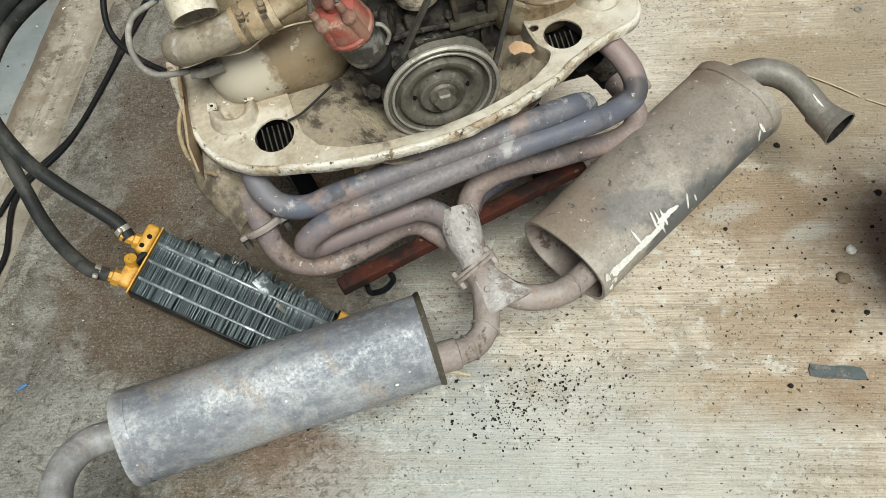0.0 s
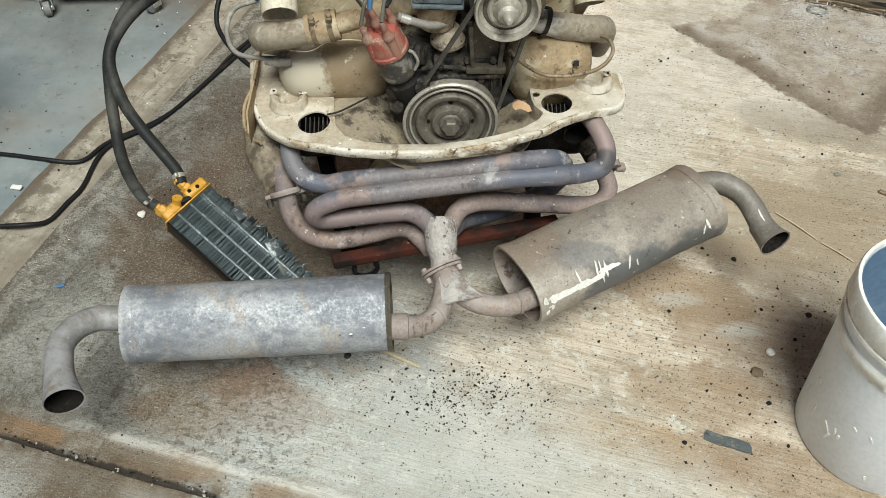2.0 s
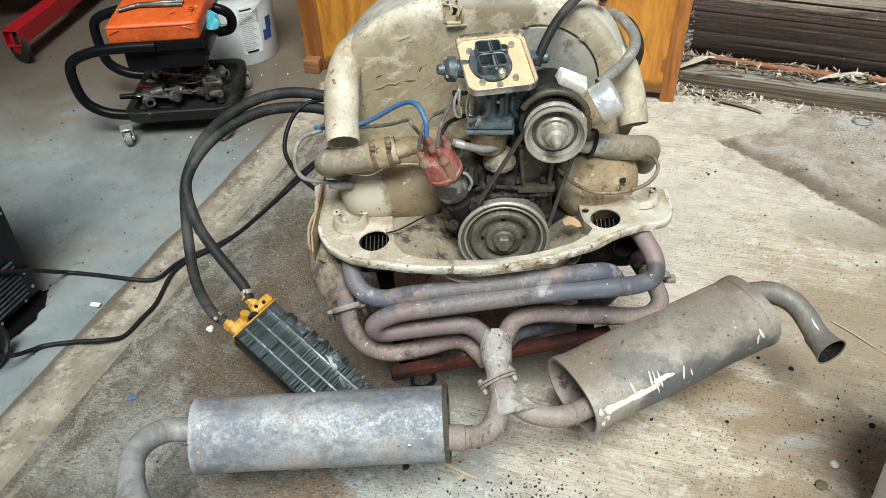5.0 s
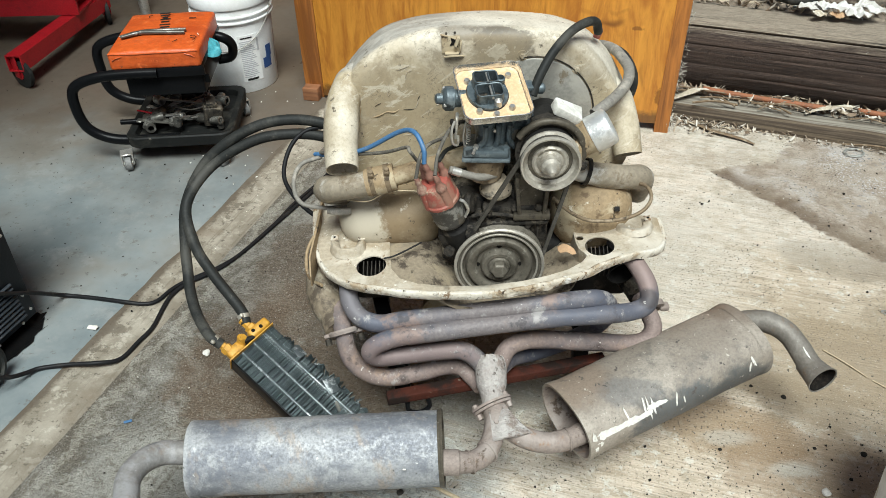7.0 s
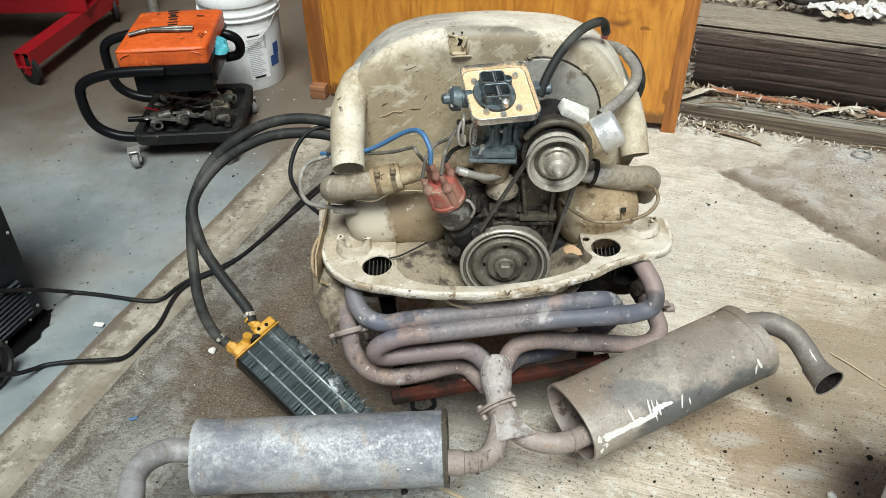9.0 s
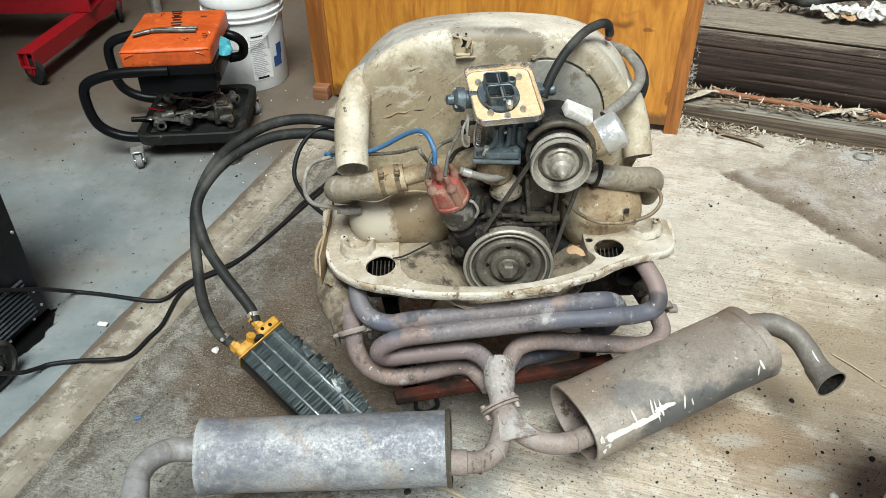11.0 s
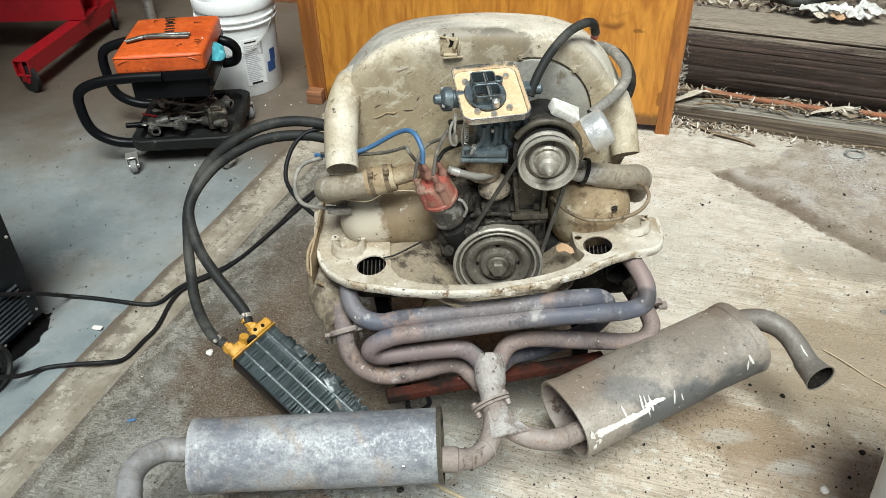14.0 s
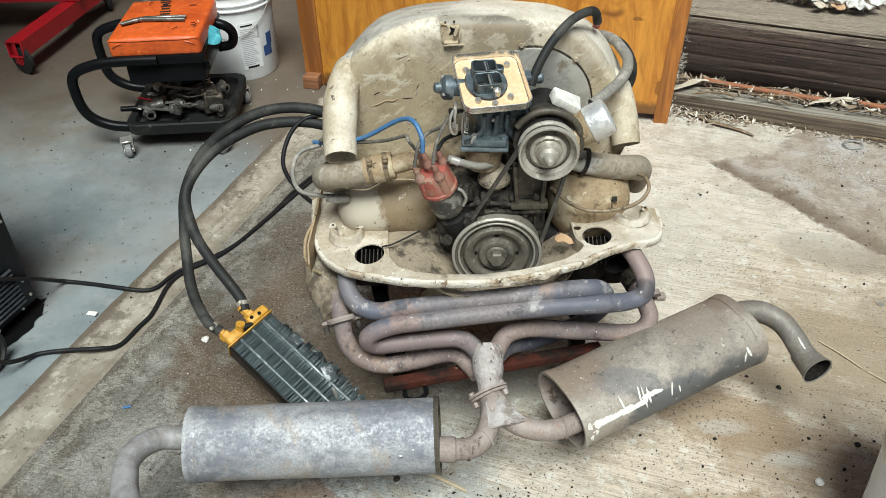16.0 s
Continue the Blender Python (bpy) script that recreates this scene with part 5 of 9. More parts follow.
bm = lathe([(0.0, 0.0), (0.112, 0.0), (0.116, -0.002), (0.118, -0.006)], aim((0.070, 0.186, 0.630), (0, -1, 0)), 48)
part("backing_plate", bm, surface("bare_grey_backing_plate", (0.30, 0.29, 0.255), [(9, (0.42, 0.40, 0.35), 0.48, 0.66), (30, (0.20, 0.165, 0.115), 0.57, 0.66)], 0.5, 0.35, 160, 0.2), shell, "bare grey round plate behind the generator")
bm = tube([(0.070 + 0.119 * math.cos(a), 0.187, 0.630 + 0.119 * math.sin(a)) for a in (radians(100 - 11 * i) for i in range(13))], 0.0015, 8, 2)
part("edge_bead", bm, grimy, shell)
for a in (48, 100):
    bm = lathe([(0, 0), (0.010, 0), (0.010, 0.004), (0, 0.004)], aim((0.070 + 0.123 * math.cos(radians(a)), 0.190, 0.630 + 0.123 * math.sin(radians(a))), (0, -1, 0)), 14)
    hexbolt((0.070 + 0.123 * math.cos(radians(a)), 0.1865, 0.630 + 0.123 * math.sin(radians(a))), (0, -1, 0), 0.005, 0.005, 6, bm)
    part("ear", bm, shroud_cream, shell)
bm = block((0.034, 0.003, 0.034), (-0.084, 0.187, 0.776), 0.001)
block((0.014, 0.004, 0.003), (-0.096, 0.184, 0.795, 0, 12, 0), 0.001, 1, bm)
block((0.003, 0.010, 0.022), (-0.066, 0.182, 0.774, 0, 8, 0), 0.001, 1, bm)
block((0.006, 0.012, 0.020), (-0.072, 0.181, 0.784, 0, 20, 0), 0.001, 1, bm)
block((0.026, 0.010, 0.004), (-0.082, 0.182, 0.761), 0.001, 1, bm)
tube([(-0.094, 0.187, 0.751), (-0.093, 0.179, 0.756), (-0.070, 0.179, 0.757), (-0.060, 0.187, 0.753)], 0.002, 6, 4, bm=bm)
coil = part("bracket", bm, brown_tin, shell, "bent grimy bracket on the shroud front")
# A black sheet paints the dark of the torn hole.
part("torn_hole_black", sheet([(-0.008, -0.006), (0.0, -0.004), (0.008, -0.009), (0.006, 0.0), (0.012, 0.008), (0.002, 0.006), (-0.006, 0.010), (-0.004, 0.002)], [], lambda x, y: 0.0, 0.0012, 0.01, Matrix(((1, 0, 0, -0.078), (0, 0, -1, 0.1845), (0, 1, 0, 0.780), (0, 0, 0, 1)))), soot_and_shade, coil, "flat black sheet painting a torn hole in the bracket")
for x, z in ((-0.092, 0.797), (-0.076, 0.798)):
    part("bolt", hexbolt((x, 0.1885, z), (0, -1, 0.3), 0.0026, 0.004), grimy, coil)


# the rear tin: a plate round the pulley with two hose holes and a rolled lip
def tin_high(x, y):
    base = 0.404 + 0.055 * (x + 0.05) + (0.0 if y < 0.05 else 0.10 * (y - 0.05))
    return base + (-0.22 * max(0.0, x - 0.26)) + 0.0015 * noise.noise(Vector((x * 25, y * 25, 3)))


tin_line = [(-0.385, 0.22), (-0.378, 0.15), (-0.362, 0.07), (-0.345, 0.025), (-0.318, -0.008), (-0.275, -0.036), (-0.215, -0.055), (-0.153, -0.070), (-0.09, -0.079), (-0.027, -0.083), (0.02, -0.080), (0.057, -0.073), (0.105, -0.060), (0.145, -0.047), (0.175, -0.030), (0.20, -0.016), (0.235, 0.000), (0.275, 0.015), (0.305, 0.030), (0.325, 0.055), (0.332, 0.09), (0.330, 0.13)]
tin_edge = [(p.x, p.y) for p in spline([Vector((*p, 0)) for p in tin_line], 3)]
tin_in = [(0.158, 0.14), (0.155, 0.08), (0.160, 0.035), (0.172, 0.012), (0.160, -0.008), (0.13, -0.030), (0.09, -0.045), (0.04, -0.058), (-0.03, -0.064), (-0.10, -0.058), (-0.155, -0.046), (-0.190, -0.026), (-0.208, 0.004), (-0.214, 0.05), (-0.219, 0.12), (-0.222, 0.17), (-0.30, 0.20)]
hole_l, hole_r = circle(-0.249, 0.019, 0.0295, 0.032), circle(0.198, 0.037, 0.0285, 0.030)
hole_s = circle(0.163, 0.066, 0.0075, 0.007, 14)
rear = part("rear_tin", sheet(tin_edge + tin_in, [hole_l, hole_r, hole_s], tin_high, 0.003, 0.016), rim_tin, engine, "chipped cream rear tin with two round hose holes", 50)
rings = []
for i, (x, y) in enumerate(tin_edge):
    a, b = tin_edge[max(i - 1, 0)], tin_edge[min(i + 1, len(tin_edge) - 1)]
    d = Vector((b[0] - a[0], b[1] - a[1])).normalized()
    o = Vector((d.y, -d.x))
    z = tin_high(x, y)
    w = 0.0028 * noise.noise(Vector((x * 45, y * 45, 9)))
    rings.append([Vector((x + o.x * s, y + o.y * s, z + h + w)) for s, h in ((-0.005, -0.001), (-0.002, 0.0018), (0.001, 0.0026), (0.0038, 0.0015), (0.005, -0.002), (0.0046, -0.0135 - 0.004 * noise.noise(Vector((x * 30, y * 30, 2)))), (0.003, -0.0145), (0.001, -0.005))])
part("rolled_lip", loft(rings), lip_tin, rear, "rolled front lip with chipped paint", 60)
for cx, cy, r, high in ((-0.300, 0.082, 0.031, 0.019), (0.273, 0.100, 0.033, 0.010)):
    rings = []
    for i in range(25):
        a = radians(176 + 188 * i / 24)
        z = tin_high(cx, cy)
        rag = 0.0018 * noise.noise(Vector((cx * 50, i * 0.9, 0)))
        rings.append([Vector((cx + (rr + rag) * math.cos(a), cy + (rr + rag) * 1.05 * math.sin(a), z + h + rag)) for rr, h in ((r + 0.007, -0.002), (r + 0.0045, high * 0.35), (r + 0.002, high * 0.9), (r, high), (r - 0.003, high - 0.0005), (r - 0.012, high * 0.55), (r - 0.014, high * 0.35), (r - 0.006, -0.002))])
    collar = part("hose_collar", loft(rings), rim_tin, rear, "broken cream hose collar", 50)
    for s in (-1, 1):
        at = Vector((cx + s * (r - 0.004), cy + 0.006, tin_high(cx, cy) + high + 0.001))
        part("ear", block((0.015, 0.014, 0.0025), pose(at.x, at.y, at.z, 12, s * 6, s * 8), 0.001, 1), lip_tin, collar)
        # Black disc in place of a screw hole's shaded inside.
        part("screw_hole_disc", lathe([(0, 0), (0.0024, 0), (0.0024, 0.0006), (0, 0.0006)], aim((at.x, at.y, at.z + 0.0012), (0, -0.2, 1)), 10), soot_and_shade, collar)
drop = [(0.157, 0.14), (0.1545, 0.08), (0.1595, 0.035), (0.1715, 0.012), (0.160, -0.008), (0.13, -0.030), (0.09, -0.045), (0.04, -0.058)]
rings = [[Vector((p.x + o, p.y, tin_high(p.x, p.y) + h)) for o, h in ((0.001, 0.0006), (-0.002, -0.001), (-0.004, -0.036), (-0.001, -0.036))] for p in spline([Vector((*q, 0)) for q in drop], 4)]
part("turned_edge", loft(rings), rim_tin, rear, "dirty inner edge of the tin turned down", 40)
bm = sheet([(-0.236, 0.20), (-0.226, 0.055), (-0.205, -0.020), (-0.18, -0.040), (-0.10, -0.066), (0.04, -0.066), (0.14, -0.03), (0.178, 0.02), (0.178, 0.20)], [], lambda x, y: tin_high(x, y) - 0.0045 - 0.070 * (lambda t: t * t * (3 - 2 * t))(min(1.0, max(0, (1.25 if x < 0 else 1.62) - abs(x) / 0.13))) + 0.003 * noise.noise(Vector((x * 40, y * 40, 1))), 0.003, 0.012)
part("pan", bm, surface("oily_pan_dirt", (0.25, 0.205, 0.145), [(12, (0.30, 0.245, 0.165), 0.52, 0.64), (22, (0.065, 0.05, 0.036), 0.5, 0.62), (70, (0.42, 0.37, 0.29), 0.66, 0.72)], 0.75, 0, 120, 0.8, 0.003), engine, "oily dust-covered pan under the crank pulley")
for hx, hy, z in ((-0.249, 0.02, 0.36), (0.196, 0.035, 0.375)):
    for i in range(6):
        part("oil_fin", block((0.002, 0.05, 0.03), (hx - 0.018 + i * 0.008, hy + 0.01, z, 25, 0, 0), 0), grimy, engine)
bm = sheet([(p[0], p[1]) for p in [(-0.002, 0.000), (0.008, 0.007), (0.019, 0.005), (0.031, 0.001), (0.038, -0.008), (0.031, -0.013), (0.019, -0.011), (0.008, -0.015), (0.001, -0.009)]], [], lambda x, y: 0.004 * math.sin(x * 90), 0.001, 0.008, pose(0.120, 0.052, 0.408, 24, 0, -20))
part("scrap", bm, brown_chip, engine, "scrap of torn brown cardboard lodged in the tin")


# cylinder covers
def cover(x0, x1, y0, y1, z0, z1, r):
    b = block((x1 - x0, y1 - y0, z1 - z0), ((x0 + x1) / 2, (y0 + y1) / 2, (z0 + z1) / 2), r, 6)
    for v in b.verts:
        v.co += Vector((0, -1, 0.4)) * 0.004 * noise.noise(v.co * 14)
    return b


def barrel_paint():
    """Brown dusty tin with cream paint left at its outer end."""
    k = Nodes("half_painted_barrel_tin")
    colour = k.mix(k.step(k.noise(8, 7, 0.7), 0.42, 0.62), (0.235, 0.170, 0.096), (0.345, 0.275, 0.176))
    colour = k.mix(k.math("MULTIPLY", k.step(k.noise(13, 7, 0.72), 0.54, 0.66), 0.8), colour, (0.17, 0.115, 0.066))
    colour = k.mix(k.math("MULTIPLY", k.ball((-0.30, 0.07, 0.44), (0.060, 0.14, 0.16), 0.9, 16), 0.85), colour, (0.56, 0.505, 0.40))
    colour = k.mix(k.step(k.noise(20, 6, 0.65), 0.60, 0.66), colour, (0.52, 0.46, 0.36))
    colour = k.mix(k.step(k.noise(45, 5, 0.7), 0.62, 0.68), colour, (0.085, 0.062, 0.04))
    fine = k.noise(150, 4, 0.7)
    return k.finish(colour, 0.62, 0, fine, 0.4, 0.0015)


part("cylinder_cover", cover(-0.322, -0.103, 0.084, 0.30, 0.366, 0.488, 0.057), barrel_paint(), engine, "dusty brown rounded cylinder cooling tin", 60)
part("cylinder_cover", cover(0.108, 0.278, 0.080, 0.30, 0.345, 0.512, 0.072), brown_tin, engine, "dusty brown rounded cylinder cooling tin", 60)
for x in (-0.270, -0.258):
    part("screw", lathe([(0, 0), (0.003, 0), (0.003, 0.002), (0, 0.002)], aim((x, 0.0875, 0.430), (0, -1, 0)), 10), dark_iron, engine)
part("bolt", block((0.010, 0.010, 0.004), pose(0.235, 0.088, 0.470, 60, 0, 0), 0.001), dark_iron, engine)

# crankcase and hidden mass
bm = block((0.19, 0.30, 0.20), (-0.005, 0.21, 0.43), 0.02, 3)
for x, y, z, sx, sy, sz in ((0.03, 0.065, 0.50, 0.12, 0.06, 0.03), (0.055, 0.07, 0.525, 0.05, 0.03, 0.05), (-0.03, 0.06, 0.47, 0.14, 0.05, 0.05), (0.07, 0.06, 0.45, 0.05, 0.04, 0.07), (-0.085, 0.06, 0.43, 0.05, 0.07, 0.06), (0.02, 0.14, 0.545, 0.10, 0.05, 0.03)):
    block((sx, sy, sz), (x, y, z), 0.006, 2, bm)
part("crankcase", bm, grimy, engine, "oil-blackened alloy crankcase")
for x, z in ((-0.035, 0.495), (0.0, 0.49), (0.03, 0.515), (0.075, 0.515), (0.055, 0.475)):
    part("bolt", hexbolt((x, 0.034, z), (0, -1, 0.1), 0.007, 0.008), grimy, engine)
bm = bmesh.new()
for s in (-1, 1):
    block((0.008, 0.020, 0.085), (0.062 + s * 0.026, 0.030, 0.545, 0, s * 4, 0), 0.002, 2, bm)
block((0.070, 0.022, 0.014), (0.062, 0.030, 0.500), 0.003, 2, bm)
block((0.048, 0.004, 0.075), (0.062, 0.042, 0.545), 0.001, 1, bm)
part("generator_stand", bm, pulley_dark, engine, "dusty cast generator stand")
bm = bmesh.new()
for x, z, w in ((-0.045, 0.455, 0.004), (-0.02, 0.452, 0.004), (0.075, 0.455, 0.004)):
    block((w, 0.03, 0.06), (x, 0.045, z), 0.001, 1, bm)
block((0.15, 0.022, 0.010), (0.02, 0.034, 0.483, 0, -3, 0), 0.003, 2, bm)
tube([(-0.05, 0.028, 0.500), (-0.02, 0.024, 0.507), (0.03, 0.026, 0.500), (0.05, 0.03, 0.488)], 0.004, 8, 5, bm=bm)
lathe([(0, 0), (0.016, 0), (0.016, 0.006), (0.011, 0.009), (0.011, 0.016), (0, 0.016)], aim((-0.052, 0.022, 0.470), (0, -1, 0.2)), 18, bm)
part("casting_ribs", bm, grimy, engine, "ribbed and bolted edge of the crankcase")
bm = block((0.62, 0.26, 0.16), (-0.01, 0.24, 0.30), 0.03, 3)
block((0.26, 0.20, 0.10), (0, 0.16, 0.235), 0.03, 3, bm)
part("lower_case", bm, dark_iron, engine, "dark lower crankcase and cylinder heads")
part("bolt", hexbolt((-0.093, 0.018, 0.428), (-0.3, -1, 0.2), 0.011, 0.010, 12), grimy, engine)

# crank pulley
M = aim((0.001, 0.004, 0.402), (0, -1, 0))
bm = lathe([(0, -0.03), (0.080, -0.03), (0.0855, -0.027), (0.0855, -0.022), (0.072, -0.013), (0.0845, -0.003), (0.0868, 0.0005), (0.0868, 0.0045), (0.0845, 0.0066), (0.0815, 0.0060), (0.0800, 0.0020), (0.0775, 0.0012), (0.0745, 0.0045), (0.0715, 0.0040), (0.0695, -0.0010), (0.0665, -0.0055), (0.0640, -0.0020), (0.0625, 0.0045), (0.0595, 0.0068), (0.0540, 0.0066), (0.0490, 0.0040), (0.0450, -0.0015), (0.0420, -0.0050), (0.0370, -0.0045), (0.0348, 0.0020), (0.0335, 0.0066), (0.0305, 0.0080), (0.0240, 0.0076), (0.0215, 0.0060), (0.0200, 0.0085), (0.0190, 0.0110), (0.0160, 0.0115), (0, 0.0115)], M, 96)
# Dark web paints the shade of the grooves; the paler rings are worn rims.
crank = part("crank_pulley", bm, pulley_web, engine, "dusty steel crank pulley with stepped rings", 28)
part("bolt", lathe([(0, 0.009), (0.0165, 0.009), (0.0165, 0.021), (0.0140, 0.0245), (0, 0.0250)], M, 6), pulley_web, crank, "large worn hexagonal crank bolt", 25)
for pr in ([(0.0812, 0.0050), (0.0815, 0.0066), (0.0845, 0.0073), (0.0872, 0.0048), (0.0872, 0.0008)], [(0.0712, 0.0036), (0.0718, 0.0046), (0.0745, 0.0052), (0.0752, 0.0040)]):
    part("rim_ring", lathe(pr, M, 96), pulley_steel, crank, "worn bright ring")
# Uncut balance holes: black discs paint their dark inside.
for a in (178, 2, 270):
    at = M @ Vector((0.0405 * math.cos(radians(a)), -0.0405 * math.sin(radians(a)), -0.0050))
    part("slot", lathe([(0, 0.0), (0.0052, 0.0), (0.0052, 0.0012), (0, 0.0012)], aim(at, (0, -1, 0)), 4), soot_and_shade, crank, "small black disc painting a square balance hole")

# generator, its pulley and the belt
G = Vector((0.089, 0.0, 0.631))
bm = lathe([(0, -0.16), (0.046, -0.16), (0.050, -0.15), (0.050, -0.03), (0.047, -0.022), (0.02, -0.02), (0, -0.018)], aim(G, (0, -1, 0)), 32)
gen = part("generator", bm, dark_iron, engine, "black generator body")
bm = lathe([(0, -0.020), (0.050, -0.020), (0.0535, -0.017), (0.0535, -0.013), (0.040, -0.005), (0.0535, 0.004), (0.0545, 0.008), (0.0525, 0.0125), (0.0495, 0.012), (0.047, 0.006), (0.0455, -0.010), (0.034, -0.012), (0.0325, 0.001), (0.029, 0.004), (0.026, 0.0035), (0.024, 0.0015), (0.020, 0.006), (0.017, 0.018), (0.011, 0.022), (0.008, 0.036), (0.004, 0.042), (0, 0.042)], aim(G, (0, -1, 0)), 44)
# Dark ring puts shade into the pulley's recess by colour.
part("dish", lathe([(0.0462, -0.0095), (0.0400, -0.0105), (0.0335, -0.0110), (0.0330, -0.003)], aim(G, (0, -1, 0)), 44), pulley_web, gen, "dusty generator pulley dish, darkened to paint its recess shade")
part("pulley", bm, pulley_steel, gen, "worn steel generator pulley with a pointed nut")
bm = lathe([(0.052, -0.07), (0.060, -0.07), (0.060, -0.035), (0.052, -0.035)], aim(G, (0, -1, 0)), 36)
part("strap", bm, grimy, gen, "brown generator strap")
bm = tube([G + Vector((0.062 * math.cos(a), 0.035, 0.062 * math.sin(a))) for a in (radians(150 - 14 * i) for i in range(13))], 0.007, 10, 3)
part("stand_arc", bm, pulley_dark, gen, "brown cast clamp over the generator")
part("bolt", hexbolt(G + Vector((0.058, 0.022, -0.020)), (0.2, -1, 0), 0.008, 0.01), grimy, gen)


def belt():
    c0, r0, c1, r1 = Vector((0.001, 0.402)), 0.080, Vector((G.x, G.z)), 0.0475
    d = c1 - c0
    base, off = math.atan2(d.y, d.x), math.acos((r0 - r1) / d.length)
    pts = []
    for i in range(73):
        a = base + off + (2 * math.pi - 2 * off) * i / 72
        pts.append((c0 + r0 * Vector((math.cos(a), math.sin(a))), a))
    for i in range(41):
        a = base - off + 2 * off * i / 40
        pts.append((c1 + r1 * Vector((math.cos(a), math.sin(a))), a))
    y = 0.0145
    rings = []
    for p, a in pts + pts[:1]:
        o = Vector((math.cos(a), math.sin(a)))
        yy = y - 0.007 * (p.y - 0.402) / 0.24
        rings.append([Vector((p.x + o.x * s, yy + w, p.y + o.y * s)) for s, w in ((-0.005, -0.0030), (-0.005, 0.0030), (0.0015, 0.0043), (0.0015, -0.0043))])
    return loft(rings, False, False)


part("drive_belt", belt(), belt_rubber, engine, "worn black rubber V-belt", 30)

# oil filler and its tin neighbours
M = aim((0.158, 0.060, 0.644), (0.80, 0.06, 0.45))
bm = lathe([(0, -0.03), (0.030, -0.03), (0.036, -0.028), (0.036, -0.022), (0.0305, -0.018), (0.0305, 0.004), (0.032, 0.006), (0.032, 0.012), (0, 0.012)], M, 32)
filler = part("oil_filler", bm, brown_tin, engine, "brown oil filler neck")
part("cap", lathe([(0, 0.010), (0.0335, 0.010), (0.0345, 0.013), (0.0345, 0.042), (0.0335, 0.047), (0.030, 0.051), (0.020, 0.053), (0, 0.053)], M, 40), bright_tin, filler, "shiny scuffed steel filler cap")
bm = block((0.058, 0.030, 0.024), (0, 0, 0), 0.003)
for v in bm.verts:
    v.co.z -= 0.006 if v.co.y < 0 and v.co.z > 0 else 0
    v.co += Vector((1, 1, 1)) * 0.0025 * noise.noise(v.co * 60)
bmesh.ops.transform(bm, matrix=pose(0.124, 0.078, 0.690, 8, 30, 14), verts=bm.verts)
part("junction_box", bm, surface("flaking_white_paint", (0.60, 0.58, 0.52), [(14, (0.80, 0.79, 0.75), 0.46, 0.56), (24, (0.34, 0.29, 0.22), 0.58, 0.66)], 0.6, 0, 140, 0.4), engine, "off-white painted box beside the carburettor")
bm = tube([(0.178, 0.118, 0.662), (0.204, 0.137, 0.672), (0.23, 0.165, 0.679), (0.252, 0.2, 0.688), (0.259, 0.235, 0.699), (0.251, 0.272, 0.706), (0.242, 0.31, 0.706), (0.222, 0.348, 0.700), (0.19, 0.36, 0.69)], 0.0105, 14, 6)
part("breather_hose", bm, grey_hose, engine, "dusty grey breather hose")
bm = tube([(0.283, 0.352, 0.564), (0.294, 0.352, 0.591), (0.297, 0.352, 0.62), (0.289, 0.352, 0.648), (0.271, 0.352, 0.675), (0.247, 0.355, 0.69), (0.221, 0.36, 0.696)], 0.0095, 12, 6)
part("breather_hose", bm, rubber, engine)
bm = tube([(0.062, 0.10, 0.712), (0.078, 0.120, 0.745), (0.104, 0.150, 0.776), (0.138, 0.180, 0.800), (0.170, 0.205, 0.806), (0.188, 0.228, 0.795), (0.195, 0.24, 0.772)], 0.0085, 12, 6, 0.01)
part("fuel_hose", bm, rubber, engine, "black braided hose arching over the shroud")
part("hose_plug", lathe([(0, 0), (0.007, 0), (0.008, 0.014), (0.006, 0.02), (0, 0.02)], aim((0.196, 0.262, 0.752), (0.3, 0, 1)), 12), red_plastic, engine, "small faded red cap")

# intake manifold arms with rubber boots
bm = tube([(-0.285, 0.17, 0.46), (-0.318, 0.135, 0.492), (-0.332, 0.10, 0.520), (-0.318, 0.080, 0.536), (-0.280, 0.074, 0.543), (-0.235, 0.076, 0.552)], [0.026, 0.027, 0.026, 0.0255, 0.025, 0.023], 18, 6, wobble=0.04)
part("intake_elbow", bm, cast_dusty, engine, "dusty cast intake elbow")
bm = tube([(-0.25, 0.076, 0.549), (-0.20, 0.080, 0.558), (-0.14, 0.092, 0.569), (-0.07, 0.11, 0.578), (0.0, 0.12, 0.58)], 0.0185, 16, 5)
part("intake_pipe", bm, brown_tin, engine, "dusty brown intake pipe")
boot = part("rubber_boot", tube([(-0.250, 0.075, 0.549), (-0.222, 0.077, 0.554), (-0.195, 0.080, 0.559)], [0.0262, 0.0275, 0.0262], 18, 4), brown_tin, engine)
for x, z in ((-0.238, 0.5515), (-0.208, 0.557)):
    bm = lathe([(0.0268, -0.0045), (0.0288, -0.0045), (0.0288, 0.0045), (0.0268, 0.0045)], aim((x, 0.077, z), (1, 0.08, 0.17)), 24)
    block((0.010, 0.012, 0.012), (x, 0.058, z + 0.025, 20, 0, 0), 0.002, 1, bm)
    hexbolt((x, 0.058, z + 0.030), (0, -0.5, 1), 0.005, 0.005, 8, bm)
    part("hose_clamp", bm, clamp_brown, boot, "rusty screw clamp")
bm = tube([(0.08, 0.12, 0.575), (0.14, 0.125, 0.545), (0.20, 0.128, 0.525), (0.255, 0.138, 0.512), (0.288, 0.160, 0.498), (0.30, 0.19, 0.470), (0.295, 0.21, 0.43)], [0.019, 0.020, 0.024, 0.025, 0.025, 0.026, 0.027], 18, 6, wobble=0.04)
part("intake_elbow", bm, cast_dusty, engine, "dusty cast intake elbow")
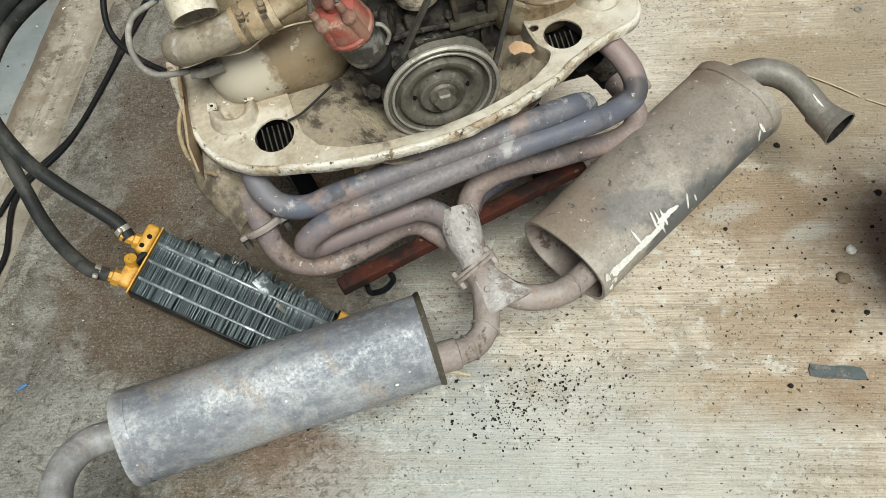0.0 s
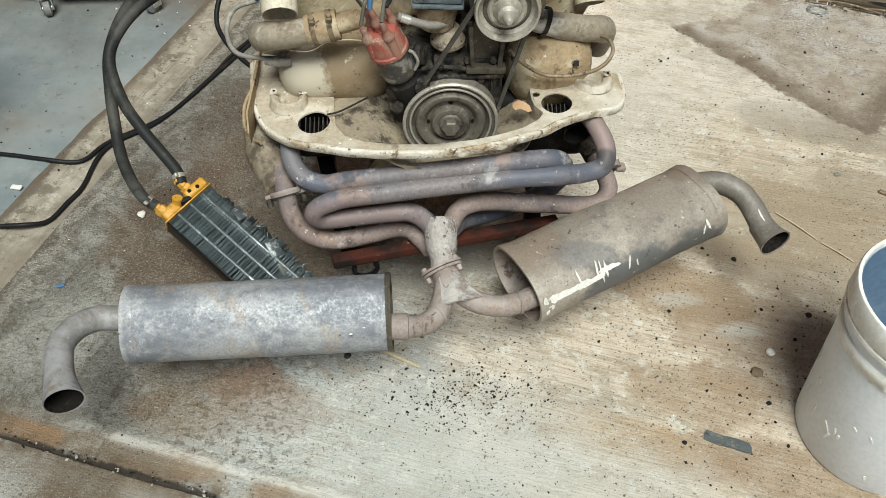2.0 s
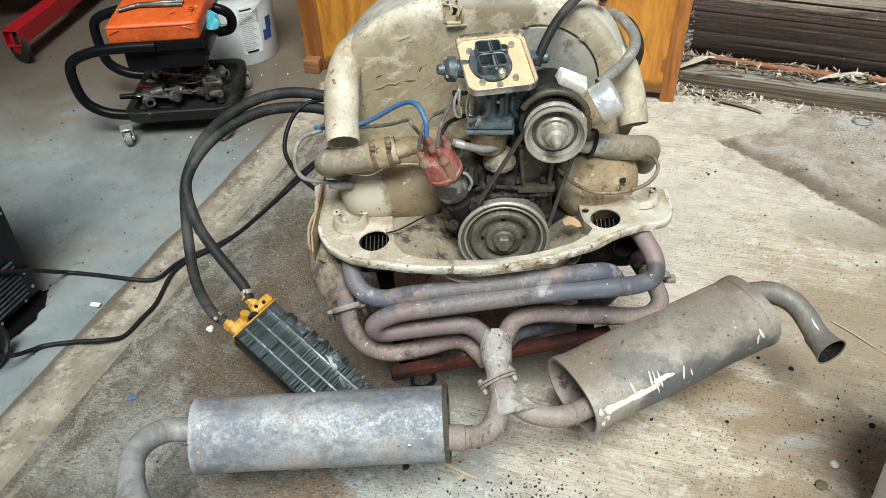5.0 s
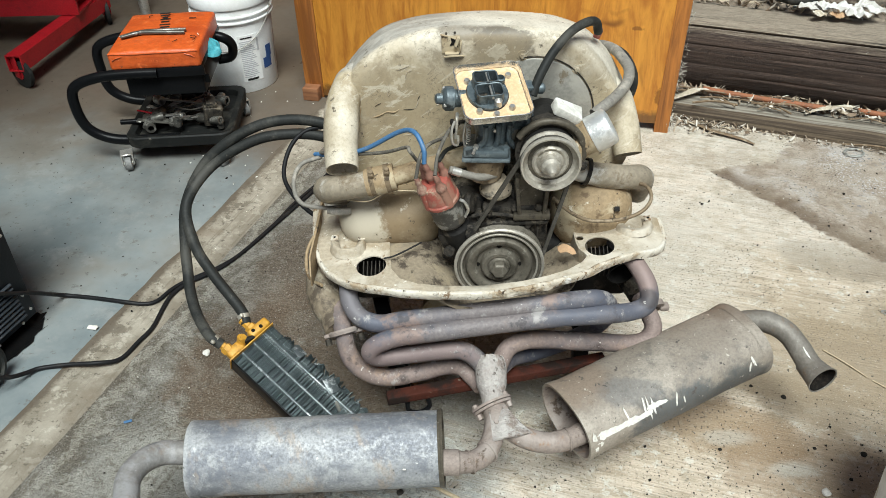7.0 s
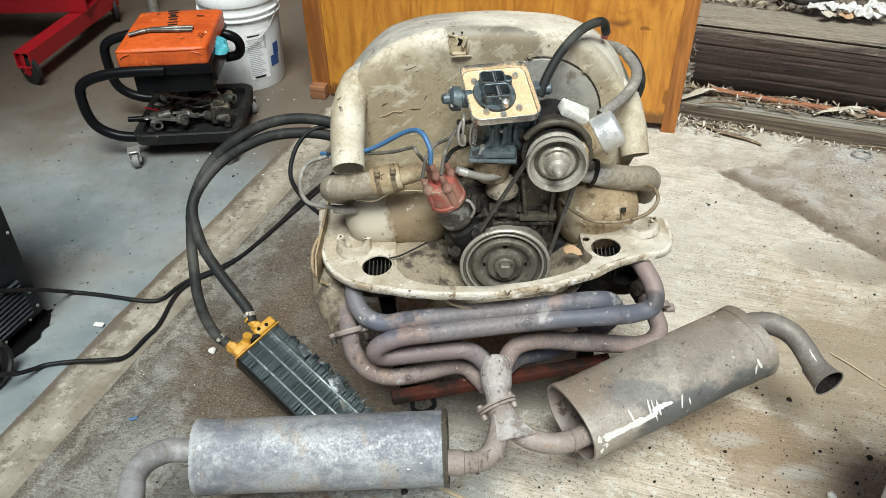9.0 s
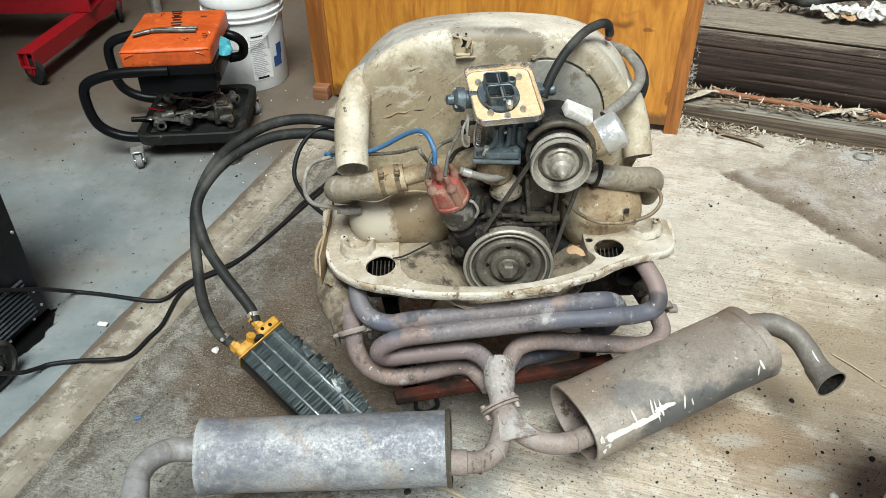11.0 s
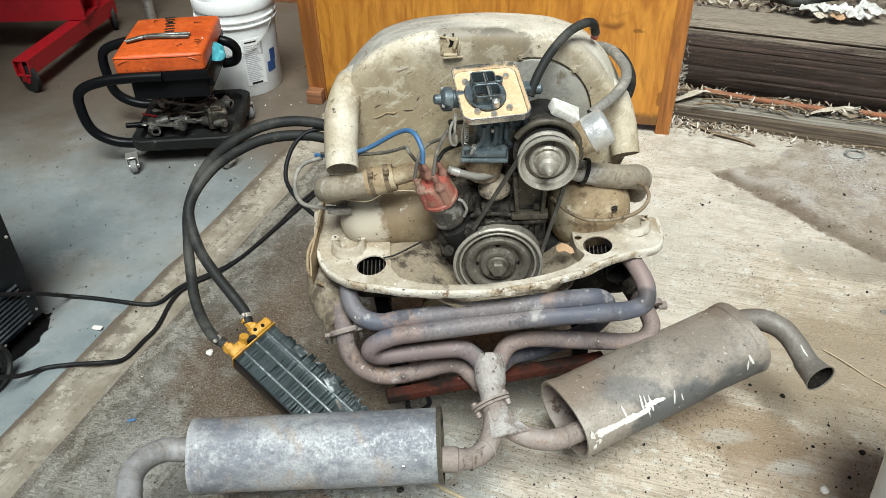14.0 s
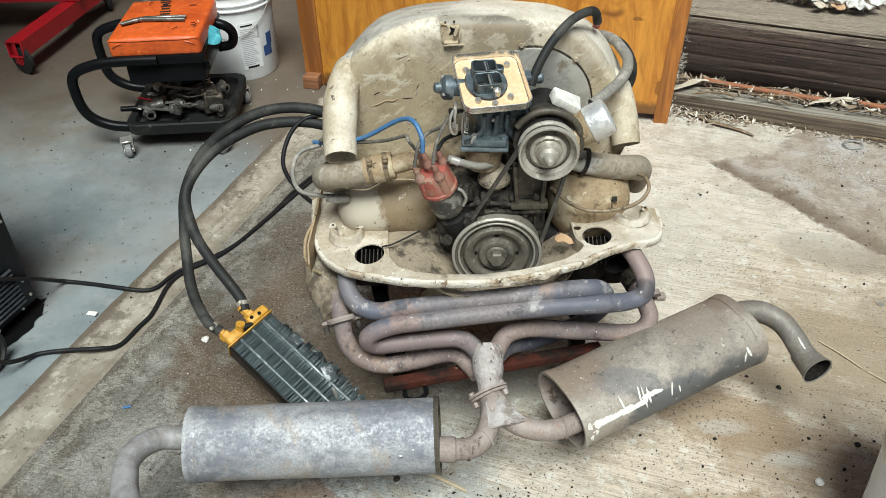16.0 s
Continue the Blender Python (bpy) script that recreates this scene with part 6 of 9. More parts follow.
bm = lathe([(0.0255, -0.004), (0.0275, -0.004), (0.0275, 0.004), (0.0255, 0.004)], aim((0.175, 0.127, 0.533), (1, 0.02, -0.3)), 24)
part("hose_clamp", bm, grimy, engine)

# distributor
D0, D1 = Vector((-0.076, 0.036, 0.456)), Vector((-0.125, 0.006, 0.606))
dd = (D1 - D0).normalized()
M = aim(D0, dd, (1, 0, 0))
bm = lathe([(0, -0.02), (0.027, -0.02), (0.029, 0.0), (0.029, 0.024), (0.024, 0.030), (0.022, 0.036)], M, 22)
dist = part("distributor", bm, dark_iron, engine, "dusty distributor with a red cap and thick leads")
block((0.05, 0.035, 0.04), M @ pose(-0.012, 0.0, 0.0), 0.006, 2, bm := bmesh.new())
part("base", bm, grimy, dist)
part("body", lathe([(0.022, 0.034), (0.030, 0.042), (0.0315, 0.050), (0.0315, 0.094), (0.033, 0.098), (0, 0.098)], M, 26), surface("worn_distributor_alloy", (0.075, 0.07, 0.062), [(22, (0.33, 0.32, 0.29), 0.50, 0.60), (16, (0.14, 0.12, 0.09), 0.54, 0.66)], 0.5, 0.3, 160, 0.3), dist)
cap = part("cap", lathe([(0.033, 0.096), (0.0352, 0.098), (0.0352, 0.1035), (0.0325, 0.106), (0.0295, 0.134), (0.0265, 0.142), (0.018, 0.145), (0, 0.145)], M, 28), red_plastic, dist, "faded red distributor cap")
towers = []
for i in range(5):
    a = radians(35 + 90 * i)
    p = Vector((0.026 * math.cos(a), 0.026 * math.sin(a), 0.110)) if i < 4 else Vector((0, 0, 0.126))
    part("tower", lathe([(0.0105, -0.012), (0.0088, 0.020), (0.0080, 0.034), (0, 0.034)], M @ Matrix.Translation(p), 14), red_plastic, cap)
    part("boot", lathe([(0.0082, 0.026), (0.0100, 0.029), (0.0098, 0.035), (0.0064, 0.042), (0.0052, 0.049), (0.0060, 0.051), (0.0056, 0.055), (0.0038, 0.064), (0, 0.064)], M @ Matrix.Translation(p), 14), boot_rubber, cap)
    towers.append(M @ (p + Vector((0, 0, 0.064))))
part("clip", tube([M @ Vector((0.030, -0.012, 0.05)), M @ Vector((0.041, -0.012, 0.066)), M @ Vector((0.040, -0.010, 0.085)), M @ Vector((0.033, -0.008, 0.092))], 0.003, 8, 5), bare_steel, dist)
part("vacuum_can", lathe([(0, 0), (0.018, 0), (0.022, 0.006), (0.018, 0.014), (0, 0.016)], aim((-0.060, 0.045, 0.520), (1, -0.4, 0.2)), 20), grimy, dist)
lead_grey = surface("dusty_dark_ignition_lead", (0.10, 0.092, 0.078), [(26, (0.22, 0.20, 0.165), 0.5, 0.66)], 0.7, 0, 180, 0.3, spec=0.2)
leads = (
    (lead_grey, 0.0034, [towers[1], (-0.158, 0.005, 0.655), (-0.166, 0.03, 0.650), (-0.21, 0.07, 0.618), (-0.28, 0.115, 0.590), (-0.345, 0.15, 0.575)]),
    (blue_wire, 0.0045, [towers[4], (-0.134, 0.005, 0.660), (-0.150, 0.030, 0.680), (-0.18, 0.06, 0.665), (-0.248, 0.095, 0.612), (-0.31, 0.13, 0.580), (-0.36, 0.17, 0.560)]),
    (lead_grey, 0.0034, [towers[3], (-0.110, 0.015, 0.640), (-0.094, 0.045, 0.665), (-0.075, 0.085, 0.668), (-0.05, 0.12, 0.65)]),
    (rubber, 0.0040, [towers[0], (-0.105, 0.02, 0.632), (-0.092, 0.07, 0.622), (-0.05, 0.12, 0.610)]),
    (lead_grey, 0.0034, [towers[2], (-0.140, 0.0, 0.648), (-0.125, 0.03, 0.655), (-0.10, 0.08, 0.64)]),
)
for mat, r, pts in leads:
    part("ignition_lead", tube(pts, r, 10, 7), mat, engine)

# fuel pump and hose
P0 = Vector((-0.004, 0.066, 0.480))
bm = lathe([(0, 0.040), (0.020, 0.040), (0.021, 0.047), (0.027, 0.050), (0.031, 0.054), (0.031, 0.061), (0.027, 0.065), (0.024, 0.078), (0.020, 0.084), (0, 0.085)], aim(P0, (0, -0.05, 1)), 28)
pump = part("fuel_pump", bm, surface("grimy_pump_casting", (0.27, 0.225, 0.165), [(18, (0.30, 0.26, 0.19), 0.5, 0.62), (40, (0.08, 0.068, 0.052), 0.54, 0.66)], 0.65, 0.1, 150, 0.5), engine, "dusty brown mechanical fuel pump")
bm = lathe([(0, -0.03), (0.030, -0.03), (0.030, 0.004), (0.025, 0.012), (0.029, 0.020), (0.029, 0.028), (0.022, 0.034), (0.020, 0.046), (0, 0.046)], aim(P0, (0, -0.05, 1)), 28)
block((0.060, 0.045, 0.05), (-0.020, 0.082, 0.474, 0, 0, 12), 0.010, 3, bm)
part("pump_base", bm, grimy, pump, "oil-blackened pump base")
for i in range(6):
    a = radians(60 * i + 20)
    part("screw", hexbolt(P0 + Vector((0.0275 * math.cos(a), 0.0275 * math.sin(a), 0.060)), (0, -0.05, 1), 0.0032, 0.004, 8), grimy, pump)
part("elbow", tube([P0 + Vector((0.004, -0.004, 0.080)), P0 + Vector((0.003, -0.010, 0.094)), P0 + Vector((-0.003, -0.020, 0.099))], 0.0062, 10, 4), grimy, pump)
part("fuel_hose", tube([(-0.007, 0.046, 0.579), (-0.032, 0.024, 0.588), (-0.060, 0.017, 0.599), (-0.090, 0.016, 0.611)], 0.0070, 12, 5), grey_hose, engine, "dusty grey fuel hose")
part("hose_end", lathe([(0.0066, -0.01), (0.008, -0.01), (0.008, 0.006), (0.0066, 0.006)], aim((-0.079, 0.0162, 0.6065), (-1, -0.03, 0.4)), 14), bare_steel, engine)

# carburettor with its open tray
yy = Vector((-0.024, 0.14, 0.040)).normalized()
MC = aim((-0.010, 0.075, 0.733), Vector((1, 0.18, 0)).cross(yy), (1, 0.1, 0))
MC = Matrix((yy.cross(MC.col[2].to_3d()).normalized(), yy, MC.col[2].to_3d())).transposed().to_4x4()
MC.translation = (-0.011, 0.074, 0.727)


def rounded(w, h, r, z, n=6):
    out = []
    for cx, cy, a0 in ((w - r, h - r, 0), (r - w, h - r, 90), (r - w, r - h, 180), (w - r, r - h, 270)):
        for i in range(n + 1):
            a = radians(a0 + 90 * i / n)
            out.append(MC @ Vector((cx + r * math.cos(a), cy + r * math.sin(a), z)))
    return out


carb = empty("carburettor", (-0.01, 0.07, 0.60), "blue-grey two-barrel carburettor with an open tan gasket tray", "carburettor")
rings = [rounded(0.0555, 0.066, 0.014, -0.004), rounded(0.0595, 0.070, 0.017, -0.001), rounded(0.0612, 0.0717, 0.018, 0.012), rounded(0.0618, 0.0723, 0.018, 0.0145), rounded(0.0604, 0.0709, 0.018, 0.0150), rounded(0.0592, 0.0697, 0.018, 0.0115), rounded(0.0572, 0.0677, 0.017, 0.0015)]
tray = part("tray", loft(rings), surface("bright_pressed_steel", (0.80, 0.78, 0.73), [(20, (0.55, 0.48, 0.36), 0.55, 0.66)], 0.24, 0.9, 200, 0.1, spread=0.05), carb, "shallow bright steel air-filter tray")
part("gasket", sheet([(p[0], p[1]) for p in [((MC.inverted() @ q).x, (MC.inverted() @ q).y) for q in rounded(0.0562, 0.0667, 0.016, 0)]], [], lambda x, y: 0.0035, 0.0018, 0.03, MC), gasket, tray, "tan gasket paper")
def oblong(w, h, r, cx, cy, n=5):
    """The plan of a rectangle with rounded corners."""
    out = []
    for px, py, a0 in ((w - r, h - r, 0), (r - w, h - r, 90), (r - w, r - h, 180), (w - r, r - h, 270)):
        out += [(cx + px + r * math.cos(radians(a0 + 90 * i / n)), cy + py + r * math.sin(radians(a0 + 90 * i / n))) for i in range(n + 1)]
    return out


MT = MC @ pose(-0.009, 0.003, 0)
wells = [oblong(0.0195, 0.0135, 0.006, -0.001, 0.0175), oblong(0.0215, 0.0140, 0.006, 0.000, -0.0175)]
bm = sheet(circle(0, -0.002, 0.036, 0.045, 36), wells, lambda x, y: 0.0085, 0.0055, 0.012, MT)
throat = part("throat", bm, carb_metal, carb, "blue-grey throat flange")
part("flange_rim", lathe([(0.0, 0.0032), (0.0405, 0.0032), (0.041, 0.0045), (0.040, 0.0055), (0.0, 0.0055)], MT @ pose(0, -0.002, 0) @ Matrix.Diagonal((0.92, 1.14, 1, 1)), 40), grimy, throat)
for w, h, cx, cy in ((0.0195, 0.0135, -0.001, 0.0175), (0.0215, 0.0140, 0.0, -0.0175)):
    rings = []
    for grow, z in ((0.0042, 0.006), (0.0030, 0.012), (0.0024, 0.024), (0.0030, 0.0268), (0.0020, 0.0278), (0.0004, 0.0268), (0.0, 0.020), (0.0, -0.012)):
        rings.append([MT @ Vector((*p, z)) for p in oblong(w + grow, h + grow, 0.006 + grow, cx, cy)])
    part("air_horn", loft(rings, False, False), carb_metal, throat, "thin-walled rounded air horn", 50)
    part("choke_plate", block((0.0018, 2 * h - 0.003, 0.030), MT @ pose(cx + 0.002, cy, 0.014, 0, 16, 0), 0.0005, 1), carb_metal, throat)
    bm = lathe([(0.003, 0), (0.007, 0.001), (0.0075, 0.012), (0.005, 0.013), (0.003, 0.006)], MT @ pose(cx - 0.003, cy, -0.008), 14)
    block((0.004, 2 * h - 0.001, 0.007), MT @ pose(cx - 0.003, cy, -0.004), 0.001, 1, bm)
    part("venturi", bm, dark_iron, throat)
    # Black floor paints the shaded depth of the throat.
    part("well_floor", block((2 * w, 2 * h, 0.002), MT @ pose(cx, cy, -0.011), 0), soot_and_shade, throat)
part("choke_shaft", tube([MT @ Vector((0.003, -0.036, 0.022)), MT @ Vector((0.003, 0.036, 0.022))], 0.0022, 8, 2), bare_steel, throat)
part("bowl_vent", lathe([(0, 0.005), (0.0085, 0.005), (0.009, 0.018), (0.0065, 0.019), (0.006, 0.010), (0, 0.010)], MT @ pose(0.027, 0.020, 0), 16), carb_metal, throat)
part("bolt_boss", lathe([(0, 0.005), (0.006, 0.005), (0.0045, 0.010), (0, 0.010)], MT @ pose(-0.028, -0.020, 0), 12), carb_metal, throat)
for x, y in ((-0.032, -0.046), (0.026, -0.044), (0.036, 0.040), (-0.040, 0.034), (-0.004, -0.057)):
    part("nut", hexbolt(MC @ Vector((x, y, 0.0035)), MC.col[2].to_3d(), 0.0058 if x else 0.004, 0.008), bare_steel, tray)
part("plug", lathe([(0, 0), (0.007, 0), (0.007, 0.012), (0.004, 0.014), (0, 0.010)], MT @ pose(0.012, -0.0375, 0.006), 12), bare_steel, throat)
bm = block((0.080, 0.10, 0.022), MC @ pose(0, 0.004, -0.018), 0.006, 3)
block((0.060, 0.075, 0.050), MC @ pose(0.000, 0.010, -0.050), 0.012, 3, bm)
lathe([(0.0, 0.0), (0.020, 0.0), (0.019, 0.012), (0.016, 0.035), (0.019, 0.055), (0, 0.055)], MC @ pose(-0.014, -0.030, -0.080), 20, bm)
lathe([(0.0, 0.0), (0.012, 0.0), (0.011, 0.040), (0.015, 0.055), (0, 0.055)], MC @ pose(0.014, -0.034, -0.078), 18, bm)
for x0, x1 in ((-0.036, -0.020), (0.0, 0.004), (0.036, 0.024)):
    tube([MC @ Vector((x0, -0.046, -0.086)), MC @ Vector((x1, -0.050, -0.060)), MC @ Vector((x1, -0.050, -0.026))], [0.006, 0.005, 0.005], 8, 4, bm=bm)
body = part("body", bm, carb_metal, carb, "cast blue-grey carburettor body")
bm = block((0.040, 0.050, 0.034), MC @ pose(0.044, -0.018, -0.034), 0.005, 2)
block((0.046, 0.056, 0.006), MC @ pose(0.044, -0.018, -0.018), 0.002, 1, bm)
block((0.004, 0.010, 0.030), MC @ pose(0.030, -0.046, -0.034), 0.001, 1, bm)
block((0.004, 0.010, 0.030), MC @ pose(0.056, -0.046, -0.034), 0.001, 1, bm)
part("float_bowl", bm, carb_metal, carb, "square float bowl with cast ribs")
for x, z in ((0.028, -0.046), (0.060, -0.046), (-0.002, -0.040)):
    part("screw", hexbolt(MC @ Vector((x, -0.045, z)), -MC.col[1].to_3d(), 0.0042, 0.005, 10), bare_steel, carb)
part("linkage_rod", tube([MC @ Vector((-0.052, -0.030, -0.030)), MC @ Vector((-0.056, -0.034, -0.055)), MC @ Vector((-0.054, -0.040, -0.078)), MC @ Vector((-0.040, -0.044, -0.082))], 0.0018, 8, 5), bare_steel, carb, "thin bright linkage rod")
part("return_spring", tube([MC @ Vector((-0.048 + 0.004 * math.cos(i * 1.3), -0.038 + 0.004 * math.sin(i * 1.3), -0.034 - 0.0012 * i)) for i in range(34)], 0.0009, 5, 2), bare_steel, carb, "small coil spring")
part("idle_screw", lathe([(0, 0), (0.005, 0), (0.005, 0.008), (0.0028, 0.009), (0.0028, 0.022), (0, 0.022)], MC @ aim((-0.034, -0.048, -0.074), (-0.5, -1, 0.1)), 12), bare_steel, carb)
bm = block((0.082, 0.078, 0.014), (-0.021, 0.066, 0.630, -4, 0, -4), 0.004)
block((0.088, 0.084, 0.008), (-0.021, 0.066, 0.618, -4, 0, -4), 0.003, 2, bm)
base = part("base_flange", bm, carb_metal, carb)
for x in (-0.055, 0.012):
    part("nut", hexbolt((x, 0.034, 0.636), (0, 0, 1), 0.008, 0.008), carb_metal, base)
bm = lathe([(0, -0.05), (0.030, -0.045), (0.036, -0.02), (0.038, 0.0), (0.040, 0.004), (0, 0.004)], aim((-0.024, 0.066, 0.611), (0, 0, 1)), 24)
part("manifold_pot", bm, clamp_brown, carb, "dusty brown manifold riser")
M = MC @ aim((-0.045, 0.012, -0.012), (-1, 0, 0.1))
bm = lathe([(0, 0), (0.016, 0), (0.016, 0.022), (0.022, 0.024), (0.022, 0.038), (0.018, 0.042), (0.010, 0.044), (0.009, 0.054), (0.006, 0.056), (0, 0.056)], M, 20)
choke = part("choke_housing", bm, carb_metal, carb, "round blue-grey choke housing")
for i in range(3):
    a = radians(30 + 120 * i)
    part("screw", hexbolt(M @ Vector((0.018 * math.cos(a), 0.018 * math.sin(a), 0.038)), (-1, 0, 0.1), 0.0035, 0.005), bare_steel, choke)
bm = block((0.030, 0.024, 0.022), MC @ pose(0.066, 0.022, -0.012), 0.005)
lathe([(0, 0), (0.010, 0), (0.010, 0.02), (0.006, 0.024), (0, 0.024)], MC @ aim((0.078, 0.022, -0.012), (1, -0.2, 0)), 14, bm)
part("fuel_inlet", bm, carb_metal, carb)
bm = block((0.006, 0.018, 0.046), (-0.076, 0.055, 0.678, 0, 6, 0), 0.002)
tube([(-0.078, 0.040, 0.695), (-0.084, 0.034, 0.680), (-0.083, 0.034, 0.655), (-0.074, 0.036, 0.650), (-0.073, 0.036, 0.668)], 0.0025, 8, 4, bm=bm)
part("throttle_lever", bm, bare_steel, carb, "bent steel throttle linkage")
for z in (0.672, 0.688):
    part("nut", hexbolt((-0.080, 0.050, z), (-1, -0.4, 0), 0.006, 0.006), dark_iron, carb)

# side tins, heat exchangers and tubes
bm = sheet([(-0.02, 0.36), (0.13, 0.335), (0.20, 0.35), (0.20, 0.43), (0.0, 0.415), (-0.028, 0.39)], [], lambda x, y: 0.004 * noise.noise(Vector((x * 20, y * 20, 0))), 0.003, 0.02, Matrix(((0, 0, 1, -0.366), (1, 0, 0, 0.02), (0, 1, 0, 0), (0, 0, 0, 1))))
part("side_tin", bm, brown_tin, engine, "brown dirty side tin")
part("wire_handle", tube([(-0.352, 0.02, 0.345), (-0.378, 0.05, 0.335), (-0.392, 0.08, 0.338), (-0.392, 0.11, 0.365), (-0.375, 0.14, 0.39)], 0.0035, 8, 5), brown_tin, engine)
bm = tube([(-0.345, 0.16, 0.34), (-0.352, 0.09, 0.318), (-0.350, 0.04, 0.298), (-0.332, 0.0, 0.280), (-0.318, -0.035, 0.272)], [0.045, 0.043, 0.040, 0.032, 0.028], 18, 5, wobble=0.12)
part("heat_exchanger", bm, surface("crusty_heat_exchanger", (0.20, 0.16, 0.11), [(14, (0.36, 0.315, 0.235), 0.52, 0.62), (20, (0.085, 0.065, 0.045), 0.5, 0.62)], 0.75, 0, 130, 0.7), engine, "dirty cream-brown heat exchanger casting")
bm = lathe([(0.020, -0.006), (0.029, -0.006), (0.031, -0.002), (0.029, 0.004), (0.020, 0.006)], aim((-0.306, -0.052, 0.284), (0.25, -0.62, -0.74)), 20)
for s in (-1, 1):
    block((0.022, 0.022, 0.009), aim((-0.306 + s * 0.029, -0.050 + s * 0.004, 0.280 + s * 0.004), (0.25, -0.62, -0.74)), 0.004, 2, bm)
flange = part("port_flange", bm, warm_pipe, engine, "crusty exhaust port flange")
for s in (-1, 1):
    part("bolt", hexbolt((-0.306 + s * 0.032, -0.056 + s * 0.004, 0.276 + s * 0.004), (0.25, -0.62, -0.74), 0.0065, 0.013), grimy, flange)
bm = tube([(0.22, 0.20, 0.36), (0.238, 0.10, 0.352), (0.250, 0.045, 0.342)], 0.030, 20, 5, 0.05, 0.002)
part("heat_pipe", bm, dark_iron, engine, "open brown heat-exchanger pipe end")
bm = tube([(0.255, 0.20, 0.31), (0.275, 0.11, 0.295), (0.294, 0.05, 0.281)], [0.034, 0.030, 0.025], 16, 5, wobble=0.12)
part("heat_exchanger", bm, grimy, engine)
bm = lathe([(0.020, -0.006), (0.034, -0.006), (0.034, 0.006), (0.020, 0.006)], aim((0.308, 0.030, 0.262), (0.3, -0.8, -0.5)), 18)
block((0.02, 0.02, 0.012), (0.342, 0.036, 0.262), 0.004, 2, bm)
part("port_flange", bm, warm_pipe, engine)
bm = tube([(-0.12, 0.12, 0.27), (-0.12, 0.05, 0.275), (-0.12, 0.0, 0.285)], 0.034, 18, 4)
part("sump_tube", bm, brown_tin, engine)
part("oil_line", tube([(0.105, 0.07, 0.512), (0.140, 0.062, 0.482), (0.180, 0.060, 0.463), (0.235, 0.062, 0.462), (0.278, 0.070, 0.474), (0.298, 0.085, 0.494), (0.293, 0.112, 0.506), (0.268, 0.14, 0.500)], 0.0037, 10, 6), clamp_brown, engine, "bent dusty metal line")
part("lead", tube([(-0.300, 0.115, 0.470), (-0.345, 0.10, 0.478), (-0.388, 0.10, 0.492), (-0.400, 0.12, 0.525), (-0.385, 0.145, 0.552), (-0.345, 0.16, 0.560)], 0.0045, 10, 6), grey_hose, engine, "dusty looped lead")
part("ring_lead", tube([(-0.29, 0.10, 0.47), (-0.315, 0.095, 0.472), (-0.335, 0.098, 0.474)], 0.008, 12, 4), grey_hose, engine)
part("thin_wire", tube([(-0.29, 0.07, 0.515), (-0.25, 0.068, 0.512), (-0.215, 0.06, 0.535), (-0.18, 0.068, 0.535), (-0.14, 0.07, 0.530)], 0.0012, 6, 6), straw, engine)
part("thin_wire", tube([(-0.225, 0.03, 0.402), (-0.20, 0.035, 0.406), (-0.15, 0.06, 0.418)], 0.0018, 6, 5), dark_iron, engine)

# ---- oil cooler and hoses ----
cw = Vector((0.633, 0.7525, 0.182)).normalized()
cd = Vector((0.741, -0.521, -0.410))
cd = (cd - cw * cd.dot(cw)).normalized()
cn = cw.cross(cd)
cn = cn if cn.z > 0 else -cn
CO = Vector((-0.520, 0.022, 0.195))
MO = Matrix((cw, cd, cn)).transposed().to_4x4()
MO.translation = CO
cooler = empty("oil_cooler", MO @ Vector((0, 0.32, -0.05)), "black finned oil cooler with yellow end fittings, leaning on the ground", "oil cooler")
fin = block((0.112, 0.0006, 0.046), (0, 0, 0), 0)
for v in fin.verts:
    v.co.y += 0.0006 * math.sin(v.co.x * 90)
mesh = bpy.data.meshes.new("fin")
fin.to_mesh(mesh)
fin.free()
mesh.materials.append(fin_metal)
FIN = random.Random(9)
for i in range(195):
    ob = new("fin", mesh)
    ob.parent = cooler
    ob.matrix_parent_inverse = Matrix.Translation(cooler["base"]).inverted()
    bent = 9 if FIN.random() < 0.3 or 82 < i < 99 else 3
    ob.matrix_basis = MO @ pose(FIN.uniform(-0.001, 0.001), 0.006 + i * 0.0016, -0.024 - FIN.random() * 0.002, FIN.gauss(0, bent), 0, FIN.gauss(0, 1.3))
for x in (-0.030, 0.002, 0.034):
    part("tube", block((0.0045, 0.315, 0.046), MO @ pose(x, 0.162, -0.0245), 0.0015), tube_metal, cooler)
part("core_wall", block((0.110, 0.312, 0.020), MO @ pose(0, 0.162, -0.036), 0.001), dark_iron, cooler)
part("side_plate", block((0.003, 0.318, 0.050), MO @ pose(-0.0575, 0.162, -0.025), 0.001), black_steel, cooler)
part("side_plate", block((0.003, 0.318, 0.030), MO @ pose(0.0575, 0.162, -0.036), 0.001), black_steel, cooler)
for i in range(46):
    y = 0.040 + i * 0.0056 + FIN.uniform(-0.002, 0.002)
    w = FIN.uniform(0.006, 0.020) * (1.0 if 0.10 < y < 0.25 else 0.5)
    part("bent_fin", block((w, 0.0010, FIN.uniform(0.012, 0.030)), MO @ pose(0.056 + w * 0.3, y, -0.012 + FIN.uniform(-0.006, 0.004), FIN.uniform(-35, 35), FIN.uniform(-40, 25), FIN.uniform(-40, 40)), 0), fin_metal, cooler)
for y, name in ((0.001, "end_plate"), (0.322, "end_plate")):
    part(name, block((0.122, 0.003, 0.052), MO @ pose(0, y, -0.024), 0.001), black_steel if y > 0.1 else yellow_paint, cooler)
bm = block((0.052, 0.022, 0.030), MO @ pose(0.032, -0.012, -0.010), 0.006, 3)
upper_tank = part("tank", bm, yellow_paint, cooler, "chipped yellow tank block")
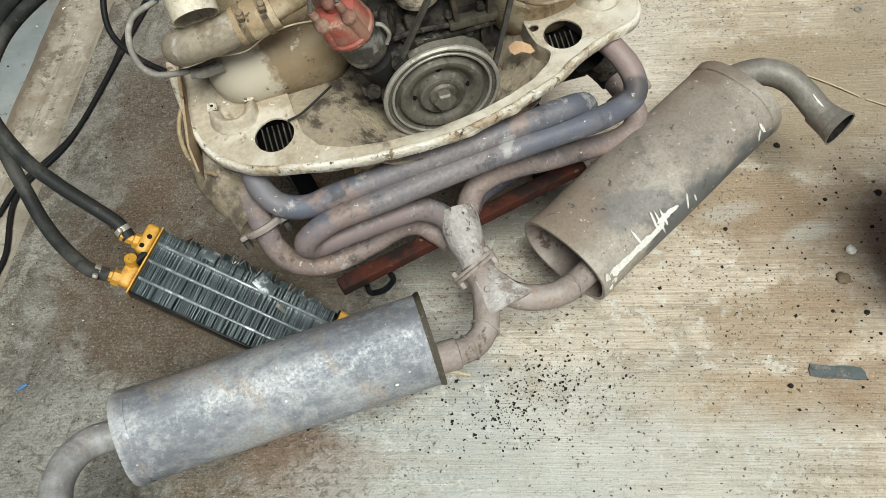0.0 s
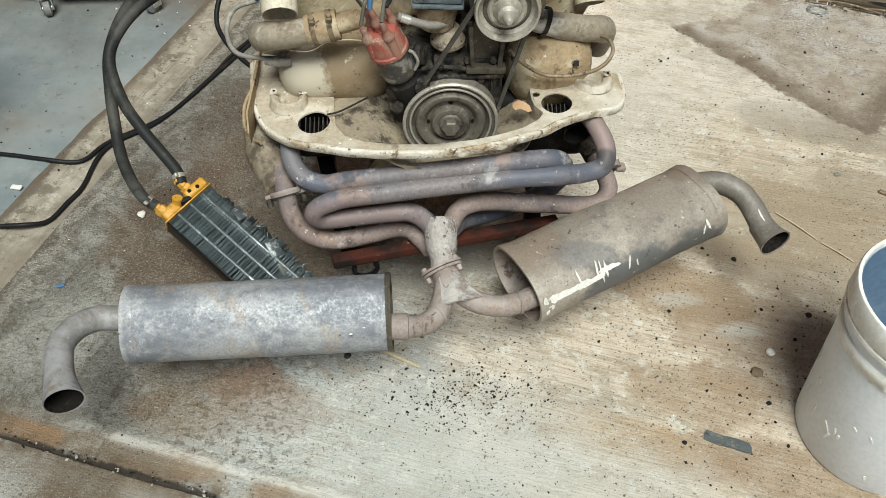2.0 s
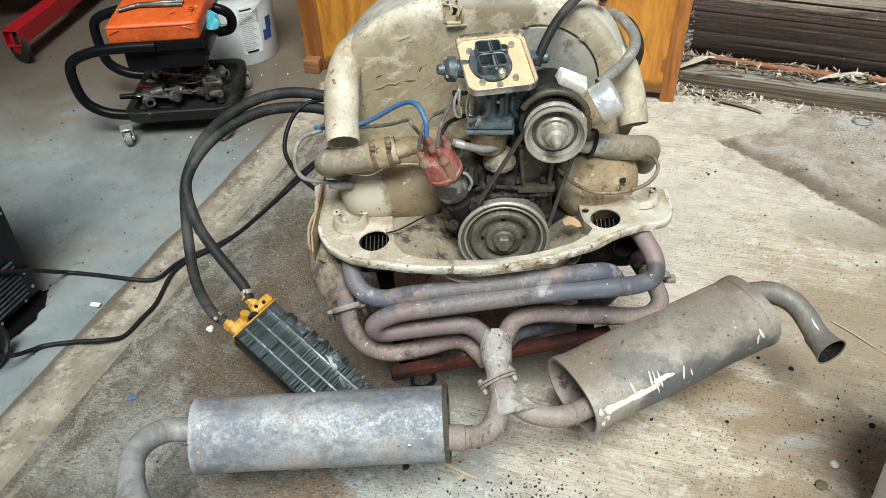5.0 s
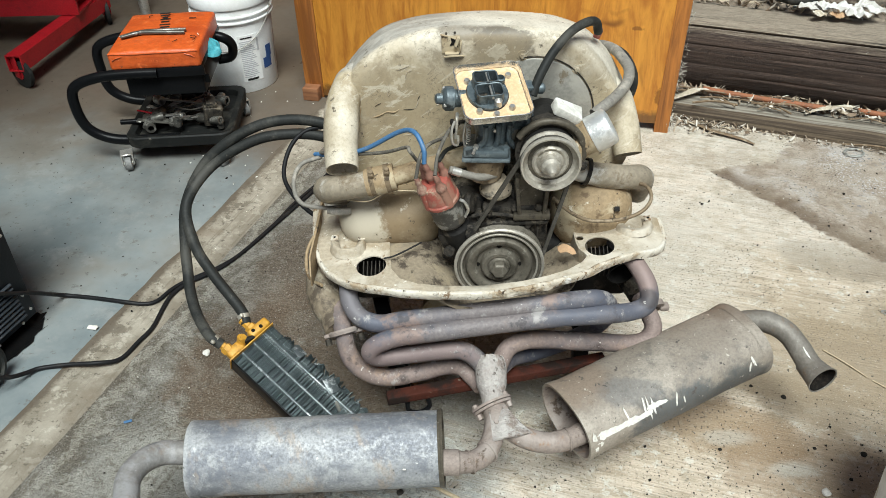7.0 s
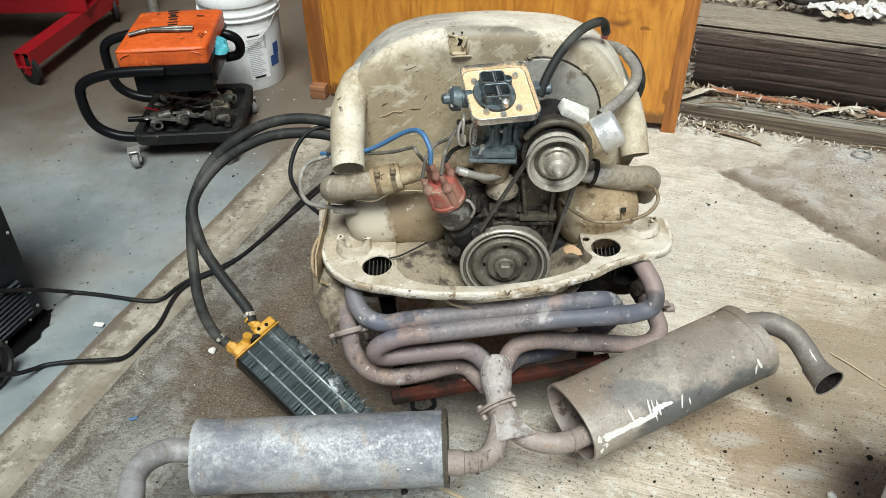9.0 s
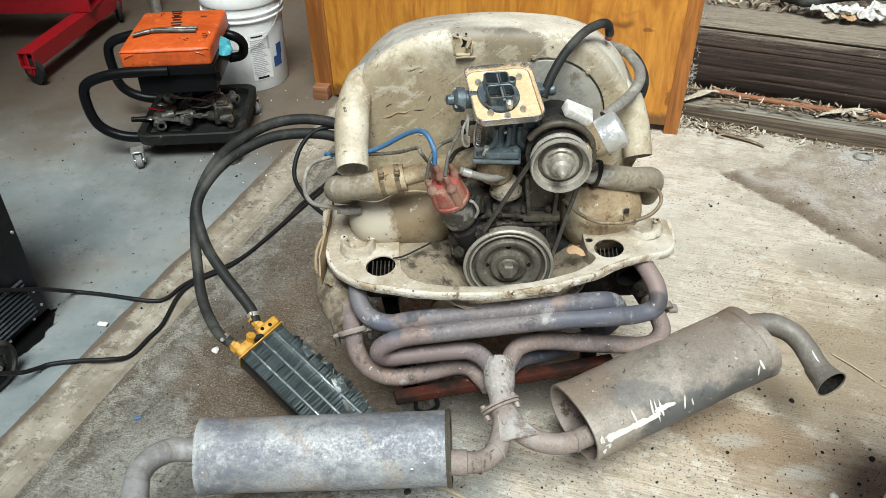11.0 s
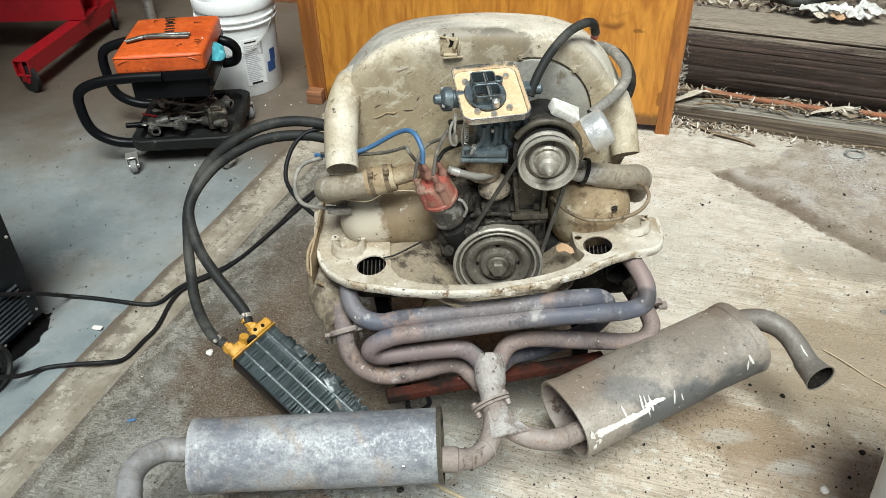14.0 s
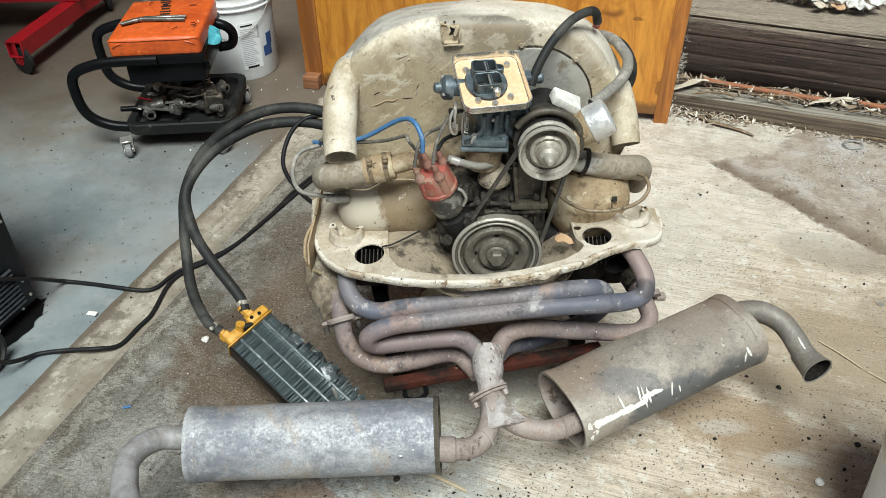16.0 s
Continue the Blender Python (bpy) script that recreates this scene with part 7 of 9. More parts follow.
for x, y in ((0.018, -0.014), (0.036, -0.010)):
    # Tank holes are black discs, their dark put into the colour.
    part("hole", lathe([(0, 0.0), (0.0042, 0.0), (0.0042, 0.0012), (0, 0.0012)], MO @ pose(x, y, 0.0045), 12), soot_and_shade, upper_tank)
part("bracket", block((0.024, 0.010, 0.022), MO @ pose(0.0, -0.006, -0.006, 10, 0, 20), 0.003), dark_iron, cooler, "grimy steel bracket between the tanks")
bm = block((0.040, 0.024, 0.024), MO @ pose(-0.034, -0.012, -0.014), 0.006, 3)
lathe([(0, 0), (0.010, 0), (0.010, 0.02), (0, 0.02)], MO @ aim((-0.016, -0.014, -0.012), (0.4, -0.3, 1)), 14, bm)
part("tank", bm, yellow_paint, cooler, "chipped yellow tank block")
for x in (-0.044, 0.024):
    part("fitting", lathe([(0, 0), (0.013, 0), (0.013, 0.012), (0.009, 0.014), (0.009, 0.034), (0, 0.034)], MO @ aim((x, -0.020, -0.012), (-0.1, -1, 0.15)), 6), yellow_paint, cooler, "yellow hex hose fitting")
part("tank", block((0.046, 0.020, 0.026), MO @ pose(0.040, 0.332, -0.016), 0.005, 3), yellow_paint, cooler, "chipped yellow end block")
part("stud", lathe([(0, 0), (0.004, 0), (0.004, 0.026), (0.003, 0.028), (0, 0.028)], MO @ pose(0.020, 0.238, -0.002, 25, 0, 0), 10), bare_steel, cooler, "bright threaded stud")
part("foil_scrap", block((0.02, 0.030, 0.004), MO @ pose(0.052, 0.088, 0.002, 6, 12, 10), 0.001), tube_metal, cooler)
part("foil_scrap", block((0.026, 0.034, 0.003), MO @ pose(0.045, 0.190, 0.003, -5, 8, 20), 0.001), tube_metal, cooler)

hose_label = "thick black rubber oil hose looping from cooler to engine"
h1 = [MO @ Vector((-0.046, -0.040, -0.010)), (-0.606, 0.022, 0.212), (-0.640, 0.070, 0.224), (-0.664, 0.120, 0.242), (-0.678, 0.168, 0.270), (-0.685, 0.215, 0.324), (-0.679, 0.265, 0.394), (-0.627, 0.31, 0.472), (-0.533, 0.33, 0.532), (-0.446, 0.34, 0.550), (-0.36, 0.34, 0.537), (-0.30, 0.33, 0.50)]
h2 = [MO @ Vector((0.022, -0.040, -0.010)), (-0.549, 0.086, 0.224), (-0.580, 0.115, 0.250), (-0.615, 0.142, 0.288), (-0.652, 0.180, 0.336), (-0.671, 0.238, 0.402), (-0.620, 0.30, 0.460), (-0.524, 0.325, 0.508), (-0.437, 0.335, 0.518), (-0.36, 0.335, 0.506), (-0.29, 0.32, 0.47)]
for pts in (h1, h2):
    hose = empty("oil_hose", pts[1], hose_label, "hose", "oil hoses")
    part("hose", tube(pts, 0.0118, 14, 8), rubber, hose)
    a, b = Vector(pts[0]), Vector(pts[1])
    at = a.lerp(b, 0.55)
    bm = lathe([(0.0118, -0.0045), (0.0132, -0.0045), (0.0132, 0.0045), (0.0118, 0.0045)], aim(at, b - a), 18)
    block((0.007, 0.012, 0.009), aim(at, b - a) @ pose(0, -0.015, 0), 0.002, 1, bm)
    part("hose_clamp", bm, pulley_steel, hose, "steel worm-drive clamp")


# ---- pails ----
def pail(name, at, outside, inner, rim_mat, label, banded=False):
    x, y, z0 = at
    thing = empty(name, at, label, "bucket", "plastic pails")
    m = Matrix.Translation(at)
    bm = lathe([(0, 0.004), (0.126, 0.004), (0.130, 0.0), (0.1325, 0.004), (0.1405, 0.225), (0.141, 0.23), (0.1455, 0.335), (0.1455, 0.36)], m, 56)
    part("body", bm, outside, thing)
    bm = lathe([(0.1455, 0.36), (0.1415, 0.36), (0.1370, 0.23), (0.1285, 0.012), (0, 0.012)], m, 56)
    part("inside", bm, inner, thing, "dark smooth inside")
    bm = lathe([(0.1455, 0.325), (0.150, 0.325), (0.1515, 0.329), (0.1510, 0.366), (0.1490, 0.370), (0.1440, 0.370), (0.1425, 0.366), (0.1425, 0.352)], m, 56)
    part("rim", bm, rim_mat, thing, "thick moulded rim")
    if banded:
        ring = []
        for i in range(112):
            a = 2 * math.pi * i / 112
            o = 0.0006 * (i % 2) + 0.0008 * noise.noise(Vector((i * 0.4, 0, 0)))
            low = 0.262 + 0.004 * noise.noise(Vector((i * 0.7, 3, 0)))
            ring.append([m @ Vector((r * math.cos(a), r * math.sin(a), h)) for r, h in ((0.1415, low), (0.1450 + o, low + 0.002), (0.1462 + o, 0.288), (0.1425, 0.291))])
        ring.append(ring[0])
        part("band", loft(ring, False, False, False), rim_mat, thing, "pale scraped band below the rim", 60)
        bm = lathe([(0.1430, 0.312), (0.1512, 0.313), (0.1520, 0.317), (0.1512, 0.322), (0.1460, 0.326)], m, 56)
        part("rib", bm, rim_mat, thing)
        return thing, m
    for h in (0.275, 0.295):
        bm = lathe([(0.142, h - 0.004), (0.1505, h - 0.003), (0.1515, h), (0.1505, h + 0.003), (0.143, h + 0.004)], m, 56)
        part("rib", bm, rim_mat, thing)
    return thing, m


near_pail, _ = pail("pail", (0.768, -0.414, 0.0), grey_plastic, dark_blue, pail_rim, "dusty grey plastic pail with a mud-streaked rim, standing open", True)
GR = random.Random(12)
for i in range(16):
    a, h = GR.uniform(150, 290), GR.uniform(0.03, 0.2)
    r = 0.1328 + 0.008 * h / 0.225
    c, s = math.cos(radians(a)), math.sin(radians(a))
    bm = block((GR.uniform(0.003, 0.006), 0.0012, GR.uniform(0.008, 0.022)), Matrix.Translation((0.768 + r * c, -0.414 + r * s, h)) @ aim((0, 0, 0), (0, 0, 1), (-s, c, 0)) @ pose(0, 0, 0, 0, GR.uniform(-50, 50), 0), 0.0005, 1)
    part("scuff", bm, white_paint, near_pail)
far_pail, _ = pail("pail", (-0.915, 1.715, 0.02), white_plastic, white_plastic, white_plastic, "white plastic pail with a printed label on the garage floor")


def curved(thing, name, mat, a0, a1, h0, h1, r0=0.1328, lift=0.0012, at=(-0.915, 1.715, 0.02)):
    """A patch of print laid round the pail."""
    rings = []
    for i in range(9):
        a = radians(a0 + (a1 - a0) * i / 8)
        rows = [(h0, lift - 0.001), (h0, lift), (h1, lift), (h1, lift - 0.001)]
        rings.append([Vector((at[0] + (r0 + 0.0355 * h + o) * math.cos(a), at[1] + (r0 + 0.0355 * h + o) * math.sin(a), at[2] + h)) for h, o in rows])
    return part(name, loft(rings), mat, thing)


curved(far_pail, "label", label_white, -74, -42, 0.045, 0.225)
for i in range(20):
    h = 0.064 + i * 0.0072
    curved(far_pail, "print_bar", print_grey, -72, -72 + (17 + (i * 7) % 9), h, h + 0.0028, lift=0.0022)
curved(far_pail, "print_bar", print_black, -68, -50, 0.050, 0.058, lift=0.0022)
curved(far_pail, "print_bar", print_black, -70, -52, 0.213, 0.218, lift=0.0022)
curved(far_pail, "print_shape", print_blue, -37, -20, 0.080, 0.120)
curved(far_pail, "print_shape", print_blue, -30, -18, 0.120, 0.165)
curved(far_pail, "print_bar", print_grey, -46, -43, 0.16, 0.21, lift=0.0022)
part("bail", tube([(-0.915 + 0.150 * math.cos(a), 1.715 + 0.150 * math.sin(a), 0.33 - 0.15 * math.sin((a - radians(-175)) / radians(170) * math.pi) * 0.9) for a in (radians(-175 + 17 * i) for i in range(11))], 0.002, 8, 4), bare_steel, far_pail, "thin wire handle")


# ---- caster, built once ----
def caster(m, size=0.03):
    thing = []
    bm = lathe([(0, -0.011), (size * 0.8, -0.011), (size, -0.008), (size, 0.008), (size * 0.8, 0.011), (0, 0.011)], m @ aim((0, 0, size), (1, 0, 0)), 24)
    hub = lathe([(0, -0.014), (size * 0.35, -0.014), (size * 0.35, 0.014), (0, 0.014)], m @ aim((0, 0, size), (1, 0, 0)), 14)
    fork = block((0.004, 0.030, size * 1.6), m @ pose(-0.017, 0.006, size * 1.6), 0.001)
    block((0.004, 0.030, size * 1.6), m @ pose(0.017, 0.006, size * 1.6), 0.001, 1, fork)
    block((0.040, 0.042, 0.006), m @ pose(0, 0.012, size * 2.35), 0.002, 1, fork)
    return bm, hub, fork


def casters(thing, places, wheel_mat, fork_mat, size=0.03):
    for x, y, z, turn in places:
        wheel, hub, fork = caster(pose(x, y, z, 0, 0, turn), size)
        f = part("caster", fork, fork_mat, thing, "swivel caster fork")
        part("wheel", wheel, wheel_mat, f)
        part("hub", hub, fork_mat, f)


# ---- rolling mechanic's seat ----
wheel_grey = surface("grey_caster_rubber", (0.16, 0.16, 0.155), [(30, (0.28, 0.27, 0.25), 0.5, 0.66)], 0.6, 0, 160, 0.2)
S = pose(-1.0, 1.245, 0.02, 0, 0, 4)
seat = empty("rolling_seat", S.translation, "orange padded rolling mechanic's seat with black tube frame and tool trays", "rolling seat")
b = block((0.280, 0.330, 0.060), (0, 0, 0), 0.013, 4)
bmesh.ops.subdivide_edges(b, edges=b.edges[:], cuts=3, use_grid_fill=True)
for v in b.verts:
    v.co.z += 0.010 * (1 - (v.co.x / 0.15) ** 2) * (1 - (v.co.y / 0.178) ** 2) * (1 if v.co.z > 0 else 0) + 0.0022 * noise.noise(v.co * 24) - 0.0035 * max(0.0, 1 - abs(v.co.y + 0.04 + 0.03 * math.sin(v.co.x * 16)) / 0.012) * (1 if v.co.z > 0 else 0)
bmesh.ops.transform(b, matrix=S @ pose(-0.022, 0.040, 0.340), verts=b.verts)
pad = part("cushion", b, orange_vinyl, seat, "creased orange vinyl cushion", 60)
SC = random.Random(8)
for i in range(4):
    x, y, a = SC.uniform(-0.13, 0.10), SC.uniform(-0.10, 0.17), SC.uniform(0, 180)
    part("scuff", tube([S @ Vector((x, y, 0.3795)), S @ Vector((x + 0.012 * math.cos(a), y + 0.012 * math.sin(a), 0.3805)), S @ Vector((x + 0.02 * math.cos(a + 0.4), y + 0.02 * math.sin(a + 0.4), 0.3795))], 0.0012, 5, 3), dark_iron, pad)
for i, (y, w) in enumerate(((0.172, 0.034), (0.152, 0.030), (0.134, 0.018), (0.118, 0.032), (0.096, 0.026), (0.070, 0.034), (0.048, 0.030), (0.026, 0.034))):
    part("print_bar", block((w, 0.011 - 0.003 * (i % 2), 0.0012), S @ pose(-0.040 + 0.004 * i, y, 0.3802, 0, 0, 6), 0.0003, 1), print_black, pad)
part("print_bar", block((0.022, 0.005, 0.0012), S @ pose(0.060, 0.120, 0.3795), 0.0003, 1), print_black, pad)
for x, y, turn in ((0.094, -0.045, 35), (0.104, -0.020, 110), (0.098, -0.060, 80)):
    part("tear", block((0.022, 0.003, 0.0012), S @ pose(x - 0.022 + 0.02, y, 0.3772, 0, 6, turn), 0.0004, 1), label_white if turn > 90 else dark_iron, pad, "small tear in the vinyl")
for px, sx in ((-0.148, -1), (0.104, 1)):
    part("crease", tube([S @ Vector((px, -0.1262, 0.345)), S @ Vector((px - sx * 0.010, -0.1268, 0.352)), S @ Vector((px - sx * 0.030, -0.1262, 0.358))], 0.0016, 6, 3), orange_vinyl, pad)
part("piping", tube([S @ Vector(p) for p in ((-0.158, -0.1235, 0.366), (-0.09, -0.1248, 0.3635), (-0.02, -0.1252, 0.3645), (0.06, -0.1248, 0.3635), (0.114, -0.1235, 0.366))], 0.0022, 8, 4), orange_vinyl, pad, "stitched front seam")
bm = block((0.272, 0.345, 0.020), S @ pose(-0.020, 0.05, 0.305), 0.004)
block((0.245, 0.31, 0.085), S @ pose(-0.008, 0.045, 0.256), 0.01, 2, bm)
block((0.285, 0.012, 0.030), S @ pose(-0.018, -0.120, 0.298), 0.004, 2, bm)
part("seat_tray", bm, black_steel, seat, "black steel tray under the cushion")
part("tray_lip", block((0.24, 0.006, 0.030), S @ pose(0.01, -0.098, 0.262), 0.003), black_steel, seat)
for y, dz, reach in ((-0.125, 0.0, -0.322), (0.16, 0.015, -0.318)):
    pts = [(-0.02, y, 0.300 + dz), (-0.13, y, 0.300 + dz), (-0.22, y, 0.292 + dz), (-0.29, y, 0.262 + dz), (reach + 0.02, y, 0.195), (-0.285, y, 0.125), (-0.23, y, 0.085), (-0.15, y, 0.072), (0.0, y, 0.070)]
    part("frame_tube", tube([S @ Vector(p) for p in pts], 0.0165, 14, 6), black_steel, seat, "black bent tube of the frame")
    if y < 0:
        continue
    pts = [(0.02, y, 0.300), (0.10, y, 0.300), (0.145, y, 0.285), (0.158, y + 0.02, 0.25), (0.145, y + 0.03, 0.21), (0.10, y + 0.03, 0.20)]
    part("frame_tube", tube([S @ Vector(p) for p in pts], 0.0165, 14, 6), black_steel, seat)


def seat_rect(w, h, r, z, n=5):
    out = []
    for cx, cy, a0 in ((w - r, h - r, 0), (r - w, h - r, 90), (r - w, r - h, 180), (w - r, r - h, 270)):
        out += [S @ Vector((0.005 + cx + r * math.cos(radians(a0 + 90 * i / n)), 0.02 + cy + r * math.sin(radians(a0 + 90 * i / n)), z)) for i in range(n + 1)]
    return out


rings = [seat_rect(0.165, 0.175, 0.04, 0.055), seat_rect(0.172, 0.182, 0.045, 0.060), seat_rect(0.174, 0.184, 0.045, 0.092), seat_rect(0.170, 0.180, 0.045, 0.096), seat_rect(0.150, 0.160, 0.035, 0.090), seat_rect(0.145, 0.155, 0.03, 0.070)]
part("lower_tray", loft(rings), surface("dusty_black_plastic_tray", (0.009, 0.0095, 0.009), [(8, (0.036, 0.034, 0.028), 0.50, 0.66), (40, (0.10, 0.09, 0.075), 0.63, 0.71)], 0.6, 0, 160, 0.3, spec=0.2), seat, "dusty black moulded tool tray")
casters(seat, [(-1.148, 1.042, 0.02, 20), (-0.845, 1.060, 0.02, -30), (-1.16, 1.40, 0.02, 10), (-0.845, 1.41, 0.02, 40)], wheel_grey, bare_steel, 0.024)
part("rag", sheet(circle(0, 0, 0.036, 0.040, 22), [], lambda x, y: 0.010 * math.sin(70 * x + 20 * y) + 0.008 * math.cos(85 * y) + 0.008 * noise.noise(Vector((x * 60, y * 60, 2))), 0.003, 0.006, S @ pose(0.126, 0.02, 0.318, 20, 66, 0)), teal_cloth, seat, "crumpled teal rag")


# ---- tools on and in the seat ----
def wrench(length):
    bm = block((length, 0.012, 0.005), (0, 0, 0), 0.002)
    lathe([(0.006, -0.004), (0.012, -0.004), (0.012, 0.004), (0.006, 0.004)], pose(length / 2, 0, 0), 14, bm)
    block((0.02, 0.022, 0.006), (-length / 2, 0, 0), 0.003, 1, bm)
    return bm


TR = random.Random(21)
tool_dark = surface("greasy_tool_steel", (0.11, 0.105, 0.092), [(30, (0.30, 0.29, 0.26), 0.50, 0.62), (20, (0.03, 0.03, 0.028), 0.55, 0.65)], 0.4, 0.6, 160, 0.2)
for i in range(16):
    bm = wrench(TR.uniform(0.09, 0.16))
    bmesh.ops.transform(bm, matrix=S @ pose(TR.uniform(-0.09, 0.05), TR.uniform(-0.10, 0.06), 0.078 + 0.0028 * i, TR.uniform(-10, 10), TR.uniform(-6, 6), TR.uniform(-40, 40)), verts=bm.verts)
    solo("wrench", bm, tool_dark if i % 3 else bare_steel, "greasy steel wrench lying in the tool tray", "wrench", "tools in the tray")
for i in range(20):
    r, h = TR.uniform(0.010, 0.017), TR.uniform(0.03, 0.055)
    m = S @ pose(TR.uniform(-0.12, 0.13), TR.uniform(-0.11, 0.12), 0.082 + r + TR.uniform(0, 0.02), TR.choice((0, 90, 80)), TR.uniform(-20, 20), TR.uniform(0, 180))
    bm = lathe([(r * 0.6, h * 0.4), (r * 0.6, h / 2), (r, h / 2), (r, -h / 4), (r * 0.8, -h / 2), (0, -h / 2)], m, 16)
    solo("socket", bm, tool_dark if i % 4 else bare_steel, "greasy steel socket lying in the tool tray", "socket", "tools in the tray")
bm = block((0.060, 0.045, 0.07), S @ pose(0.105, -0.06, 0.118, 12, 8, 20), 0.006, 2)
block((0.035, 0.05, 0.02), S @ pose(0.105, -0.06, 0.16, 12, 8, 20), 0.004, 2, bm)
solo("metal_canister", bm, grimy, "grey-brown grimy metal part standing in the tool tray", "engine part")
solo("screwdriver", tube([S @ Vector(p) for p in ((-0.20, -0.06, 0.105), (-0.14, -0.055, 0.103), (-0.12, -0.054, 0.102), (-0.02, -0.05, 0.098))], [0.009, 0.010, 0.004, 0.003], 10, 4), black_steel, "black-handled screwdriver lying across the tool tray", "screwdriver")
solo("red_tool", tube([S @ Vector(p) for p in ((-0.15, -0.02, 0.125), (-0.11, -0.03, 0.120), (-0.06, -0.045, 0.112))], [0.003, 0.003, 0.002], 8, 4), red_enamel, "thin red plastic tube in the tool tray", "tube")
solo("red_box", block((0.05, 0.035, 0.03), S @ pose(0.03, 0.10, 0.15, 10, 0, 25), 0.004), red_enamel, "small red box among the tools", "box")
solo("wire", tube([S @ Vector(p) for p in ((-0.02, -0.02, 0.13), (0.03, -0.035, 0.125), (0.075, -0.03, 0.135), (0.09, 0.0, 0.15), (0.085, 0.03, 0.16))], 0.0025, 8, 6), grey_hose, "loose grey wire lying on the tools", "wire")
bm = tube([S @ pose(-0.045, -0.035, -0.002) @ Vector(p) for p in ((-0.09, 0.000, 0.386), (-0.05, 0.018, 0.389), (-0.02, 0.030, 0.389), (0.05, 0.040, 0.388), (0.105, 0.042, 0.386))], [0.004, 0.006, 0.008, 0.006, 0.006], 10, 5)
tube([S @ pose(-0.045, -0.035, -0.002) @ Vector(p) for p in ((-0.095, 0.006, 0.386), (-0.05, 0.024, 0.389), (-0.015, 0.026, 0.389), (0.05, 0.020, 0.388), (0.105, 0.020, 0.386))], [0.004, 0.006, 0.008, 0.006, 0.006], 10, 5, bm=bm)
solo("pliers", bm, tool_dark, "dark steel pliers lying on the orange cushion", "pliers")

# ---- red engine stand ----
stand = empty("engine_stand", (-1.75, 2.0, 0.02), "red enamelled steel engine stand on casters", "engine stand")


def beam(a, b, w, h):
    a, b = Vector(a), Vector(b)
    m = aim(a.lerp(b, 0.5), b - a, (0, 0, 1))
    half = (b - a).length / 2
    sec = [(h / 2, w / 2), (-h / 2, w / 2), (-h / 2, -w / 2), (h / 2, -w / 2)]
    rings = [[m @ Vector((x * f, y * f, z)) for x, y in sec] for z, f in ((-half + 0.05, 0.86), (-half, 0.86), (-half, 1.0), (half, 1.0), (half, 0.86), (half - 0.05, 0.86))]
    return loft(rings)


part("leg", beam((-1.768, 1.668, 0.125), (-1.668, 2.36, 0.125), 0.064, 0.064), red_enamel, stand, "square red tube leg with an open end", 20)
part("cross_beam", beam((-2.6, 2.16, 0.215), (-1.66, 2.16, 0.215), 0.16, 0.11), red_enamel, stand, "wide red cross beam", 20)
part("leg", beam((-2.55, 1.735, 0.120), (-2.55, 2.36, 0.120), 0.075, 0.075), red_enamel, stand, "", 20)
for x, y in ((-1.785, 1.93), (-1.765, 2.05)):
    part("bolt", hexbolt((x + 0.045, y, 0.135), (1, -0.3, 0.1), 0.009, 0.008), bare_steel, stand)
casters(stand, [(-1.762, 1.69, 0.02, 60), (-1.66, 2.345, 0.02, 30), (-2.55, 1.78, 0.02, 20), (-2.55, 2.34, 0.02, 20)], rubber, red_enamel, 0.056)
solo("grey_post", lathe([(0.022, 0), (0.022, 1.6), (0, 1.6)], Matrix.Translation((-1.52, 2.44, 0.02)), 18), bare_steel, "grey round steel post standing on the garage floor", "post")

# ---- black machine on wheels ----
box = empty("black_machine", (-1.25, 0.15, 0.02), "black sheet-metal machine on wheels with a slatted vent", "machine")
c = BUILD.inverted() @ Vector((-1.139, 0.297, 0.0))
bm = block((0.34, 0.46, 0.66), BUILD @ pose(c.x - 0.17, c.y - 0.23, 0.05 + 0.33), 0.006)
cabinet_black = surface("blue_black_cabinet_paint", (0.008, 0.0105, 0.014), [(10, (0.018, 0.022, 0.028), 0.52, 0.70), (60, (0.05, 0.055, 0.06), 0.68, 0.74)], 0.4, 0.0, 150, 0.1, spec=0.14)
# Slats paler than the cabinet: the lit sheen is in their colour.
slat_grey = surface("sheen_blue_grey_vent_slat", (0.030, 0.037, 0.044), [(20, (0.075, 0.085, 0.095), 0.5, 0.66)], 0.45, 0.0, 150, 0.1, spec=0.4)
part("cabinet", bm, cabinet_black, box)
for i in range(9):
    part("vent_slat", block((0.008, 0.205 - 0.004 * i, 0.0065), BUILD @ pose(c.x + 0.002, c.y - 0.135 + 0.001 * i, 0.072 + i * 0.0125, 0, 40, 0), 0.0015, 1), slat_grey, box)
for y, z in ((-0.014, 0.296), (-0.022, 0.124), (-0.015, 0.076), (-0.050, 0.057), (-0.132, 0.055)):
    part("screw", lathe([(0, 0), (0.0042, 0), (0.0036, 0.003), (0, 0.004)], aim(BUILD @ Vector((c.x, c.y + y, z)), BUILD.to_3x3() @ Vector((1, 0, 0))), 10), bare_steel, box)
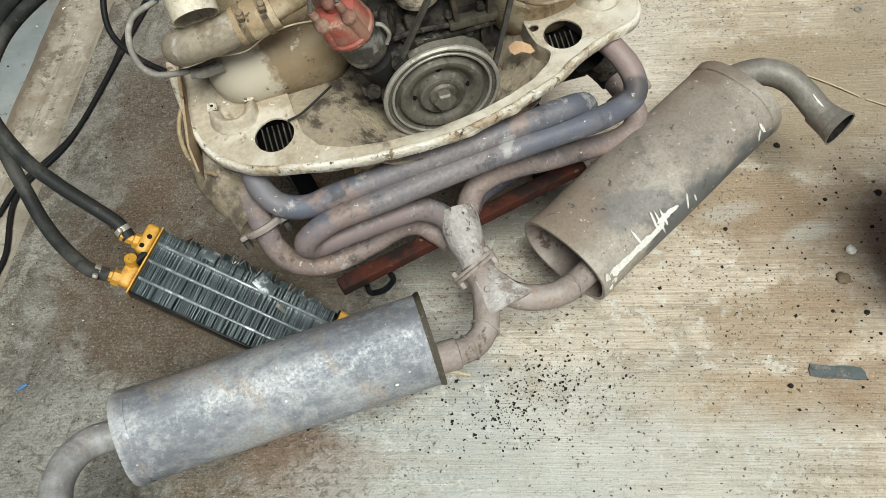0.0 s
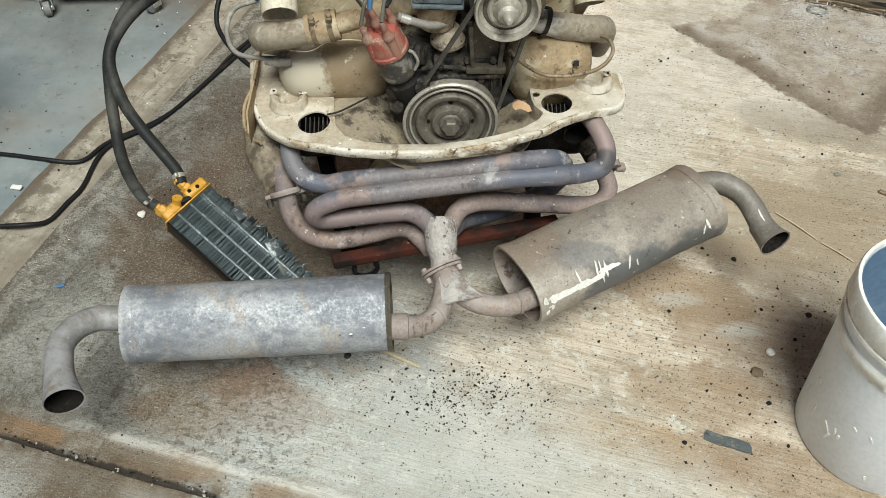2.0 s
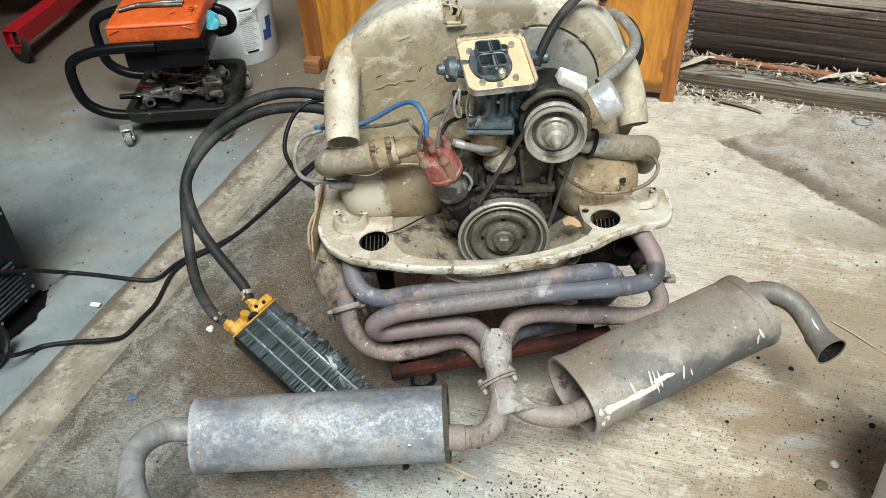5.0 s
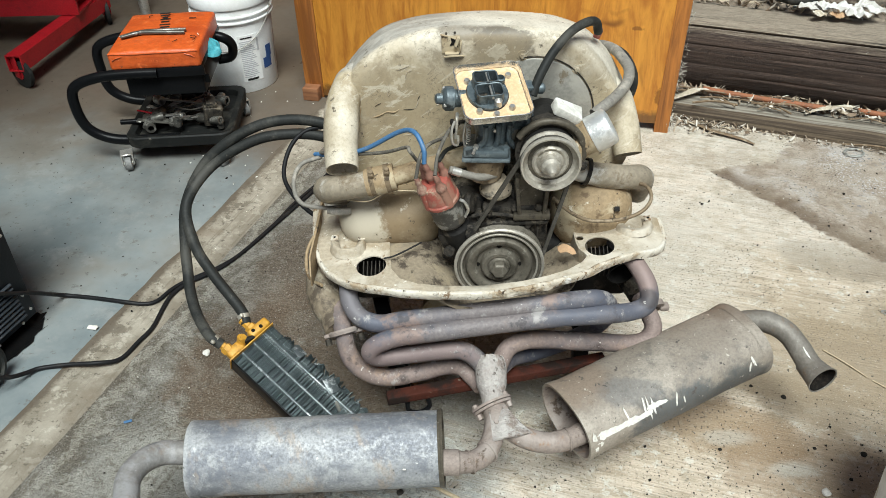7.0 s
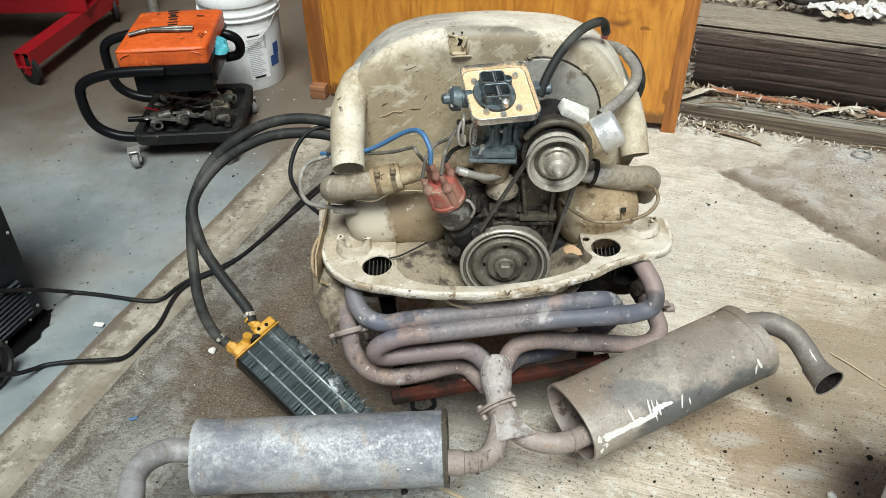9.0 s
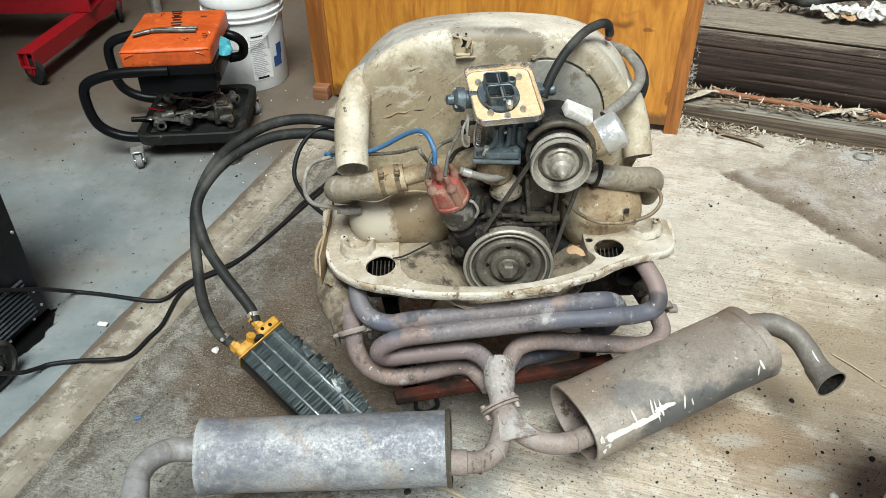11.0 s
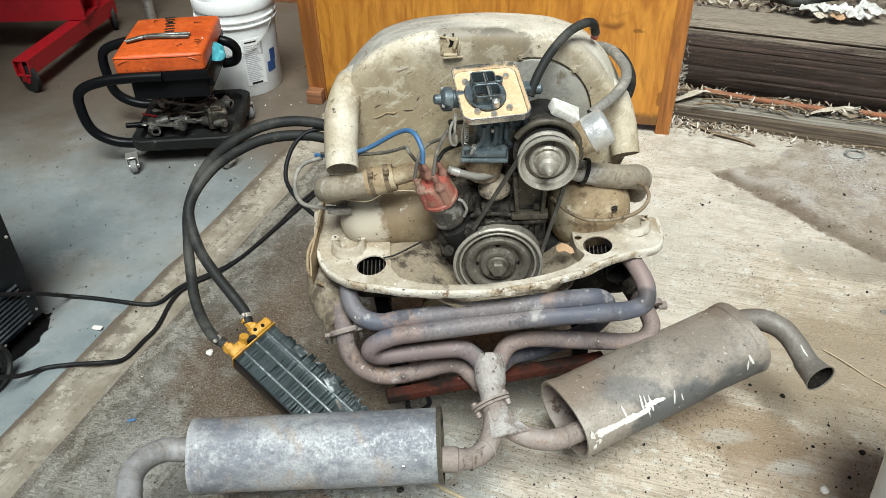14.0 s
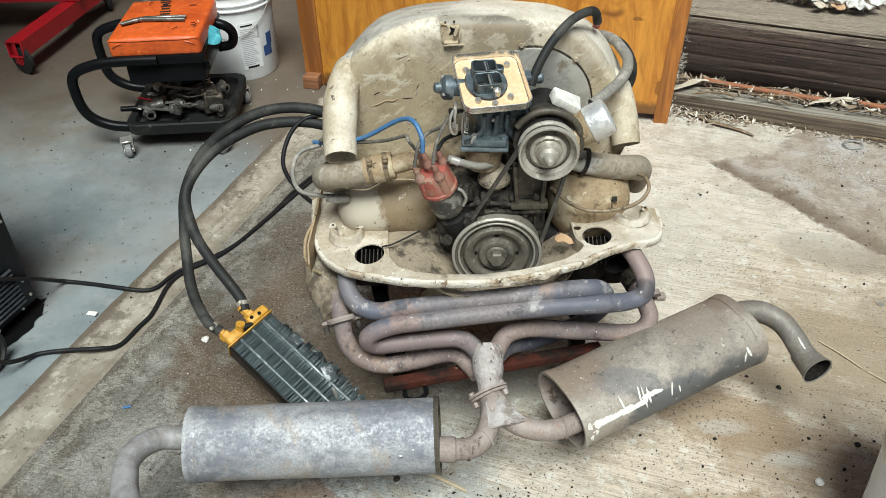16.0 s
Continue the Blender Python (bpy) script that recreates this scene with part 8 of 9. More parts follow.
for y in (-0.236,):
    at = BUILD @ Vector((c.x + 0.055, c.y + y, 0.084))
    bm = lathe([(0.020, -0.016), (0.052, -0.016), (0.063, -0.012), (0.063, 0.012), (0.053, 0.016), (0.049, 0.010), (0.018, 0.008), (0.016, 0.018), (0, 0.018)], aim(at, BUILD.to_3x3() @ Vector((1, 0, 0))), 32)
    wheel = part("wheel", bm, rubber, box, "black plastic wheel with spokes")
    part("axle", hexbolt(at + BUILD.to_3x3() @ Vector((0.017, 0, 0)), BUILD.to_3x3() @ Vector((1, 0, 0)), 0.008, 0.008), bare_steel, wheel)
    for i in range(6):
        a = radians(60 * i)
        part("spoke", block((0.004, 0.026, 0.006), aim(at, BUILD.to_3x3() @ Vector((1, 0, 0))) @ pose(0.030 * math.cos(a), 0.030 * math.sin(a), 0.011, 0, 0, 60 * i), 0.001, 1), rubber, wheel)
rim = [((0.065 + 0.035 * noise.noise(Vector((i * 0.9, 3, 0)))) * math.cos(2 * math.pi * i / 40), (0.11 + 0.045 * noise.noise(Vector((i * 1.1, 7, 0)))) * math.sin(2 * math.pi * i / 40)) for i in range(40)]
solo("oil_spill", sheet(rim, [], lambda x, y: 0, 0.001, 0.05, pose(-1.195, 0.225, 0.0232, 0, 0, -18)), oil_black, "black oil spill on the garage floor", "stain")

# ---- cords ----
for pts in (
    [(-1.19, 0.09, 0.262), (-1.166, 0.175, 0.208), (-1.149, 0.227, 0.169), (-1.131, 0.283, 0.125), (-1.127, 0.318, 0.095), (-1.123, 0.356, 0.06), (-1.107, 0.388, 0.03), (-1.037, 0.381, 0.026), (-0.956, 0.364, 0.026), (-0.90, 0.362), (-0.868, 0.379), (-0.828, 0.449), (-0.715, 0.559), (-0.62, 0.737), (-0.569, 0.842), (-0.50, 0.98), (-0.44, 1.1)],
    [(-1.165, 0.0, 0.11), (-1.135, 0.023, 0.095), (-1.105, 0.06, 0.06), (-1.089, 0.098, 0.036), (-1.068, 0.122, 0.027), (-1.004, 0.134, 0.026), (-0.937, 0.138, 0.026), (-0.898, 0.168), (-0.872, 0.232), (-0.853, 0.285), (-0.842, 0.390), (-0.812, 0.452), (-0.722, 0.545), (-0.630, 0.722), (-0.585, 0.84), (-0.52, 0.97), (-0.47, 1.1)],
):
    line = []
    for x, y, *z in pts:
        u = (BUILD.inverted() @ Vector((x, y, 0))).x
        line.append((x, y, z[0]) if z else (x, y, 0.0062 + (0.02 if u < -1.02 else max(0, 0.02 * (-0.885 - u) / 0.135))))
    solo("power_cord", tube(line, 0.0054, 10, 7), cord_rubber, "black rubber power cord lying on the concrete", "cord", "power cords")
solo("cable", tube([(-0.33, 0.34, 0.53), (-0.40, 0.335, 0.528), (-0.44, 0.31, 0.50), (-0.455, 0.27, 0.45), (-0.43, 0.25, 0.40), (-0.39, 0.24, 0.36), (-0.36, 0.22, 0.34)], 0.005, 10, 6), cord_rubber, "thin black cable hanging at the engine's side", "cable")

# ---- plywood partition ----
P1, P2 = Vector((-0.635, 1.548, 0.0)), Vector((0.545, 1.268, 0.0))
pw = (P2 - P1).normalized()
MP = Matrix((pw, Vector((-pw.y, pw.x, 0)), Vector((0, 0, 1)))).transposed().to_4x4()
MP.translation = P1
span = (P2 - P1).length
ply = empty("plywood_partition", (P1 + P2) / 2, "orange varnished plywood partition framed with pine posts", "partition")
part("panel", block((span + 0.02, 0.018, 1.48), MP @ pose(span / 2 + 0.07, 0.009, 0.77), 0.001), plywood, ply, "orange plywood sheet with knots")
part("stud", block((0.070, 0.05, 1.5), MP @ pose(0.022, 0.030, 0.76), 0.003), post_wood, ply, "darker pine edge board")
part("post", block((0.048, 0.06, 1.52), pose(0.645, 1.273, 0.755, 0, 2.4, -12), 0.004), post_wood, ply, "weathered pine corner post")
part("end_board", block((0.02, 0.55, 1.5), MP @ pose(-0.005, 0.34, 0.76), 0.002), post_wood, ply)
part("sill", block((0.06, 0.05, 0.05), MP @ pose(0.02, -0.01, 0.045), 0.004), board_brown, ply)

# ---- garage shell ----
wall_plain = surface("dull_garage_wall", (0.30, 0.27, 0.23), [(2, (0.22, 0.19, 0.16), 0.45, 0.65)], 0.8, 0, 60, 0.2)
solo("wall_back", block((5.5, 0.12, 2.56), BUILD @ pose(-3.70, 2.27, 1.28), 0), board_brown, "dark brown boarded garage wall", "wall", kind="structure")
# Far wall and ceiling are unseen, added to shade the garage side.
solo("added_wall_far", block((0.12, 7.0, 2.56), BUILD @ pose(-6.4, -1.2, 1.28), 0), wall_plain, "plain dull garage wall, added out of view", "wall", kind="structure")
solo("ceiling", block((4.9, 7.2, 0.12), BUILD @ pose(-4.15, -1.2, 2.62), 0), wall_plain, "plain garage ceiling, added out of view for shade", "ceiling", kind="structure")
solo("wooden_crate", block((0.34, 0.30, 0.30), BUILD @ pose(-1.10, 1.90, 0.17), 0.004), board_brown, "brown wooden crate against the garage wall", "crate")


# ---- timber edging and litter behind ----
YARD = Matrix.Translation((0.76, 1.35, 0)) @ pose(0, 0, 0, 0, 0, -4.5) @ Matrix.Translation((-0.76, -1.35, 0)) @ BUILD


def yv(u, v, z=0.0):
    """A place in the axes of the timber edging."""
    return YARD @ Vector((u, v, z))


def log():
    rings = []
    for i in range(81):
        u = 0.10 + i * 0.041
        ring = []
        for q in range(216):
            a = 2 * math.pi * q / 216
            cx, cz = math.cos(a), math.sin(a)
            p = Vector((u, 0.155 * math.copysign(abs(cx) ** 0.7, cx), 0.150 * math.copysign(abs(cz) ** 0.62, cz)))
            f = 1 + 0.030 * noise.noise(Vector((u * 1.2, cx * 3.0, cz * 3.0))) + 0.008 * noise.noise(Vector((u * 1.0, q * 0.35, 5))) + 0.006 * noise.noise(Vector((u * 0.8, q * 0.9, 8)))
            for deep, at, wave, first in ((0.13, 132.0, 1.2, 0.0), (0.07, 141.0, 1.6, 1.0), (0.035, 150.0, 2.0, 0.5), (0.03, 158.0, 2.2, 0.2), (0.035, 166.0, 2.0, 0.0), (0.03, 173.0, 1.6, 0.4), (0.035, 181.0, 1.8, 0.0), (0.03, 190.0, 1.4, 0.3)):
                far = abs(math.degrees(a) - at - wave * noise.noise(Vector((u * 1.1, at, 0))))
                open_here = min(1.0, max(0.0, (u - first) * 3 + 1.2 * noise.noise(Vector((u * 1.7, at, 3))) + 0.6))
                f -= deep * open_here * max(0.0, 1 - far / 1.9)
            ring.append(YARD @ Vector((u, 1.765 + p.y * f, 0.170 + p.z * f * 0.87)))
        rings.append(ring)
    return loft(rings)


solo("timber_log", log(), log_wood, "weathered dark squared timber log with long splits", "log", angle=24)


def plank():
    rings = []
    for i in range(41):
        u = 0.13 + i * 0.07
        n1 = 0.008 * noise.noise(Vector((u * 4, 0, 1)))
        sec = [(1.490, 0.0), (1.485 + n1, 0.035), (1.495 + n1, 0.058 + n1), (1.56, 0.062 + 0.5 * n1), (1.585, 0.055), (1.585, 0.0)]
        rings.append([YARD @ Vector((u, v, z)) for v, z in sec])
    return loft(rings)


bm = plank()
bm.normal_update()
# The front face gets the copy with shade in its colour.
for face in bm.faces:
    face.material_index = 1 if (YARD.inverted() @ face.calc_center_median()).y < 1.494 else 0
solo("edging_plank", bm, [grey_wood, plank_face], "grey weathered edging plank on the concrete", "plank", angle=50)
for pts, r in (([(0.30, 1.575, 0.085), (0.50, 1.568, 0.082), (0.70, 1.572, 0.079)], 0.0095), ([(0.80, 1.590, 0.078), (1.0, 1.577, 0.080), (1.3, 1.582, 0.078), (1.7, 1.572, 0.080)], 0.0095)):
    solo("metal_rod", tube([yv(*p) for p in pts], r, 10, 5), red_rod, "rust-red rod lying behind the edging plank", "rod", "rods")
bank = bmesh.new()
rows = []
for i in range(40):
    u = 0.1 + i * 0.09
    rows.append([bank.verts.new(yv(u, 1.60 + 0.25 * max(0, j - 3), (0.045 if j < 4 else 0.30 + 0.03 * (j - 4)) + 0.03 * noise.noise(Vector((u * 5, j * 1.3, 0))))) if j > 3 else bank.verts.new(yv(u, 1.575 + 0.022 * j, 0.05 + 0.012 * noise.noise(Vector((u * 9, j, 0))))) for j in range(9)])
for a, b2 in zip(rows, rows[1:]):
    for j in range(8):
        bank.faces.new((a[j], b2[j], b2[j + 1], a[j + 1]))
soil = surface("dark_litter_soil", (0.17, 0.135, 0.10), [(20, (0.30, 0.25, 0.19), 0.5, 0.66), (40, (0.07, 0.05, 0.035), 0.55, 0.65)], 0.9, 0, 90, 0.8, 0.006)
solo("soil_bank", bank, soil, "dark soil bank behind the timber edging", "ground", kind="structure")


def leaf_heap(count, seed, where, size, mat, name, label):
    rnd = random.Random(seed)
    verts, faces = [], []
    for _ in range(count):
        u, v, z = where(rnd)
        m = YARD @ pose(u, v, z, rnd.uniform(-50, 50), rnd.uniform(-50, 50), rnd.uniform(0, 360))
        s = rnd.uniform(*size)
        w, curl = s * rnd.uniform(0.10, 0.34), rnd.uniform(-0.25, 0.4) * s
        n0 = len(verts)
        bend = rnd.uniform(-0.4, 0.4) * s
        for x, y, c2 in ((-s, bend, 0), (-0.35 * s, w, curl), (0.5 * s, w * 0.7 + bend * 0.2, curl), (s, bend, 0.3 * curl), (0.5 * s, -w * 0.7 + bend * 0.2, curl * 0.6), (-0.3 * s, -w, curl * 0.7), (0.1 * s, 0, -curl * 0.3)):
            verts.append(m @ Vector((x, y, c2)))
        faces += [(n0 + i, n0 + (i + 1) % 6, n0 + 6) for i in range(6)]
    me = bpy.data.meshes.new(name)
    me.from_pydata(verts, [], faces)
    me.materials.append(mat)
    return tagged(new(name, me), label, "litter", kind="stuff")


def leaf_material():
    k = Nodes("mixed_dry_leaves")
    island = k.node("ShaderNodeNewGeometry").outputs["Random Per Island"]
    colour = k.mix(k.step(island, 0.1, 0.75), (0.15, 0.10, 0.062), (0.52, 0.44, 0.33))
    colour = k.mix(k.step(island, 0.76, 0.80), colour, (0.72, 0.68, 0.60))
    return k.finish(k.mix(k.math("MULTIPLY", k.noise(60), 0.5), colour, (0.20, 0.15, 0.10)), 0.85)


leaves = leaf_material()
leaf_heap(1100, 3, lambda r: (r.uniform(0.15, 2.2), r.uniform(1.55, 1.615), r.uniform(0.06, 0.085)), (0.006, 0.026), leaves, "leaf_litter", "dry leaves and chips caught behind the plank")
leaf_heap(1500, 5, lambda r: (lambda u, v: (u, v, 0.305 + 0.02 * r.random() if v < 1.92 else 0.32 + 0.12 * (v - 1.85) + 0.03 * r.random()))(r.uniform(0.15, 2.6), 1.80 + 0.7 * r.random() ** 1.4), (0.010, 0.030), leaves, "leaf_litter", "dry leaves and pale scraps on the bank")
leaf_heap(230, 8, lambda r: (0.17 + abs(r.gauss(0, 0.20)), 1.485 - abs(r.gauss(0, 0.035)), 0.004 + 0.016 * r.random()), (0.004, 0.018), leaves, "leaf_litter", "dry leaves along the edging plank")
leaf_heap(260, 9, lambda r: (r.uniform(0.2, 1.25), 1.482 - abs(r.gauss(0, 0.016)), 0.003 + 0.010 * r.random()), (0.003, 0.011), leaves, "leaf_litter", "crumbled leaves and chips at the foot of the plank")
TW = random.Random(14)
for i in range(16):
    u, v, z = TW.uniform(0.2, 1.5), TW.uniform(1.46, 1.61), 0.075
    z = 0.008 if v < 1.485 else z
    d = radians(TW.uniform(-35, 35))
    l = TW.uniform(0.05, 0.14)
    pts = [yv(u - l * math.cos(d), v - l * math.sin(d) * 0.4, z), yv(u, v + TW.uniform(-0.01, 0.01), z + 0.012), yv(u + l * math.cos(d), v + l * math.sin(d) * 0.4, z)]
    solo("twig", tube(pts, TW.uniform(0.002, 0.0045), 6, 4), twig_bark, "dry brown twig among the leaf litter", "twig", "twigs")
scrap_white = surface("crumpled_dirty_white_plastic", (0.50, 0.48, 0.44), [(20, (0.66, 0.65, 0.62), 0.48, 0.60), (26, (0.26, 0.23, 0.18), 0.56, 0.64)], 0.5, 0, 120, 0.3)
for at, size, mat in (((1.121, 1.446, 0.345), 0.044, scrap_white), ((1.165, 1.425, 0.350), 0.036, scrap_white), ((1.209, 1.411, 0.350), 0.046, scrap_white), ((1.250, 1.372, 0.345), 0.044, scrap_white), ((1.30, 1.39, 0.355), 0.052, scrap_white), ((1.14, 1.40, 0.335), 0.030, leaf_dry), ((1.19, 1.385, 0.335), 0.026, brown_chip)):
    turn = Vector((at[0] * 31, at[1] * 17, 0))
    folds = lambda x, y: 0.35 * size * noise.noise(Vector((x, y, 0)) * (2.2 / size) + turn) + 0.25 * size * abs(noise.noise(Vector((x * 3, y, 2)) / size + turn))
    edge_line = [(size * math.cos(q) * (1 + 0.3 * noise.noise(Vector((q * 1.5, at[0] * 40, 0)))), 0.55 * size * math.sin(q) * (1 + 0.3 * noise.noise(Vector((q * 2, at[1] * 40, 4))))) for q in (2 * math.pi * i / 26 for i in range(26))]
    solo("plastic_scrap", sheet(edge_line, [], folds, 0.0015, size / 7, pose(at[0], at[1] + 0.050, at[2] - 0.006, 14, 6, -14 + 40 * math.sin(at[0] * 90))), mat, "crumpled pale scrap lying on the bank", "litter", "scraps", angle=25)
solo("black_pipe", tube([(1.03, 1.62, 0.335), (1.045, 1.57, 0.345), (1.075, 1.515, 0.352), (1.14, 1.525, 0.360), (1.243, 1.535, 0.365), (1.36, 1.525, 0.365), (1.7, 1.45, 0.36)], 0.016, 12, 5), rubber, "black pipe lying on the bank above the log", "pipe")


def strap(a, b, wide, lift, seed):
    """A long curled strip of bark or leaf from a to b."""
    a, b = Vector(a), Vector(b)
    side = Vector((a.y - b.y, b.x - a.x, 0)).normalized()
    rings = []
    for i in range(13):
        f = i / 12
        p = a.lerp(b, f) + side * 0.012 * noise.noise(Vector((f * 3, seed, 0))) + Vector((0, 0, lift * math.sin(math.pi * f) + 0.003))
        w = wide * (0.25 + 0.75 * math.sin(math.pi * min(1, f * 0.9 + 0.08)) ** 0.6)
        tip = 0.4 * w * noise.noise(Vector((f * 4, seed, 5)))
        rings.append([p - side * w + Vector((0, 0, tip)), p + Vector((0, 0, 0.003)), p + side * w - Vector((0, 0, tip)), p - Vector((0, 0, 0.001))])
    return loft(rings)


ring = [(1.194 + (0.030 + 0.004 * math.sin(2.3 * q)) * math.cos(q), 1.079 + (0.024 + 0.004 * math.cos(1.7 * q)) * math.sin(q), 0.003 + 0.0012 * (q / 6.28) + 0.002 * math.sin(3 * q) ** 2) for q in (0.45 * i for i in range(56))]
solo("wire_coil", tube(ring, 0.0012, 6, 2), surface("dull_pale_wire", (0.36, 0.36, 0.33), [], 0.5, 0.4, 150, 0.1), "small coil of dull pale wire on the concrete", "wire coil")
solo("wood_sliver", strap((0.690, 1.320, 0.004), (0.895, 1.146, 0.003), 0.010, 0.004, 1), twig_bark, "brown sliver of wood on the concrete", "wood scrap")
solo("bark_strip", strap((0.665, 1.360, 0.070), (0.835, 1.412, 0.078), 0.014, 0.012, 2), leaf_dry, "pale curled strip of bark on the edging plank", "bark strip", "bark strips")
solo("bark_strip", strap((1.075, 1.232, 0.066), (1.260, 1.256, 0.074), 0.011, 0.014, 3), leaf_dry, "pale curled strip of bark on the edging plank", "bark strip", "bark strips")
solo("bark_strip", strap((0.930, 1.270, 0.066), (1.090, 1.225, 0.070), 0.004, 0.030, 4), twig_bark, "thin arched brown stem over the plank", "bark strip", "bark strips")
WEB = random.Random(77)
web = bmesh.new()
for i in range(90):
    z = 0.01 + 0.55 * WEB.random() ** 1.5
    x = 0.637 + 0.042 * z + WEB.gauss(0, 0.004)
    if WEB.random() < 0.45:
        x, z = 0.648 + WEB.gauss(0, 0.006), 0.22 + WEB.gauss(0, 0.028)
    p = Vector((x, 1.238 + WEB.uniform(-0.004, 0.03), z))
    d = Vector((WEB.gauss(0, 1), WEB.gauss(0, 0.6), WEB.gauss(0, 1))).normalized() * WEB.uniform(0.003, 0.014)
    tube([p - d, p + Vector((WEB.gauss(0, 0.002), -0.002, -0.004)), p + d], WEB.uniform(0.0002, 0.0005), 4, 2, bm=web)
solo("cobweb", web, surface("pale_dusty_cobweb", (0.62, 0.58, 0.50), [], 0.9, 0, 150, 0.2), "dusty pale cobweb and fluff on the pine post", "cobweb", kind="stuff")


# ---- grit, chips and marks on the concrete ----
def grit(count, seed, where, size, mat, name, label, high=None):
    rnd = random.Random(seed)
    verts, faces = [], []
    for _ in range(count):
        x, y = where(rnd)
        s = rnd.uniform(*size) * (0.6 + rnd.random() ** 3)
        m = pose(x, y, (high(x, y) if high else 0.0) + s * 0.3, rnd.uniform(0, 90), rnd.uniform(0, 90), rnd.uniform(0, 360))
        n0 = len(verts)
        verts += [m @ (Vector(p) * s * rnd.uniform(0.6, 1.2)) for p in ((1, 0, 0), (-1, 0.2, 0), (0, 1, 0.1), (0.1, -1, 0), (0, 0, 0.7), (0.1, 0, -0.7))]
        faces += [(n0 + a, n0 + b3, n0 + c3) for a, b3, c3 in ((0, 2, 4), (2, 1, 4), (1, 3, 4), (3, 0, 4), (2, 0, 5), (1, 2, 5), (3, 1, 5), (0, 3, 5))]
    me = bpy.data.meshes.new(name)
    me.from_pydata(verts if high else [v if v.z > 0.0003 else Vector((v.x, v.y, 0.0003)) for v in verts], [], faces)
    me.materials.append(mat)
    return tagged(new(name, me), label, "grit", kind="stuff")


grit(750, 31, lambda r: (r.gauss(0.04, 0.10), r.gauss(-0.315, 0.05)), (0.0006, 0.0030), crumb, "black_grit", "black grit strewn under the exhaust")
grit(800, 32, lambda r: (r.uniform(-0.3, 1.2), r.uniform(-0.75, 0.5)), (0.0006, 0.0024), crumb, "black_grit", "black grit strewn over the concrete")
grit(620, 33, lambda r: (r.gauss(0.70, 0.20), r.gauss(-0.28, 0.16)), (0.0012, 0.0036), crumb, "black_grit", "black grit on the brown stain")
grit(350, 34, lambda r: (r.uniform(-0.85, -0.2), r.uniform(-0.6, 0.7)), (0.001, 0.0032), crumb, "black_grit", "dark grit by the oil cooler")
grit(260, 71, lambda r: (r.uniform(0.70, 1.5), r.uniform(0.3, 1.05)), (0.0012, 0.0040), crumb, "black_grit", "dark bits strewn over the dried mud")
grit(6, 72, lambda r: (r.gauss(0.63, 0.03), r.gauss(0.805, 0.02)), (0.003, 0.007), crumb, "black_grit", "dark crumbs beside the dried mud")
grit(160, 35, lambda r: (r.uniform(-0.85, 1.2), r.uniform(-0.7, 0.9)), (0.0008, 0.0024), white_paint, "pale_grit", "pale chips strewn over the concrete")
grit(120, 36, lambda r: (r.gauss(-0.02, 0.05), r.gauss(-0.33, 0.03)), (0.0014, 0.004), crumb, "black_grit", "heap of black grit below the muffler")


def floor_high(x, y):
    u = (BUILD.inverted() @ Vector((x, y, 0))).x
    return 0.02 if u < -1.02 else max(0.0, 0.02 * (-0.885 - u) / 0.135)


grit(45, 51, lambda r: (r.gauss(-0.72, 0.16), r.gauss(1.25, 0.22)), (0.002, 0.0055), white_paint, "pale_grit", "pale chips on the dirty garage floor", floor_high)
grit(260, 52, lambda r: (r.uniform(-1.9, -0.8), r.uniform(0.1, 1.9)), (0.0012, 0.004), crumb, "black_grit", "dark grit on the garage floor", floor_high)
stone_grit = surface("pale_stone_grit", (0.42, 0.39, 0.33), [], 0.9, 0, 200, 0.3)
JOINT = lambda r: tuple(uv(r.uniform(-0.86, 0.5), -0.620 + r.gauss(0, 0.006)))[:2]
grit(70, 61, JOINT, (0.0016, 0.0052), stone_grit, "joint_pebbles", "pale pebbles caught in the slab joint")
grit(260, 62, JOINT, (0.001, 0.0035), crumb, "black_grit", "dark dirt caught in the slab joint")
brown_grit = surface("brown_grit", (0.10, 0.075, 0.05), [], 0.9, 0, 200, 0.3)
grit(700, 37, lambda r: (r.gauss(0.10, 0.22), r.gauss(-0.36, 0.12)), (0.0006, 0.0022), brown_grit, "brown_grit", "brown dirt grains strewn on the concrete")
grit(900, 38, lambda r: (r.uniform(0.3, 1.2), r.uniform(-0.5, 0.9)), (0.0006, 0.0024), brown_grit, "brown_grit", "brown dirt grains strewn on the concrete")


def pan_high(x, y):
    t = min(1.0, max(0, (1.25 if x < 0 else 1.62) - abs(x) / 0.13))
    return tin_high(x, y) - 0.012 - 0.070 * t * t * (3 - 2 * t)


grit(420, 41, lambda r: (r.uniform(-0.20, 0.15), r.uniform(-0.03, 0.09)), (0.0007, 0.0022), grimy, "dirt_crumbs", "dark dirt crumbs lying in the engine pan", pan_high)
grit(160, 42, lambda r: (r.uniform(-0.20, 0.15), r.uniform(-0.03, 0.09)), (0.0007, 0.002), straw, "dirt_crumbs", "pale dirt crumbs lying in the engine pan", pan_high)


def blob(x, y, z, s, flat, seed):
    bm = bmesh.new()
    bmesh.ops.create_icosphere(bm, subdivisions=2, radius=s)
    for v in bm.verts:
        v.co *= 1 + 0.35 * noise.noise(v.co / s * 1.3 + Vector((seed, 0, 0)))
        v.co.z *= flat
        v.co += Vector((x, y, z))
    return bm


